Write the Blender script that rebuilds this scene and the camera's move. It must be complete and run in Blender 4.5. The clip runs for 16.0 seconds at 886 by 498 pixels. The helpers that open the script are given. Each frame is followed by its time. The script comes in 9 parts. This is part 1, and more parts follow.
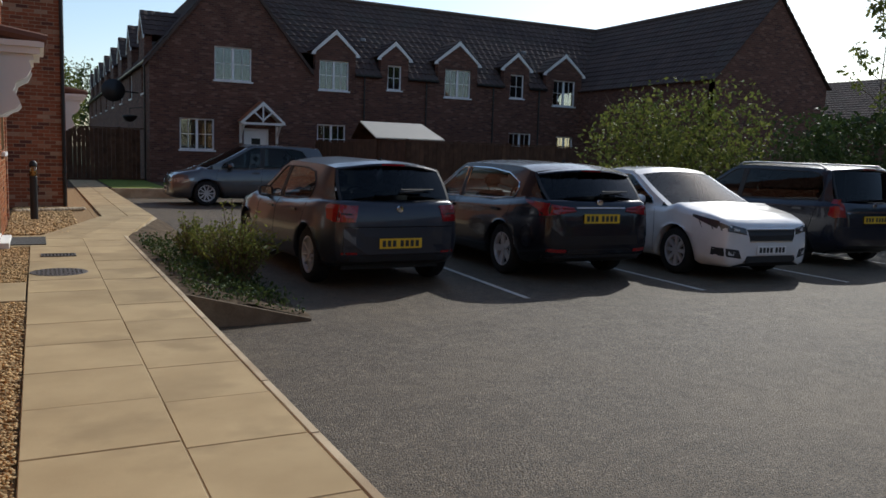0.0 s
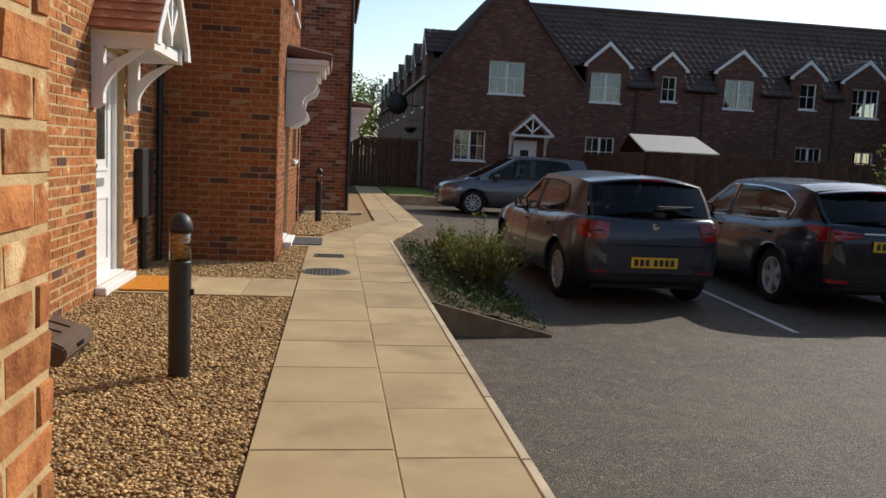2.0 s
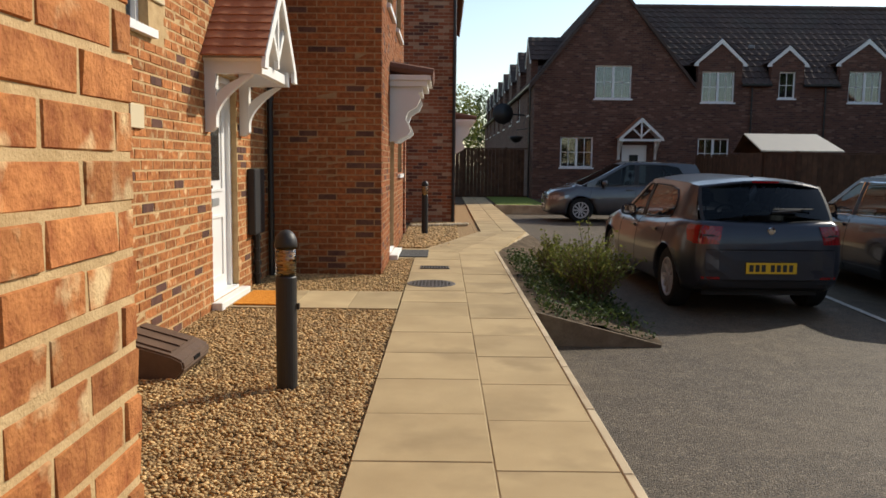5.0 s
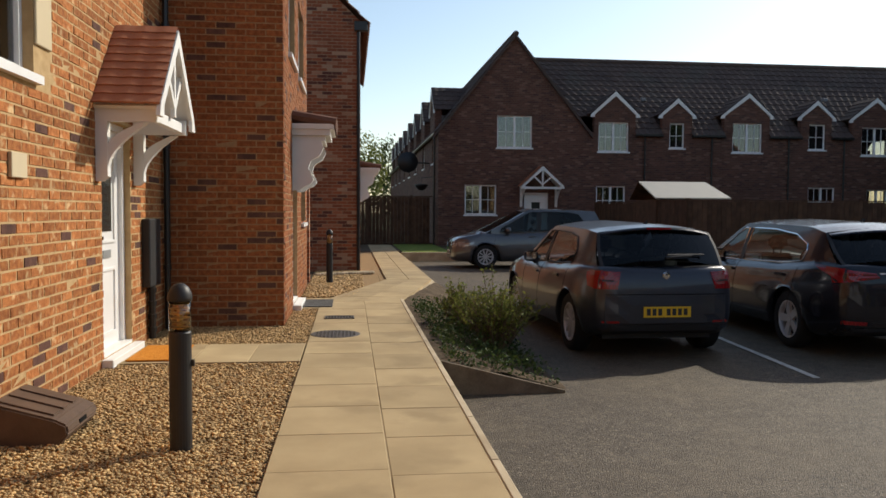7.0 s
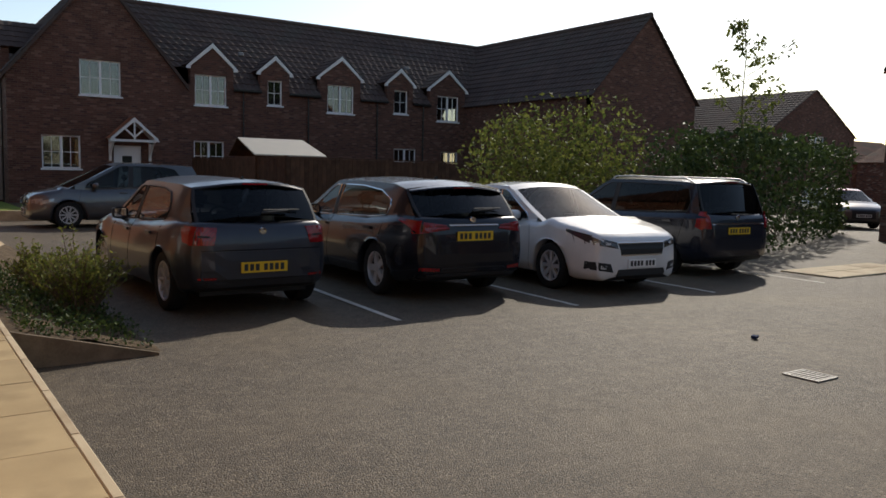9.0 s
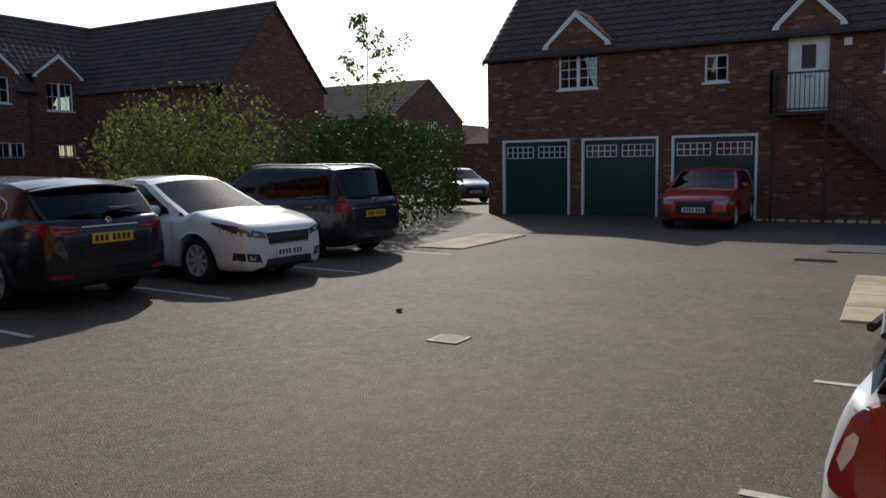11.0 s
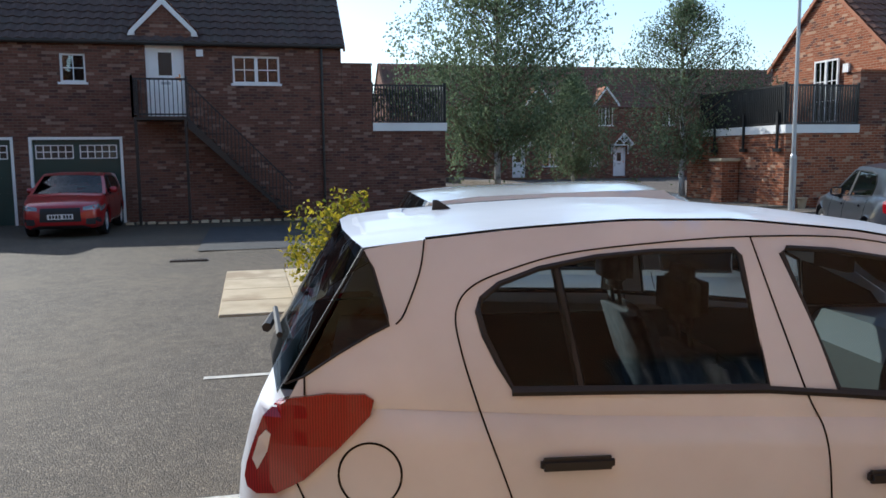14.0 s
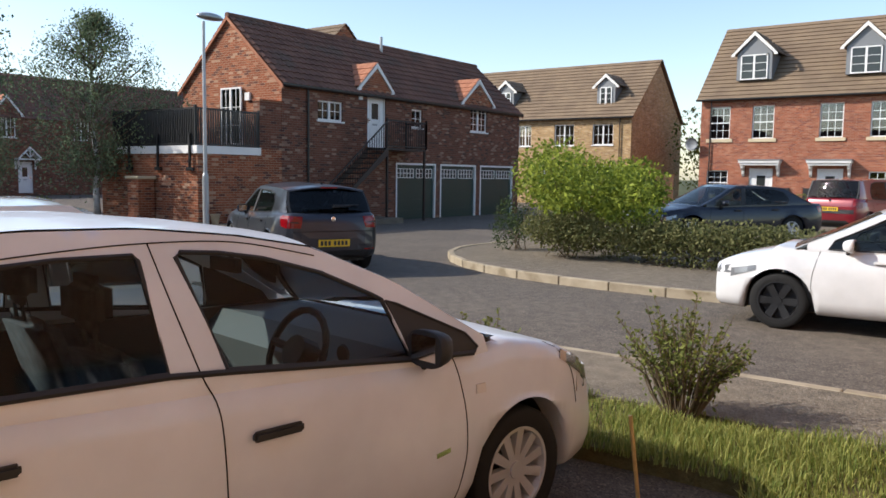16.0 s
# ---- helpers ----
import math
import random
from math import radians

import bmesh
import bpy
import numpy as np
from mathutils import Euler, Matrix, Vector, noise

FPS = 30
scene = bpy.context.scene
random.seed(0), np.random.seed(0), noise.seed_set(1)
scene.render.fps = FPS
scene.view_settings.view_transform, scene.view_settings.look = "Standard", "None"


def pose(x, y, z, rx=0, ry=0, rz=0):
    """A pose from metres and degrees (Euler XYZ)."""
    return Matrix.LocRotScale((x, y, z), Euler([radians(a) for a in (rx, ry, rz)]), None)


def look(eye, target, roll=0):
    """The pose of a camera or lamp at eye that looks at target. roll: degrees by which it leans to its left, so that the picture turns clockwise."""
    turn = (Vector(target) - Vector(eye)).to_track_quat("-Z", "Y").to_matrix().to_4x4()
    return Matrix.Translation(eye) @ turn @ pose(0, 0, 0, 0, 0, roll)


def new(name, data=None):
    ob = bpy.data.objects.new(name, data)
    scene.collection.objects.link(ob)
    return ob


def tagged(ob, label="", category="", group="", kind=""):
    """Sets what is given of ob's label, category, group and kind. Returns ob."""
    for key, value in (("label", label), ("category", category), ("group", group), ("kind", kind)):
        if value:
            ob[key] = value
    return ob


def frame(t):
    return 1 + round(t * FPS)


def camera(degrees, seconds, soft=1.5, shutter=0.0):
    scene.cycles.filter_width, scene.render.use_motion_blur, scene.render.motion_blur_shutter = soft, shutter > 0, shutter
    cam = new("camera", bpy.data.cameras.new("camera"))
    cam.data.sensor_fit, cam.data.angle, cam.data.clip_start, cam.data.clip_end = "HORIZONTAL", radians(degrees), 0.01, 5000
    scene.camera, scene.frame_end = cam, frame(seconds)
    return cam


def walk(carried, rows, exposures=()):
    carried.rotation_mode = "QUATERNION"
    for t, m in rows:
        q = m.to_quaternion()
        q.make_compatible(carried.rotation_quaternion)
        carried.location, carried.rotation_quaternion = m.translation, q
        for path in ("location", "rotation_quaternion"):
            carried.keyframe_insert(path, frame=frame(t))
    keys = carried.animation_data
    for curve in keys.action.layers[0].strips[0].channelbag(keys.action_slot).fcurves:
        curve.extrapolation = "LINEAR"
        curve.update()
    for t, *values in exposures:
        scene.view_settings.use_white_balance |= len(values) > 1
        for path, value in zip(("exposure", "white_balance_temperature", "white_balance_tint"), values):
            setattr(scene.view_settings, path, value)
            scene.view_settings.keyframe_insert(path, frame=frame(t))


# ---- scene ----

cam = camera(58.1, 16.0, soft=1.6)
# seconds, eye, then the turn as pose() takes it
PATH = [
    (0.0, -0.329, -0.130, 1.287, 83.36, -1.78, -26.86),
    (0.5, -0.263, -0.075, 1.282, 83.24, -1.95, -24.07),
    (1.0, -0.186, 0.034, 1.288, 83.37, -3.61, -22.72),
    (1.5, -0.140, 0.033, 1.302, 83.19, -3.23, -14.98),
    (2.0, -0.091, -0.025, 1.313, 83.43, -2.78, -7.63),
    (2.5, -0.044, -0.046, 1.306, 83.33, -2.65, -2.95),
    (3.0, -0.030, -0.053, 1.302, 83.13, -2.27, -0.29),
    (5.5, -0.018, -0.008, 1.334, 84.65, -0.28, -0.28),
    (6.0, -0.012, 0.006, 1.343, 87.20, -0.04, -0.76),
    (6.5, -0.004, -0.001, 1.346, 87.33, -0.05, -1.88),
    (7.0, 0.010, 0.010, 1.339, 87.34, -0.33, -6.62),
    (7.5, 0.028, 0.056, 1.326, 87.45, -0.62, -13.36),
    (8.0, 0.058, 0.089, 1.319, 87.55, -0.84, -22.46),
    (8.5, 0.076, 0.046, 1.322, 87.21, -0.94, -28.20),
    (9.0, 0.083, 0.031, 1.317, 84.65, -1.20, -34.61),
    (9.5, 0.001, -0.010, 1.339, 84.37, -0.69, -42.83),
    (12.0, -0.061, 0.043, 1.361, 83.23, -0.46, -71.75),
    (12.5, -0.017, 0.002, 1.357, 83.30, -1.52, -79.37),
    (13.0, 0.013, 0.020, 1.366, 82.64, -0.60, -87.40),
    (13.5, -0.001, 0.083, 1.387, 83.20, 0.35, -96.98),
    (14.0, 0.002, 0.116, 1.395, 83.36, 0.60, -103.60),
    (14.5, -0.009, 0.123, 1.396, 84.37, -0.14, -113.22),
    (15.0, -0.102, 0.142, 1.413, 85.50, -1.69, -122.48),
    (15.5, -0.227, 0.175, 1.431, 85.89, -0.97, -133.76),
    (16.0, -0.262, 0.205, 1.386, 84.73, -0.80, -143.48),
]
EXPOSURES = [(0.0, -0.04, 6250, 8), (0.5, 0.18, 6250, 8), (1.0, 0.30, 6500, 9), (1.5, 0.20, 6500, 10), (2.0, 0.27, 6650, 9), (2.5, 0.44, 6750, 8), (3.0, 0.56, 6700, 8), (5.5, 0.34, 7050, 8), (7.0, 0.24, 7000, 8), (8.5, 0.14, 7000, 10), (9.5, 0.05, 6950, 9), (12.0, 0.0, 6250, 7), (13.0, 0.42, 6100, 7), (13.5, 0.68, 5950, 7), (14.0, 0.68, 5950, 7), (15.0, 0.52, 6200, 11), (15.5, 0.62, 6500, 13), (16.0, 0.74, 6500, 11)]
walk(cam, [(t, pose(x, y, z, rx, ry, rz)) for t, x, y, z, rx, ry, rz in PATH], EXPOSURES)

# ---- light: a clear late-summer morning, sun low over the far corner of the car park ----
SUN_AZ, SUN_EL = 55.0, 33.5   # degrees from +y towards +x, and above the horizon
world = bpy.data.worlds.new("sky")
scene.world = world
world.use_nodes = True
_nt = world.node_tree
_sky = _nt.nodes.new("ShaderNodeTexSky")
_sky.sky_type = "NISHITA"
_sky.sun_disc = False
_sky.sun_elevation = radians(SUN_EL)
_sky.sun_rotation = radians(SUN_AZ)
_sky.air_density, _sky.dust_density, _sky.ozone_density = 1.0, 0.75, 1.1
_nt.nodes["Background"].inputs["Strength"].default_value = 0.142
_nt.links.new(_sky.outputs[0], _nt.nodes["Background"].inputs["Color"])
sun = new("sun", bpy.data.lights.new("sun", "SUN"))
sun.data.energy, sun.data.angle, sun.data.color = 3.45, radians(0.6), (1.0, 0.95, 0.87)
_d = Vector((math.sin(radians(SUN_AZ)) * math.cos(radians(SUN_EL)), math.cos(radians(SUN_AZ)) * math.cos(radians(SUN_EL)), math.sin(radians(SUN_EL))))
sun.matrix_world = look(_d * 60, (0, 0, 0))

from mathutils.geometry import delaunay_2d_cdt

# ---- materials ----
def nodes(m):
    m.use_nodes = True
    nt = m.node_tree
    return nt, nt.nodes, nt.links, nt.nodes["Principled BSDF"]


def ramp(N, stops):
    r = N.new("ShaderNodeValToRGB")
    e = r.color_ramp.elements
    while len(e) < len(stops):
        e.new(0.5)
    for k, (p, c) in zip(e, stops):
        k.position, k.color = p, (*c, 1)
    return r


def noisy(name, c1, c2, scale=6.0, rough=0.8, bump=0.3, fine=60.0, metal=0.0, rnd=0.0, spec=0.4, bdist=0.01, stain=None, stain_scale=0.5, stain_at=0.53):
    """A surface with a coarse blend of two tones, fine grain in its relief and, where rnd > 0, a tone of its own for every piece."""
    m = bpy.data.materials.new(name)
    nt, N, L, b = nodes(m)
    tc = N.new("ShaderNodeTexCoord")
    n1 = N.new("ShaderNodeTexNoise")
    n1.inputs["Scale"].default_value, n1.inputs["Detail"].default_value = scale, 6
    n2 = N.new("ShaderNodeTexNoise")
    n2.inputs["Scale"].default_value, n2.inputs["Detail"].default_value = fine, 4
    at = tc.outputs["Object"]
    if rnd:
        # each piece takes its pattern from another part of the noise
        ob = N.new("ShaderNodeObjectInfo")
        sh = N.new("ShaderNodeVectorMath")
        sh.operation = "MULTIPLY_ADD"
        sh.inputs[1].default_value = (37.0, 53.0, 71.0)
        L.new(ob.outputs["Random"], sh.inputs[0])
        L.new(at, sh.inputs[2])
        at = sh.outputs[0]
    L.new(at, n1.inputs["Vector"])
    L.new(at, n2.inputs["Vector"])
    mix = N.new("ShaderNodeMath")
    mix.operation = "MULTIPLY_ADD"
    mix.inputs[1].default_value = 0.35
    L.new(n2.outputs["Fac"], mix.inputs[0])
    L.new(n1.outputs["Fac"], mix.inputs[2])
    r = ramp(N, [(0.42, c1), (0.92, c2)])
    L.new(mix.outputs[0], r.inputs["Fac"])
    out = r.outputs["Color"]
    if stain:
        n3 = N.new("ShaderNodeTexNoise")
        n3.inputs["Scale"].default_value, n3.inputs["Detail"].default_value = stain_scale, 5
        L.new(at, n3.inputs["Vector"])
        r3 = ramp(N, [(stain_at, (0, 0, 0)), (stain_at + 0.12, (1, 1, 1))])
        L.new(n3.outputs["Fac"], r3.inputs["Fac"])
        mx = N.new("ShaderNodeMix")
        mx.data_type = "RGBA"
        L.new(r3.outputs["Color"], mx.inputs[0])
        L.new(out, mx.inputs[6])
        mx.inputs[7].default_value = (*stain, 1)
        out = mx.outputs[2]
    if rnd:
        oi = N.new("ShaderNodeObjectInfo")
        gi = N.new("ShaderNodeNewGeometry")
        ad = N.new("ShaderNodeMath")
        ad.operation = "ADD"
        L.new(oi.outputs["Random"], ad.inputs[0])
        L.new(gi.outputs["Random Per Island"], ad.inputs[1])
        fr = N.new("ShaderNodeMath")
        fr.operation = "FRACT"
        L.new(ad.outputs[0], fr.inputs[0])
        mr = N.new("ShaderNodeMapRange")
        mr.inputs[3].default_value, mr.inputs[4].default_value = 1 - rnd, 1 + rnd
        L.new(fr.outputs[0], mr.inputs[0])
        hs = N.new("ShaderNodeHueSaturation")
        L.new(mr.outputs[0], hs.inputs["Value"])
        L.new(out, hs.inputs["Color"])
        out = hs.outputs["Color"]
    L.new(out, b.inputs["Base Color"])
    b.inputs["Roughness"].default_value, b.inputs["Metallic"].default_value = rough, metal
    b.inputs["Specular IOR Level"].default_value = spec
    if bump:
        bp = N.new("ShaderNodeBump")
        bp.inputs["Strength"].default_value, bp.inputs["Distance"].default_value = bump, bdist
        L.new(mix.outputs[0], bp.inputs["Height"])
        L.new(bp.outputs[0], b.inputs["Normal"])
    return m


def brick_mat(name, base, dark, pale, mortar):
    """Stretcher-bond brickwork at 225 x 75 mm on upright walls along x or y, with dark and pale bricks among the rest."""
    m = bpy.data.materials.new(name)
    nt, N, L, b = nodes(m)
    tc = N.new("ShaderNodeTexCoord")
    sp = N.new("ShaderNodeSeparateXYZ")
    L.new(tc.outputs["Object"], sp.inputs[0])
    ad = N.new("ShaderNodeMath")
    ad.operation = "ADD"
    L.new(sp.outputs[0], ad.inputs[0])
    L.new(sp.outputs[1], ad.inputs[1])
    cb = N.new("ShaderNodeCombineXYZ")
    L.new(ad.outputs[0], cb.inputs[0])
    L.new(sp.outputs[2], cb.inputs[1])
    bt = N.new("ShaderNodeTexBrick")
    bt.inputs["Scale"].default_value = 1.0
    bt.inputs["Mortar Size"].default_value = 0.006
    bt.inputs["Mortar Smooth"].default_value = 0.2
    bt.inputs["Bias"].default_value = 0.0
    bt.inputs["Brick Width"].default_value, bt.inputs["Row Height"].default_value = 0.225, 0.075
    bt.inputs["Color1"].default_value, bt.inputs["Color2"].default_value = (0, 0, 0, 1), (1, 1, 1, 1)
    bt.inputs["Mortar"].default_value = (0.5, 0.5, 0.5, 1)
    L.new(cb.outputs[0], bt.inputs["Vector"])
    r = ramp(N, [(0.0, dark), (0.10, dark), (0.18, base), (0.55, tuple(c * 0.8 for c in base)), (0.84, tuple(c * 1.15 for c in base)), (0.95, pale)])
    L.new(bt.outputs["Color"], r.inputs["Fac"])
    n1 = N.new("ShaderNodeTexNoise")
    n1.inputs["Scale"].default_value, n1.inputs["Detail"].default_value = 1.3, 6
    L.new(tc.outputs["Object"], n1.inputs["Vector"])
    n2 = N.new("ShaderNodeTexNoise")
    n2.inputs["Scale"].default_value, n2.inputs["Detail"].default_value = 45, 4
    L.new(tc.outputs["Object"], n2.inputs["Vector"])
    sm = N.new("ShaderNodeMath")
    sm.operation = "ADD"
    L.new(n1.outputs["Fac"], sm.inputs[0])
    L.new(n2.outputs["Fac"], sm.inputs[1])
    mr = N.new("ShaderNodeMapRange")
    mr.inputs[1].default_value, mr.inputs[2].default_value, mr.inputs[3].default_value, mr.inputs[4].default_value = 0.6, 1.4, 0.72, 1.25
    L.new(sm.outputs[0], mr.inputs[0])
    hs = N.new("ShaderNodeHueSaturation")
    L.new(mr.outputs[0], hs.inputs["Value"])
    L.new(r.outputs["Color"], hs.inputs["Color"])
    mx = N.new("ShaderNodeMix")
    mx.data_type = "RGBA"
    L.new(bt.outputs["Fac"], mx.inputs[0])
    L.new(hs.outputs["Color"], mx.inputs[6])
    mx.inputs[7].default_value = (*mortar, 1)
    L.new(mx.outputs[2], b.inputs["Base Color"])
    b.inputs["Roughness"].default_value = 0.9
    b.inputs["Specular IOR Level"].default_value = 0.25
    hgt = N.new("ShaderNodeMath")
    hgt.operation = "MULTIPLY_ADD"
    hgt.inputs[1].default_value = -1.0
    L.new(bt.outputs["Fac"], hgt.inputs[0])
    sc = N.new("ShaderNodeMath")
    sc.operation = "MULTIPLY"
    sc.inputs[1].default_value = 0.5
    L.new(n2.outputs["Fac"], sc.inputs[0])
    L.new(sc.outputs[0], hgt.inputs[2])
    bp = N.new("ShaderNodeBump")
    bp.inputs["Strength"].default_value, bp.inputs["Distance"].default_value = 0.7, 0.008
    L.new(hgt.outputs[0], bp.inputs["Height"])
    L.new(bp.outputs[0], b.inputs["Normal"])
    return m


def aggregate(name, c1, c2, c3, rough, stain):
    """Rolled tarmac: stone chips of several tones in a dark binder, with broad worn patches."""
    m = bpy.data.materials.new(name)
    nt, N, L, b = nodes(m)
    tc = N.new("ShaderNodeTexCoord")
    v = N.new("ShaderNodeTexVoronoi")
    v.inputs["Scale"].default_value = 95
    L.new(tc.outputs["Object"], v.inputs["Vector"])
    sp = N.new("ShaderNodeSeparateColor")
    L.new(v.outputs["Color"], sp.inputs[0])
    r = ramp(N, [(0.0, c1), (0.55, c2), (0.88, c2), (1.0, c3)])
    L.new(sp.outputs[0], r.inputs["Fac"])
    n1 = N.new("ShaderNodeTexNoise")
    n1.inputs["Scale"].default_value, n1.inputs["Detail"].default_value = 0.45, 8
    L.new(tc.outputs["Object"], n1.inputs["Vector"])
    r1 = ramp(N, [(0.46, (0, 0, 0)), (0.66, (1, 1, 1))])
    L.new(n1.outputs["Fac"], r1.inputs["Fac"])
    k = N.new("ShaderNodeMath")
    k.operation = "MULTIPLY"
    k.inputs[1].default_value = 0.55
    L.new(r1.outputs["Color"], k.inputs[0])
    mx = N.new("ShaderNodeMix")
    mx.data_type = "RGBA"
    L.new(k.outputs[0], mx.inputs[0])
    L.new(r.outputs["Color"], mx.inputs[6])
    mx.inputs[7].default_value = (*stain, 1)
    n2 = N.new("ShaderNodeTexNoise")
    n2.inputs["Scale"].default_value, n2.inputs["Detail"].default_value = 6, 8
    L.new(tc.outputs["Object"], n2.inputs["Vector"])
    mr = N.new("ShaderNodeMapRange")
    mr.inputs[1].default_value, mr.inputs[2].default_value, mr.inputs[3].default_value, mr.inputs[4].default_value = 0.3, 0.7, 0.80, 1.2
    L.new(n2.outputs["Fac"], mr.inputs[0])
    h = N.new("ShaderNodeHueSaturation")
    L.new(mr.outputs[0], h.inputs["Value"])
    L.new(mx.outputs[2], h.inputs["Color"])
    L.new(h.outputs[0], b.inputs["Base Color"])
    b.inputs["Roughness"].default_value = rough
    b.inputs["Specular IOR Level"].default_value = 0.30
    bp = N.new("ShaderNodeBump")
    bp.inputs["Strength"].default_value, bp.inputs["Distance"].default_value = 0.8, 0.008
    L.new(v.outputs["Distance"], bp.inputs["Height"])
    bp.invert = True
    L.new(bp.outputs[0], b.inputs["Normal"])
    return m


def plain(name, col, rough=0.5, metal=0.0, spec=0.5, coat=0.0, emit=0.0):
    m = bpy.data.materials.new(name)
    nt, N, L, b = nodes(m)
    b.inputs["Base Color"].default_value = (*col, 1)
    b.inputs["Roughness"].default_value, b.inputs["Metallic"].default_value = rough, metal
    b.inputs["Specular IOR Level"].default_value = spec
    b.inputs["Coat Weight"].default_value = coat
    b.inputs["Coat Roughness"].default_value = 0.04
    n = N.new("ShaderNodeTexNoise")
    n.inputs["Scale"].default_value, n.inputs["Detail"].default_value = 3.0, 5
    tc = N.new("ShaderNodeTexCoord")
    L.new(tc.outputs["Object"], n.inputs["Vector"])
    mr = N.new("ShaderNodeMapRange")
    mr.inputs[3].default_value, mr.inputs[4].default_value = max(0.02, rough - 0.08), rough + 0.1
    L.new(n.outputs["Fac"], mr.inputs[0])
    L.new(mr.outputs[0], b.inputs["Roughness"])
    hs = N.new("ShaderNodeMapRange")
    hs.inputs[3].default_value, hs.inputs[4].default_value = 0.9, 1.08
    L.new(n.outputs["Fac"], hs.inputs[0])
    h = N.new("ShaderNodeHueSaturation")
    h.inputs["Color"].default_value = (*col, 1)
    L.new(hs.outputs[0], h.inputs["Value"])
    L.new(h.outputs[0], b.inputs["Base Color"])
    return m


def car_paint(name, col, metal=0.35, rough=0.32, dusty=0.0, coat=1.0):
    """Clear-coated paint with a fine flake and a film of road dust."""
    m = bpy.data.materials.new(name)
    nt, N, L, b = nodes(m)
    tc = N.new("ShaderNodeTexCoord")
    n = N.new("ShaderNodeTexNoise")
    n.inputs["Scale"].default_value, n.inputs["Detail"].default_value = 2.5, 7
    L.new(tc.outputs["Object"], n.inputs["Vector"])
    r = ramp(N, [(0.35, tuple(c * 0.9 for c in col)), (0.7, tuple(min(1, c * 1.08 + dusty) for c in col))])
    L.new(n.outputs["Fac"], r.inputs["Fac"])
    L.new(r.outputs[0], b.inputs["Base Color"])
    b.inputs["Metallic"].default_value, b.inputs["Roughness"].default_value = metal, rough
    b.inputs["Coat Weight"].default_value, b.inputs["Coat Roughness"].default_value = coat, 0.04
    b.inputs["Specular IOR Level"].default_value = 0.5 if coat > 0.8 else 0.3
    return m


def glass_mat(name, tint, gloss_rough=0.01, density=0.5, ior=1.5):
    """A thin pane: it lets the light straight through, tinted, and mirrors by Fresnel."""
    m = bpy.data.materials.new(name)
    nt, N, L, b = nodes(m)
    N.remove(b)
    t = N.new("ShaderNodeBsdfTransparent")
    t.inputs[0].default_value = (*tint, 1)
    g = N.new("ShaderNodeBsdfGlossy")
    g.inputs["Roughness"].default_value = gloss_rough
    f = N.new("ShaderNodeFresnel")
    f.inputs[0].default_value = ior
    ad = N.new("ShaderNodeMath")
    ad.operation = "MULTIPLY_ADD"
    ad.inputs[1].default_value, ad.inputs[2].default_value = 1.0, density * 0.06
    L.new(f.outputs[0], ad.inputs[0])
    mx = N.new("ShaderNodeMixShader")
    L.new(ad.outputs[0], mx.inputs[0])
    L.new(t.outputs[0], mx.inputs[1])
    L.new(g.outputs[0], mx.inputs[2])
    L.new(mx.outputs[0], N["Material Output"].inputs[0])
    return m


def leaf_mat(name, c1, c2, trans=0.35):
    m = bpy.data.materials.new(name)
    nt, N, L, b = nodes(m)
    gi = N.new("ShaderNodeNewGeometry")
    r = ramp(N, [(0.0, c1), (0.8, c2), (1.0, tuple(min(1, c * 1.35) for c in c2))])
    L.new(gi.outputs["Random Per Island"], r.inputs["Fac"])
    L.new(r.outputs[0], b.inputs["Base Color"])
    b.inputs["Roughness"].default_value = 0.6
    b.inputs["Specular IOR Level"].default_value = 0.2
    tr = N.new("ShaderNodeBsdfTranslucent")
    L.new(r.outputs[0], tr.inputs[0])
    mx = N.new("ShaderNodeMixShader")
    mx.inputs[0].default_value = trans
    L.new(b.outputs[0], mx.inputs[1])
    L.new(tr.outputs[0], mx.inputs[2])
    L.new(mx.outputs[0], N["Material Output"].inputs[0])
    return m


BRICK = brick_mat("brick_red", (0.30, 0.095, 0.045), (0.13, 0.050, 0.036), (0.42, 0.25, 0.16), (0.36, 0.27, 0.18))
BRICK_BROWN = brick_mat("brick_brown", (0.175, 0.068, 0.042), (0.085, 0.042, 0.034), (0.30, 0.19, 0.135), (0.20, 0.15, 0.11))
# Cottage brick darkened and dulled: the front's shade and haze in its colour.
BRICK_COTTAGE_SHADED = brick_mat("brick_cottage_shaded", (0.135, 0.062, 0.044), (0.085, 0.042, 0.034), (0.19, 0.105, 0.075), (0.145, 0.10, 0.075))
# Garage block brick greyed in colour to stand in for haze.
BRICK_GARAGE_HAZED = brick_mat("brick_garage_hazed", (0.150, 0.066, 0.045), (0.085, 0.042, 0.034), (0.25, 0.155, 0.115), (0.165, 0.115, 0.085))
BRICK_CORNER = brick_mat("brick_orange", (0.40, 0.185, 0.095), (0.20, 0.09, 0.06), (0.52, 0.34, 0.21), (0.46, 0.36, 0.24))
BRICK_TERRACE = brick_mat("brick_terrace", (0.33, 0.105, 0.055), (0.20, 0.06, 0.04), (0.40, 0.17, 0.10), (0.40, 0.32, 0.25))
BRICK_BUFF = brick_mat("brick_buff", (0.42, 0.27, 0.13), (0.30, 0.18, 0.09), (0.50, 0.36, 0.21), (0.42, 0.34, 0.24))
BRICK_PIECE = noisy("brick_piece", (0.225, 0.066, 0.022), (0.49, 0.195, 0.066), 22, 0.93, 1.0, 130, rnd=0.24, spec=0.2, bdist=0.010, stain=(0.58, 0.40, 0.21), stain_scale=9, stain_at=0.575)
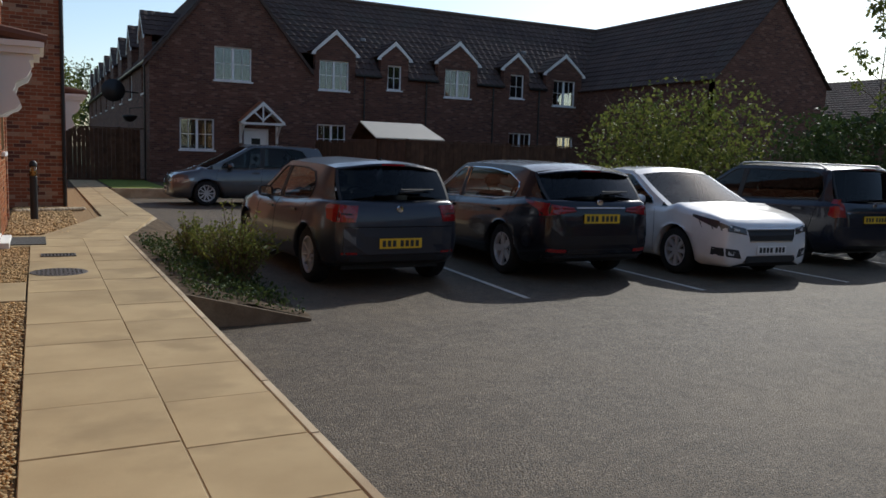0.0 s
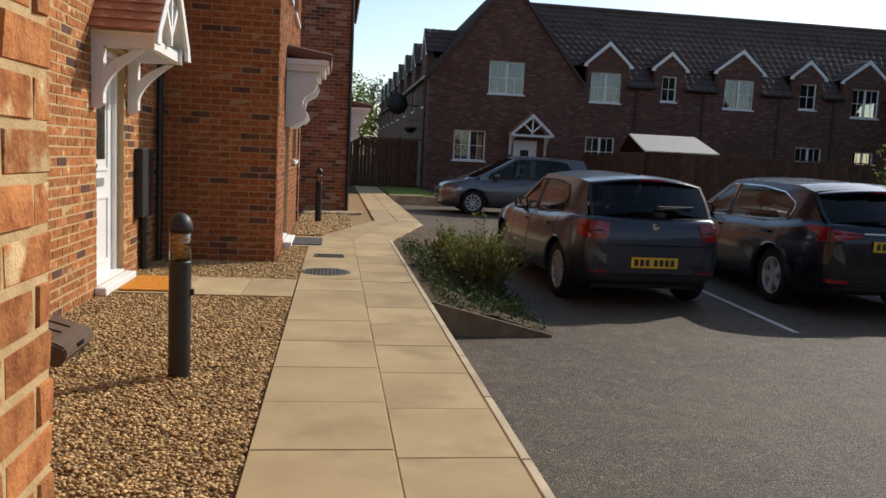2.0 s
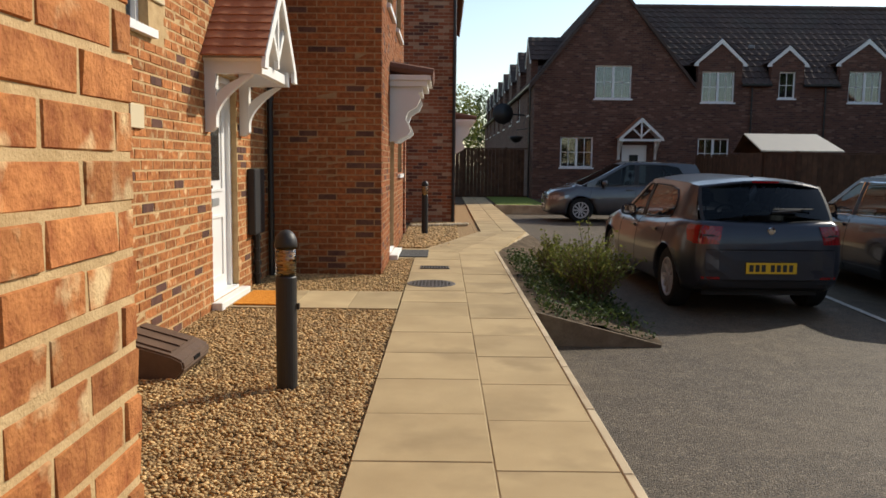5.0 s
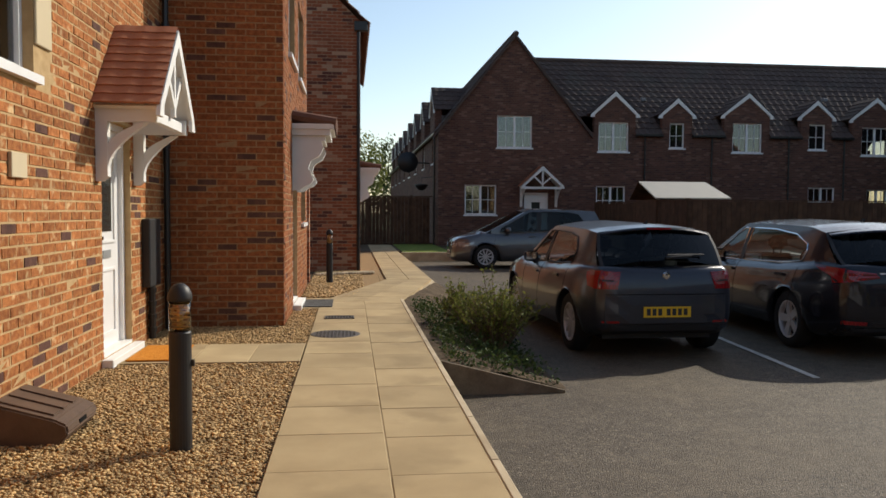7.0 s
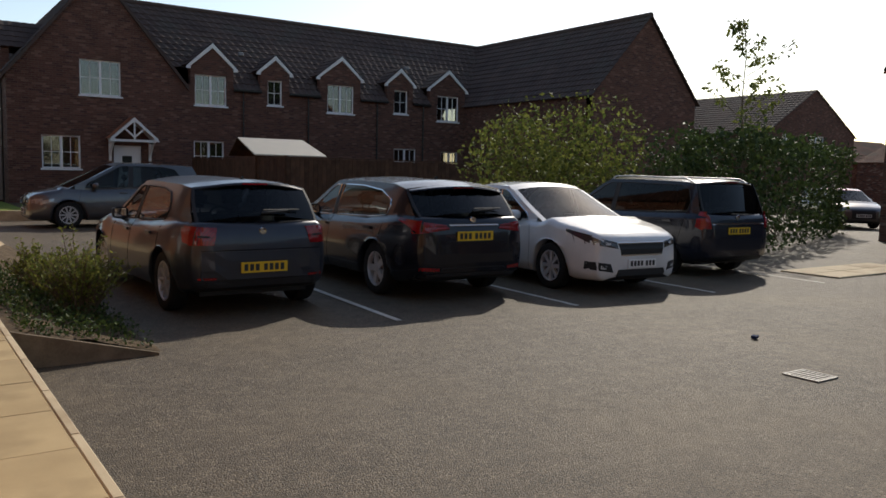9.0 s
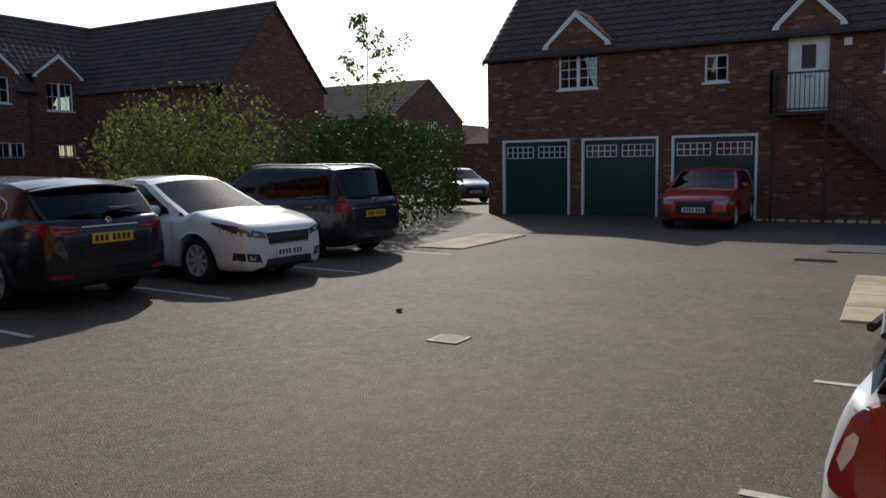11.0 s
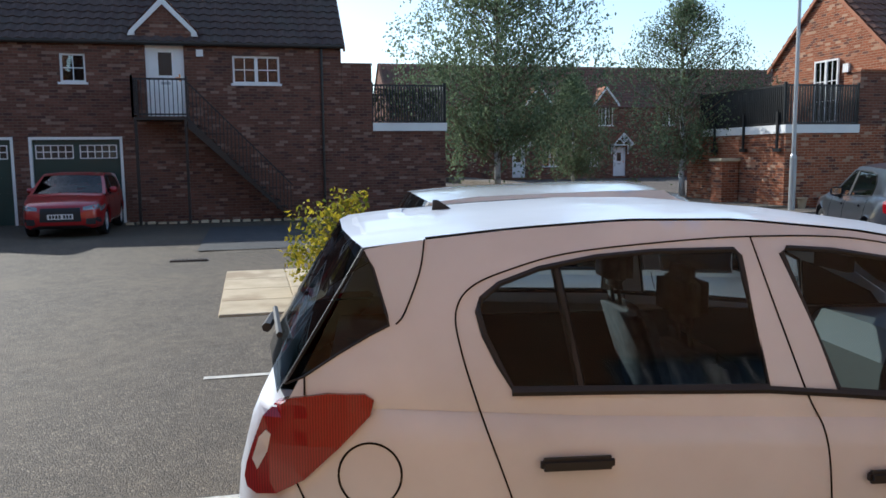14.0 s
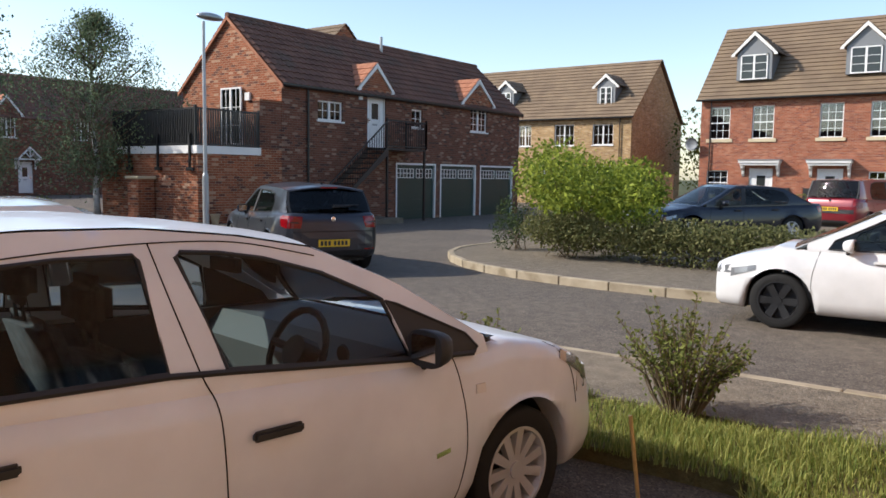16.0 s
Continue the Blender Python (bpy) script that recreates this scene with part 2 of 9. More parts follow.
# Bay house brick, darkened in colour for the shade on its return wall.
BRICK_SHADE_DEEP = noisy("brick_piece_shade_deepened", (0.165, 0.047, 0.018), (0.365, 0.130, 0.047), 20, 0.93, 1.0, 130, rnd=0.18, spec=0.2, bdist=0.008, stain=(0.46, 0.29, 0.15), stain_scale=9, stain_at=0.66)
BRICK_DARK = noisy("brick_piece_dark", (0.07, 0.035, 0.028), (0.15, 0.07, 0.05), 9, 0.92, 0.8, 70, rnd=0.2, spec=0.2)
MORTAR = noisy("mortar", (0.41, 0.27, 0.130), (0.55, 0.385, 0.205), 12, 0.95, 0.8, 160, spec=0.15)
MORTAR_RED = noisy("mortar_reddish", (0.27, 0.165, 0.085), (0.37, 0.235, 0.13), 12, 0.95, 0.8, 160, spec=0.15)
TARMAC = aggregate("tarmac", (0.035, 0.026, 0.018), (0.103, 0.079, 0.053), (0.225, 0.178, 0.128), 0.72, (0.130, 0.098, 0.062))
ROAD = aggregate("road_tarmac", (0.046, 0.038, 0.031), (0.142, 0.118, 0.095), (0.29, 0.245, 0.20), 0.86, (0.165, 0.135, 0.105))
FOOTWAY = aggregate("footway_tarmac", (0.085, 0.068, 0.050), (0.185, 0.152, 0.113), (0.31, 0.265, 0.205), 0.9, (0.215, 0.175, 0.125))
SLAB = noisy("paving_slab", (0.345, 0.250, 0.132), (0.47, 0.353, 0.195), 2.2, 0.9, 0.35, 220, rnd=0.10, spec=0.3, bdist=0.003, stain=(0.325, 0.238, 0.128), stain_scale=1.6)
CONCRETE = noisy("concrete", (0.42, 0.33, 0.21), (0.58, 0.47, 0.32), 3.0, 0.88, 0.4, 120, spec=0.3, rnd=0.06, stain=(0.36, 0.27, 0.17), stain_scale=1.2)
KERBSTONE = noisy("kerbstone", (0.27, 0.22, 0.15), (0.41, 0.345, 0.25), 5.0, 0.9, 0.5, 120, spec=0.25, rnd=0.12, stain=(0.22, 0.175, 0.115), stain_scale=2.5)
SOIL = noisy("soil", (0.055, 0.038, 0.024), (0.14, 0.10, 0.062), 5, 0.95, 1.0, 60, spec=0.15, bdist=0.03)
PEBBLE = noisy("pebble", (0.29, 0.175, 0.072), (0.60, 0.40, 0.18), 9, 0.75, 0.2, 90, rnd=0.5, spec=0.35)
GRASS_SOIL = noisy("verge", (0.06, 0.052, 0.020), (0.16, 0.13, 0.055), 7, 0.95, 1.0, 60, spec=0.1, bdist=0.03)
LAND = noisy("land", (0.05, 0.06, 0.03), (0.10, 0.10, 0.05), 0.05, 0.95, 0.3, 2, spec=0.1)
TILE = noisy("roof_tile", (0.115, 0.062, 0.048), (0.20, 0.105, 0.075), 1.2, 0.9, 0.3, 40, spec=0.15, stain=(0.13, 0.085, 0.065), stain_scale=0.8)
TILE_DARK = noisy("roof_tile_dark", (0.062, 0.044, 0.040), (0.105, 0.072, 0.060), 1.2, 0.88, 0.3, 40, spec=0.2, stain=(0.085, 0.066, 0.056), stain_scale=0.8)
TILE_RED = noisy("roof_tile_red", (0.30, 0.115, 0.065), (0.44, 0.19, 0.105), 3, 0.8, 0.3, 50, spec=0.3)
TILE_BROWN = noisy("roof_tile_brown", (0.15, 0.105, 0.070), (0.23, 0.165, 0.105), 1.0, 0.8, 0.3, 40, spec=0.3)
UPVC = plain("white_upvc", (0.80, 0.79, 0.77), 0.35, spec=0.45)
WHITE = plain("white_paint", (0.78, 0.76, 0.72), 0.55, spec=0.35)
CREAM = plain("stone_cream", (0.58, 0.48, 0.32), 0.85, spec=0.2)
GREEN = plain("garage_green", (0.012, 0.042, 0.034), 0.35, spec=0.5)
BLACK = plain("black_metal", (0.012, 0.012, 0.013), 0.4, spec=0.5)
PIPE = plain("black_plastic", (0.015, 0.014, 0.013), 0.35, spec=0.5)
RUBBER = plain("rubber", (0.014, 0.014, 0.014), 0.75, spec=0.25)
PLASTIC = plain("dark_plastic", (0.02, 0.02, 0.021), 0.55, spec=0.4)
STEEL = plain("galvanised_steel", (0.42, 0.43, 0.43), 0.45, metal=0.6)
ALLOY = plain("alloy", (0.52, 0.52, 0.53), 0.30, metal=0.3)
CHROME = plain("chrome", (0.75, 0.75, 0.76), 0.08, metal=1.0)
FENCE = noisy("fence_board", (0.055, 0.030, 0.018), (0.12, 0.062, 0.036), 4, 0.85, 0.5, 60, rnd=0.18, spec=0.2)
LEAD = plain("lead", (0.20, 0.21, 0.22), 0.6, metal=0.3)
WIN = glass_mat("window_glass", (0.55, 0.58, 0.58), 0.005, 1.4)
CAR_GLASS = glass_mat("car_glass", (0.30, 0.35, 0.35), 0.004, 0.1, 1.36)
CURTAIN = noisy("curtain", (0.45, 0.44, 0.40), (0.62, 0.60, 0.55), 6, 0.9, 0.2, 60, spec=0.1)
ROOM = plain("room_dark", (0.06, 0.055, 0.05), 0.9, spec=0.1)


# ---- building blocks ----
def part(name, bm, mat, parent=None, label="", smooth=False, fix=True):
    """Links a bmesh as one mesh object, under a thing or a part where parent is given."""
    if fix:
        bmesh.ops.recalc_face_normals(bm, faces=bm.faces)
    me = bpy.data.meshes.new(name)
    bm.to_mesh(me)
    bm.free()
    for m in (mat if isinstance(mat, (list, tuple)) else [mat]):
        me.materials.append(m)
    if smooth:
        me.polygons.foreach_set("use_smooth", [True] * len(me.polygons))
    ob = new(name, me)
    if parent is not None:
        adopt(ob, parent)
    if label:
        ob["label"] = label
    return ob


def adopt(ob, parent):
    ob.parent = parent
    ob.matrix_parent_inverse = world_of(parent).inverted()


def world_of(ob):
    m = ob.matrix_basis.copy()
    while ob.parent is not None:
        m = ob.parent.matrix_basis @ ob.matrix_parent_inverse @ m if False else ob.parent.matrix_basis @ (ob.matrix_parent_inverse @ m)
        ob = ob.parent
    return m


def thing(name, at, label, category, group="", kind=""):
    """An Empty at a thing's base, to hold its parts."""
    e = new(name)
    e.location = at
    e.matrix_basis = Matrix.Translation(at)
    e.empty_display_size = 0.2
    return tagged(e, label, category, group, kind)


class Face:
    """A wall's own axes: u along it, v out of it, z up."""

    def __init__(self, o, u, n):
        self.o, self.u, self.n = Vector(o), Vector(u), Vector(n)

    def __call__(self, u, v, z):
        return self.o + self.u * u + self.n * v + Vector((0, 0, z))


AXES = Face((0, 0, 0), (1, 0, 0), (0, 1, 0))


def box(bm, F, u0, u1, v0, v1, z0, z1):
    vs = [bm.verts.new(F(u, v, z)) for z in (z0, z1) for u, v in ((u0, v0), (u1, v0), (u1, v1), (u0, v1))]
    for f in ((0, 1, 2, 3), (7, 6, 5, 4), (0, 4, 5, 1), (1, 5, 6, 2), (2, 6, 7, 3), (3, 7, 4, 0)):
        bm.faces.new([vs[i] for i in f])
    return bm


def boxm(*boxes, F=AXES):
    bm = bmesh.new()
    for b in boxes:
        box(bm, F, *b)
    return bm


def bevelled(bm, w=0.01, seg=2):
    bmesh.ops.bevel(bm, geom=list(bm.edges), offset=w, segments=seg, affect="EDGES", profile=0.5)
    return bm


def prism(bm, pts, a, b):
    """Extrudes a ring of points from offset vector a to b."""
    n = len(pts)
    va = [bm.verts.new(Vector(p) + Vector(a)) for p in pts]
    vb = [bm.verts.new(Vector(p) + Vector(b)) for p in pts]
    bm.faces.new(va)
    bm.faces.new(vb[::-1])
    for i in range(n):
        j = (i + 1) % n
        bm.faces.new((va[i], vb[i], vb[j], va[j]))
    return bm


def fprism(F, ring, v0, v1, bm=None):
    """A ring of (u, z) on a wall, given depth from v0 to v1."""
    bm = bm or bmesh.new()
    return prism(bm, [F(u, 0, z) for u, z in ring], F.n * v0, F.n * v1)


def tube(bm, p, q, r, seg=8, r2=None):
    p, q = Vector(p), Vector(q)
    r2 = r if r2 is None else r2
    d = (q - p).normalized()
    a = d.orthogonal().normalized()
    b = d.cross(a)
    ra = [bm.verts.new(p + (a * math.cos(t) + b * math.sin(t)) * r) for t in [2 * math.pi * i / seg for i in range(seg)]]
    rb = [bm.verts.new(q + (a * math.cos(t) + b * math.sin(t)) * r2) for t in [2 * math.pi * i / seg for i in range(seg)]]
    for i in range(seg):
        j = (i + 1) % seg
        bm.faces.new((ra[i], ra[j], rb[j], rb[i]))
    bm.faces.new(ra[::-1])
    bm.faces.new(rb)
    return bm


def pipe(pts, r, seg=6, closed=False, bm=None):
    """One continuous tube along a line of points."""
    bm = bm or bmesh.new()
    pts = [Vector(p) for p in pts]
    n = len(pts)
    rings = []
    for i, p in enumerate(pts):
        d = (pts[(i + 1) % n] - pts[i - 1]) if closed or 0 < i < n - 1 else (pts[1] - pts[0] if i == 0 else pts[-1] - pts[-2])
        d = d.normalized() if d.length > 1e-9 else Vector((1, 0, 0))
        a = d.cross(Vector((0.13, 0.21, 1.0)))
        a = a.normalized() if a.length > 1e-3 else d.orthogonal().normalized()
        b = d.cross(a)
        rings.append([bm.verts.new(p + (a * math.cos(2 * math.pi * k / seg) + b * math.sin(2 * math.pi * k / seg)) * r) for k in range(seg)])
    for x, y in zip(rings, rings[1:] + (rings[:1] if closed else [])):
        for k in range(seg):
            j = (k + 1) % seg
            bm.faces.new((x[k], x[j], y[j], y[k]))
    if not closed:
        bm.faces.new(rings[0][::-1])
        bm.faces.new(rings[-1])
    return bm


def spun(prof, at=(0, 0, 0), seg=20, axis="z", bm=None, caps=True):
    """A turned shape from a profile of (radius, height)."""
    bm = bm or bmesh.new()
    rings = []
    for r, h in prof:
        ring = []
        for i in range(seg):
            t = 2 * math.pi * i / seg
            a, b = r * math.cos(t), r * math.sin(t)
            p = (a, b, h) if axis == "z" else ((h, a, b) if axis == "x" else (a, h, b))
            ring.append(bm.verts.new(Vector(p) + Vector(at)))
        rings.append(ring)
    for x, y in zip(rings, rings[1:]):
        for i in range(seg):
            j = (i + 1) % seg
            bm.faces.new((x[i], x[j], y[j], y[i]))
    if caps and prof[0][0] > 1e-4:
        bm.faces.new(rings[0][::-1])
    if caps and prof[-1][0] > 1e-4:
        bm.faces.new(rings[-1])
    return bm


def wall_mesh(F, u0, u1, z0, z1, holes, th):
    """A wall with openings cut right through it."""
    us = sorted({u0, u1, *[h[0] for h in holes], *[h[1] for h in holes]})
    zs = sorted({z0, z1, *[h[2] for h in holes], *[h[3] for h in holes]})
    us = [u for u in us if u0 <= u <= u1]
    zs = [z for z in zs if z0 <= z <= z1]
    bm = bmesh.new()
    g = {(i, j): bm.verts.new(F(u, 0, z)) for i, u in enumerate(us) for j, z in enumerate(zs)}
    for i in range(len(us) - 1):
        for j in range(len(zs) - 1):
            uc, zc = (us[i] + us[i + 1]) / 2, (zs[j] + zs[j + 1]) / 2
            if any(h[0] < uc < h[1] and h[2] < zc < h[3] for h in holes):
                continue
            bm.faces.new((g[i, j], g[i + 1, j], g[i + 1, j + 1], g[i, j + 1]))
    ex = bmesh.ops.extrude_face_region(bm, geom=list(bm.faces))
    for v in ex["geom"]:
        if isinstance(v, bmesh.types.BMVert):
            v.co -= F.n * th
    return bm


def window(house, F, u0, u1, z0, z1, cols=2, rows=3, lights=2, depth=0.07, sill=True, curtain=False, name="window", label="white window with glazing bars"):
    """A casement window in an opening: frame, panes, glazing bars and sill."""
    v0, v1, t = -depth - 0.06, -depth, 0.055
    bs = [(u0, u0 + t, v0, v1, z0, z1), (u1 - t, u1, v0, v1, z0, z1), (u0 + t, u1 - t, v0, v1, z0, z0 + t), (u0 + t, u1 - t, v0, v1, z1 - t, z1)]
    w = (u1 - u0 - t) / lights
    for i in range(1, lights):
        c = u0 + t / 2 + w * i
        bs.append((c - 0.045, c + 0.045, v0, v1 + 0.008, z0 + t, z1 - t))
    fr = part(name, boxm(*bs, F=F), UPVC, house, label)
    bars = []
    for i in range(lights):
        a = u0 + t / 2 + w * i + (t / 2 if i == 0 else 0.045)
        b = u0 + t / 2 + w * (i + 1) - (t / 2 if i == lights - 1 else 0.045)
        part("pane", boxm((a, b, v0 + 0.02, v0 + 0.026, z0 + t, z1 - t), F=F), WIN, fr)
        for k in range(1, cols):
            c = a + (b - a) * k / cols
            bars.append((c - 0.011, c + 0.011, v0 + 0.03, v1 - 0.012, z0 + t, z1 - t))
        for k in range(1, rows):
            c = z0 + t + (z1 - z0 - 2 * t) * k / rows
            bars.append((a, b, v0 + 0.031, v1 - 0.013, c - 0.011, c + 0.011))
        if curtain:
            bm = bmesh.new()
            n = 14
            row = []
            for q in range(n + 1):
                uu = a + (b - a) * q / n
                vv = v0 - 0.08 + 0.025 * math.sin(q * 2.1 + i)
                row.append((bm.verts.new(F(uu, vv, z0)), bm.verts.new(F(uu, vv, z1))))
            for x, y in zip(row, row[1:]):
                bm.faces.new((x[0], y[0], y[1], x[1]))
            part("curtain", bm, CURTAIN, fr, "pale hanging curtain", smooth=True)
    if bars:
        part("glazing_grid", boxm(*bars, F=F), UPVC, fr)
    if sill:
        part("sill", boxm((u0 - 0.05, u1 + 0.05, v1 + 0.003, 0.05, z0 - 0.06, z0 - 0.002), F=F), UPVC, fr)
    return fr


def tiled(p0, p1, r0, r1, tile=0.30, gauge=0.34, wave=0.028, step=0.03, seg=4, lift=0.0):
    """A slope of interlocking tiles from the eaves line p0-p1 to the ridge line r0-r1: wavy courses that lap over one another."""
    p0, p1, r0, r1 = map(Vector, (p0, p1, r0, r1))
    along = (p1 - p0).length
    up = ((r0 + r1) / 2 - (p0 + p1) / 2).length
    nrm = (p1 - p0).cross(r0 - p0).normalized()
    if nrm.z < 0:
        nrm = -nrm
    rows, cols = max(1, round(up / gauge)), max(1, round(along / tile)) * seg
    bm = bmesh.new()
    for r in range(rows):
        a, b = r / rows, min(1.0, (r + 1.12) / rows)
        lo, hi, lip = [], [], []
        for c in range(cols + 1):
            s = c / cols
            h = wave * (0.5 - 0.5 * math.cos(2 * math.pi * c / seg)) if seg > 1 else 0
            q0, q1 = p0.lerp(p1, s), r0.lerp(r1, s)
            lo.append(bm.verts.new(q0.lerp(q1, a) + nrm * (step + h + lift)))
            hi.append(bm.verts.new(q0.lerp(q1, b) + nrm * (h + lift)))
            lip.append(bm.verts.new(q0.lerp(q1, a) + nrm * (h * 0.5 + lift - 0.004)))
        for c in range(cols):
            bm.faces.new((lo[c], lo[c + 1], hi[c + 1], hi[c]))
            bm.faces.new((lip[c], lip[c + 1], lo[c + 1], lo[c]))
    return bm


def door(house, F, u0, u1, z0, z1, name="front_door", handle_left=True, glass=True, panels=True, label="white panelled front door"):
    """A white door in its frame, with a light, raised panels, letter plate and handle."""
    t, v0, v1 = 0.06, -0.16, -0.06
    fr = part(name, boxm((u0, u0 + t, v0, v1, z0, z1), (u1 - t, u1, v0, v1, z0, z1), (u0 + t, u1 - t, v0, v1, z1 - t, z1), (u0, u1, v0, v1 + 0.05, z0 - 0.03, z0), F=F), UPVC, house, label)
    a, b, w = u0 + t, u1 - t, u1 - u0 - 2 * t
    h = z1 - t - z0
    leaf = [(a, b, v0 + 0.02, v0 + 0.06, z0, z1 - t)]
    part("door_leaf", bevelled(boxm(*leaf, F=F), 0.004, 1), UPVC, fr)
    ps = []
    for (x0, x1, y0, y1) in ((0.22, 0.78, 0.08, 0.36), (0.22, 0.78, 0.50, 0.88)):
        c = 0.025
        q = (a + w * x0, a + w * x1, z0 + h * y0, z0 + h * y1)
        ps += [(q[0] - c, q[1] + c, v0 + 0.061, v0 + 0.075, q[2] - c, q[2]), (q[0] - c, q[1] + c, v0 + 0.061, v0 + 0.075, q[3], q[3] + c),
               (q[0] - c, q[0], v0 + 0.061, v0 + 0.075, q[2], q[3]), (q[1], q[1] + c, v0 + 0.061, v0 + 0.075, q[2], q[3])]
    part("moulding", boxm(*ps, F=F), UPVC, fr)
    if glass:
        part("door_light", boxm((a + w * 0.3, b - w * 0.3, v0 + 0.061, v0 + 0.066, z0 + h * 0.54, z0 + h * 0.84), F=F), DARKGLASS, fr, "dark patterned glass light")
    part("letter_plate", boxm((a + w * 0.36, b - w * 0.36, v0 + 0.061, v0 + 0.072, z0 + h * 0.42, z0 + h * 0.455), F=F), STEEL, fr)
    c = a + w * (0.08 if handle_left else 0.92)
    part("handle", boxm((c - 0.02, c + 0.02, v0 + 0.061, v0 + 0.07, z0 + h * 0.46, z0 + h * 0.56), (c - 0.012, c + 0.1 * (1 if handle_left else -1) + 0.012, v0 + 0.09, v0 + 0.104, z0 + h * 0.505, z0 + h * 0.52), (c - 0.012, c + 0.012, v0 + 0.07, v0 + 0.1, z0 + h * 0.5, z0 + h * 0.525), F=F) if handle_left else
         boxm((c - 0.02, c + 0.02, v0 + 0.061, v0 + 0.07, z0 + h * 0.46, z0 + h * 0.56), (c - 0.112, c + 0.012, v0 + 0.09, v0 + 0.104, z0 + h * 0.505, z0 + h * 0.52), (c - 0.012, c + 0.012, v0 + 0.07, v0 + 0.1, z0 + h * 0.5, z0 + h * 0.525), F=F), CHROME, fr)
    return fr


DARKGLASS = plain("obscured_glass", (0.03, 0.035, 0.034), 0.12, spec=0.6)


def bargeboard(F, ul, um, ur, zl, zt, zr, w=0.16, v0=0.02, v1=0.06):
    """The two white boards of a small gable, with kicked feet."""
    bm = bmesh.new()
    fprism(F, [(ul, zl), (um, zt), (um, zt - w * 1.25), (ul + w * 0.9, zl - 0.02), (ul + w * 0.9, zl - 0.12), (ul - 0.05, zl - 0.12)], v0, v1, bm)
    fprism(F, [(um + 0.001, zt), (ur, zr), (ur + 0.05, zr - 0.12), (ur - w * 0.9, zr - 0.12), (ur - w * 0.9, zr - 0.02), (um + 0.001, zt - w * 1.25)], v0, v1, bm)
    return bm


def dormer(house, F, ul, um, ur, zl, zt, back, wall_mat, tile_mat, zbase, v=0.03, win=None):
    """A small gable over a window that breaks the eaves: brick or board front, white bargeboards, two tiled slopes running back."""
    d = part("dormer", fprism(F, [(ul + 0.14, zbase), *([(win[0], zbase), (win[0], win[2]), (win[1], win[2]), (win[1], zbase)] if win else []), (ur - 0.14, zbase), (ur - 0.14, zl - 0.03), (um, zt - 0.14), (ul + 0.14, zl - 0.03)], -0.25, v - 0.012), wall_mat, house, "small gable over the eaves")
    part("bargeboard", bargeboard(F, ul, um, ur, zl, zt, zl, 0.15, v, v + 0.05), WHITE, d, "white bargeboard")
    hr = zt - zl
    for s, a in ((-1, ul), (1, ur)):
        part("dormer_roof", tiled(F(a, v + 0.05, zl), F(a, -back, zl), F(um, v + 0.05, zt), F(um, -back, zt), 0.28, 0.3, 0.02, 0.025, 2, 0.02), tile_mat, d, smooth=False)
    return d

# ---- ground ----
TZ = -0.30   # the car park lies this far below the garden path
FZ = -0.19   # footways along the street


def setting(name, bm, mat, label, category, **kw):
    return tagged(part(name, bm, mat, None, **kw), label, category, kind="structure")


def sheet(x0, x1, y0, y1, z, nx=1, ny=1, rough=0.0):
    bm = bmesh.new()
    g = [[bm.verts.new((x0 + (x1 - x0) * i / nx, y0 + (y1 - y0) * j / ny, z + (rough * noise.noise((i * 0.7, j * 0.7, z)) if rough else 0))) for j in range(ny + 1)] for i in range(nx + 1)]
    for i in range(nx):
        for j in range(ny):
            bm.faces.new((g[i][j], g[i + 1][j], g[i + 1][j + 1], g[i][j + 1]))
    return bm


setting("ground", sheet(-900, 900, -900, 900, TZ - 0.03), LAND, "flat land reaching out to the horizon", "ground")
setting("road", sheet(-40, 70, -62, -4.6, TZ - 0.012), ROAD, "worn grey tarmac street with a side road", "road")
setting("car_park", sheet(0.80, 22.9, -4.4, 31.0, TZ, 40, 60, 0.012), TARMAC, "dark grainy tarmac car park with pale scuffs", "car park")
setting("yard", sheet(22.9, 60, -8, 31.0, TZ - 0.008), TARMAC, "tarmac lane beside the garage block", "yard")

# raised garden ground beside the path and the strips round the houses
setting("garden_ground", boxm((-12.0, -0.43, -3.2, 40.0, -0.5, -0.04)), SOIL, "raised ground under gravel along the houses", "ground")
setting("house_ground", boxm((-12, 45, 27.2, 33.0, -0.5, -0.02), (9.9, 45, 22.6, 27.2, -0.5, -0.05)), SOIL, "raised ground in front of the brick houses", "ground")

# path: bedding, then its slabs and edging
PATH_RING = [(-0.43, -2.2), (0.80, -2.2), (0.80, 12.2), (1.66, 15.5), (1.66, 33.0), (0.66, 33.0), (0.70, 15.7), (-0.26, 12.4), (-0.43, 12.3)]
bm = bmesh.new()
prism(bm, [Vector((x, y, 0)) for x, y in PATH_RING], (0, 0, -0.45), (0, 0, -0.035))
path = setting("path", bm, CONCRETE, "buff concrete slab path two slabs wide", "path")
kerb = setting("path_kerb", bmesh.new(), CONCRETE, "narrow concrete edging kerb along the path", "kerb")
y = -2.2
while y < 12.0:
    part("kerbstone", bevelled(boxm((0.765, 0.815, y + 0.004, min(y + 0.911, 12.18), TZ - 0.05, 0.004)), 0.006, 1), CONCRETE, kerb)
    y += 0.915

# ---- car park marks ----
LINE = noisy("line_paint", (0.36, 0.33, 0.28), (0.66, 0.63, 0.56), 14, 0.8, 0.3, 90, spec=0.3)


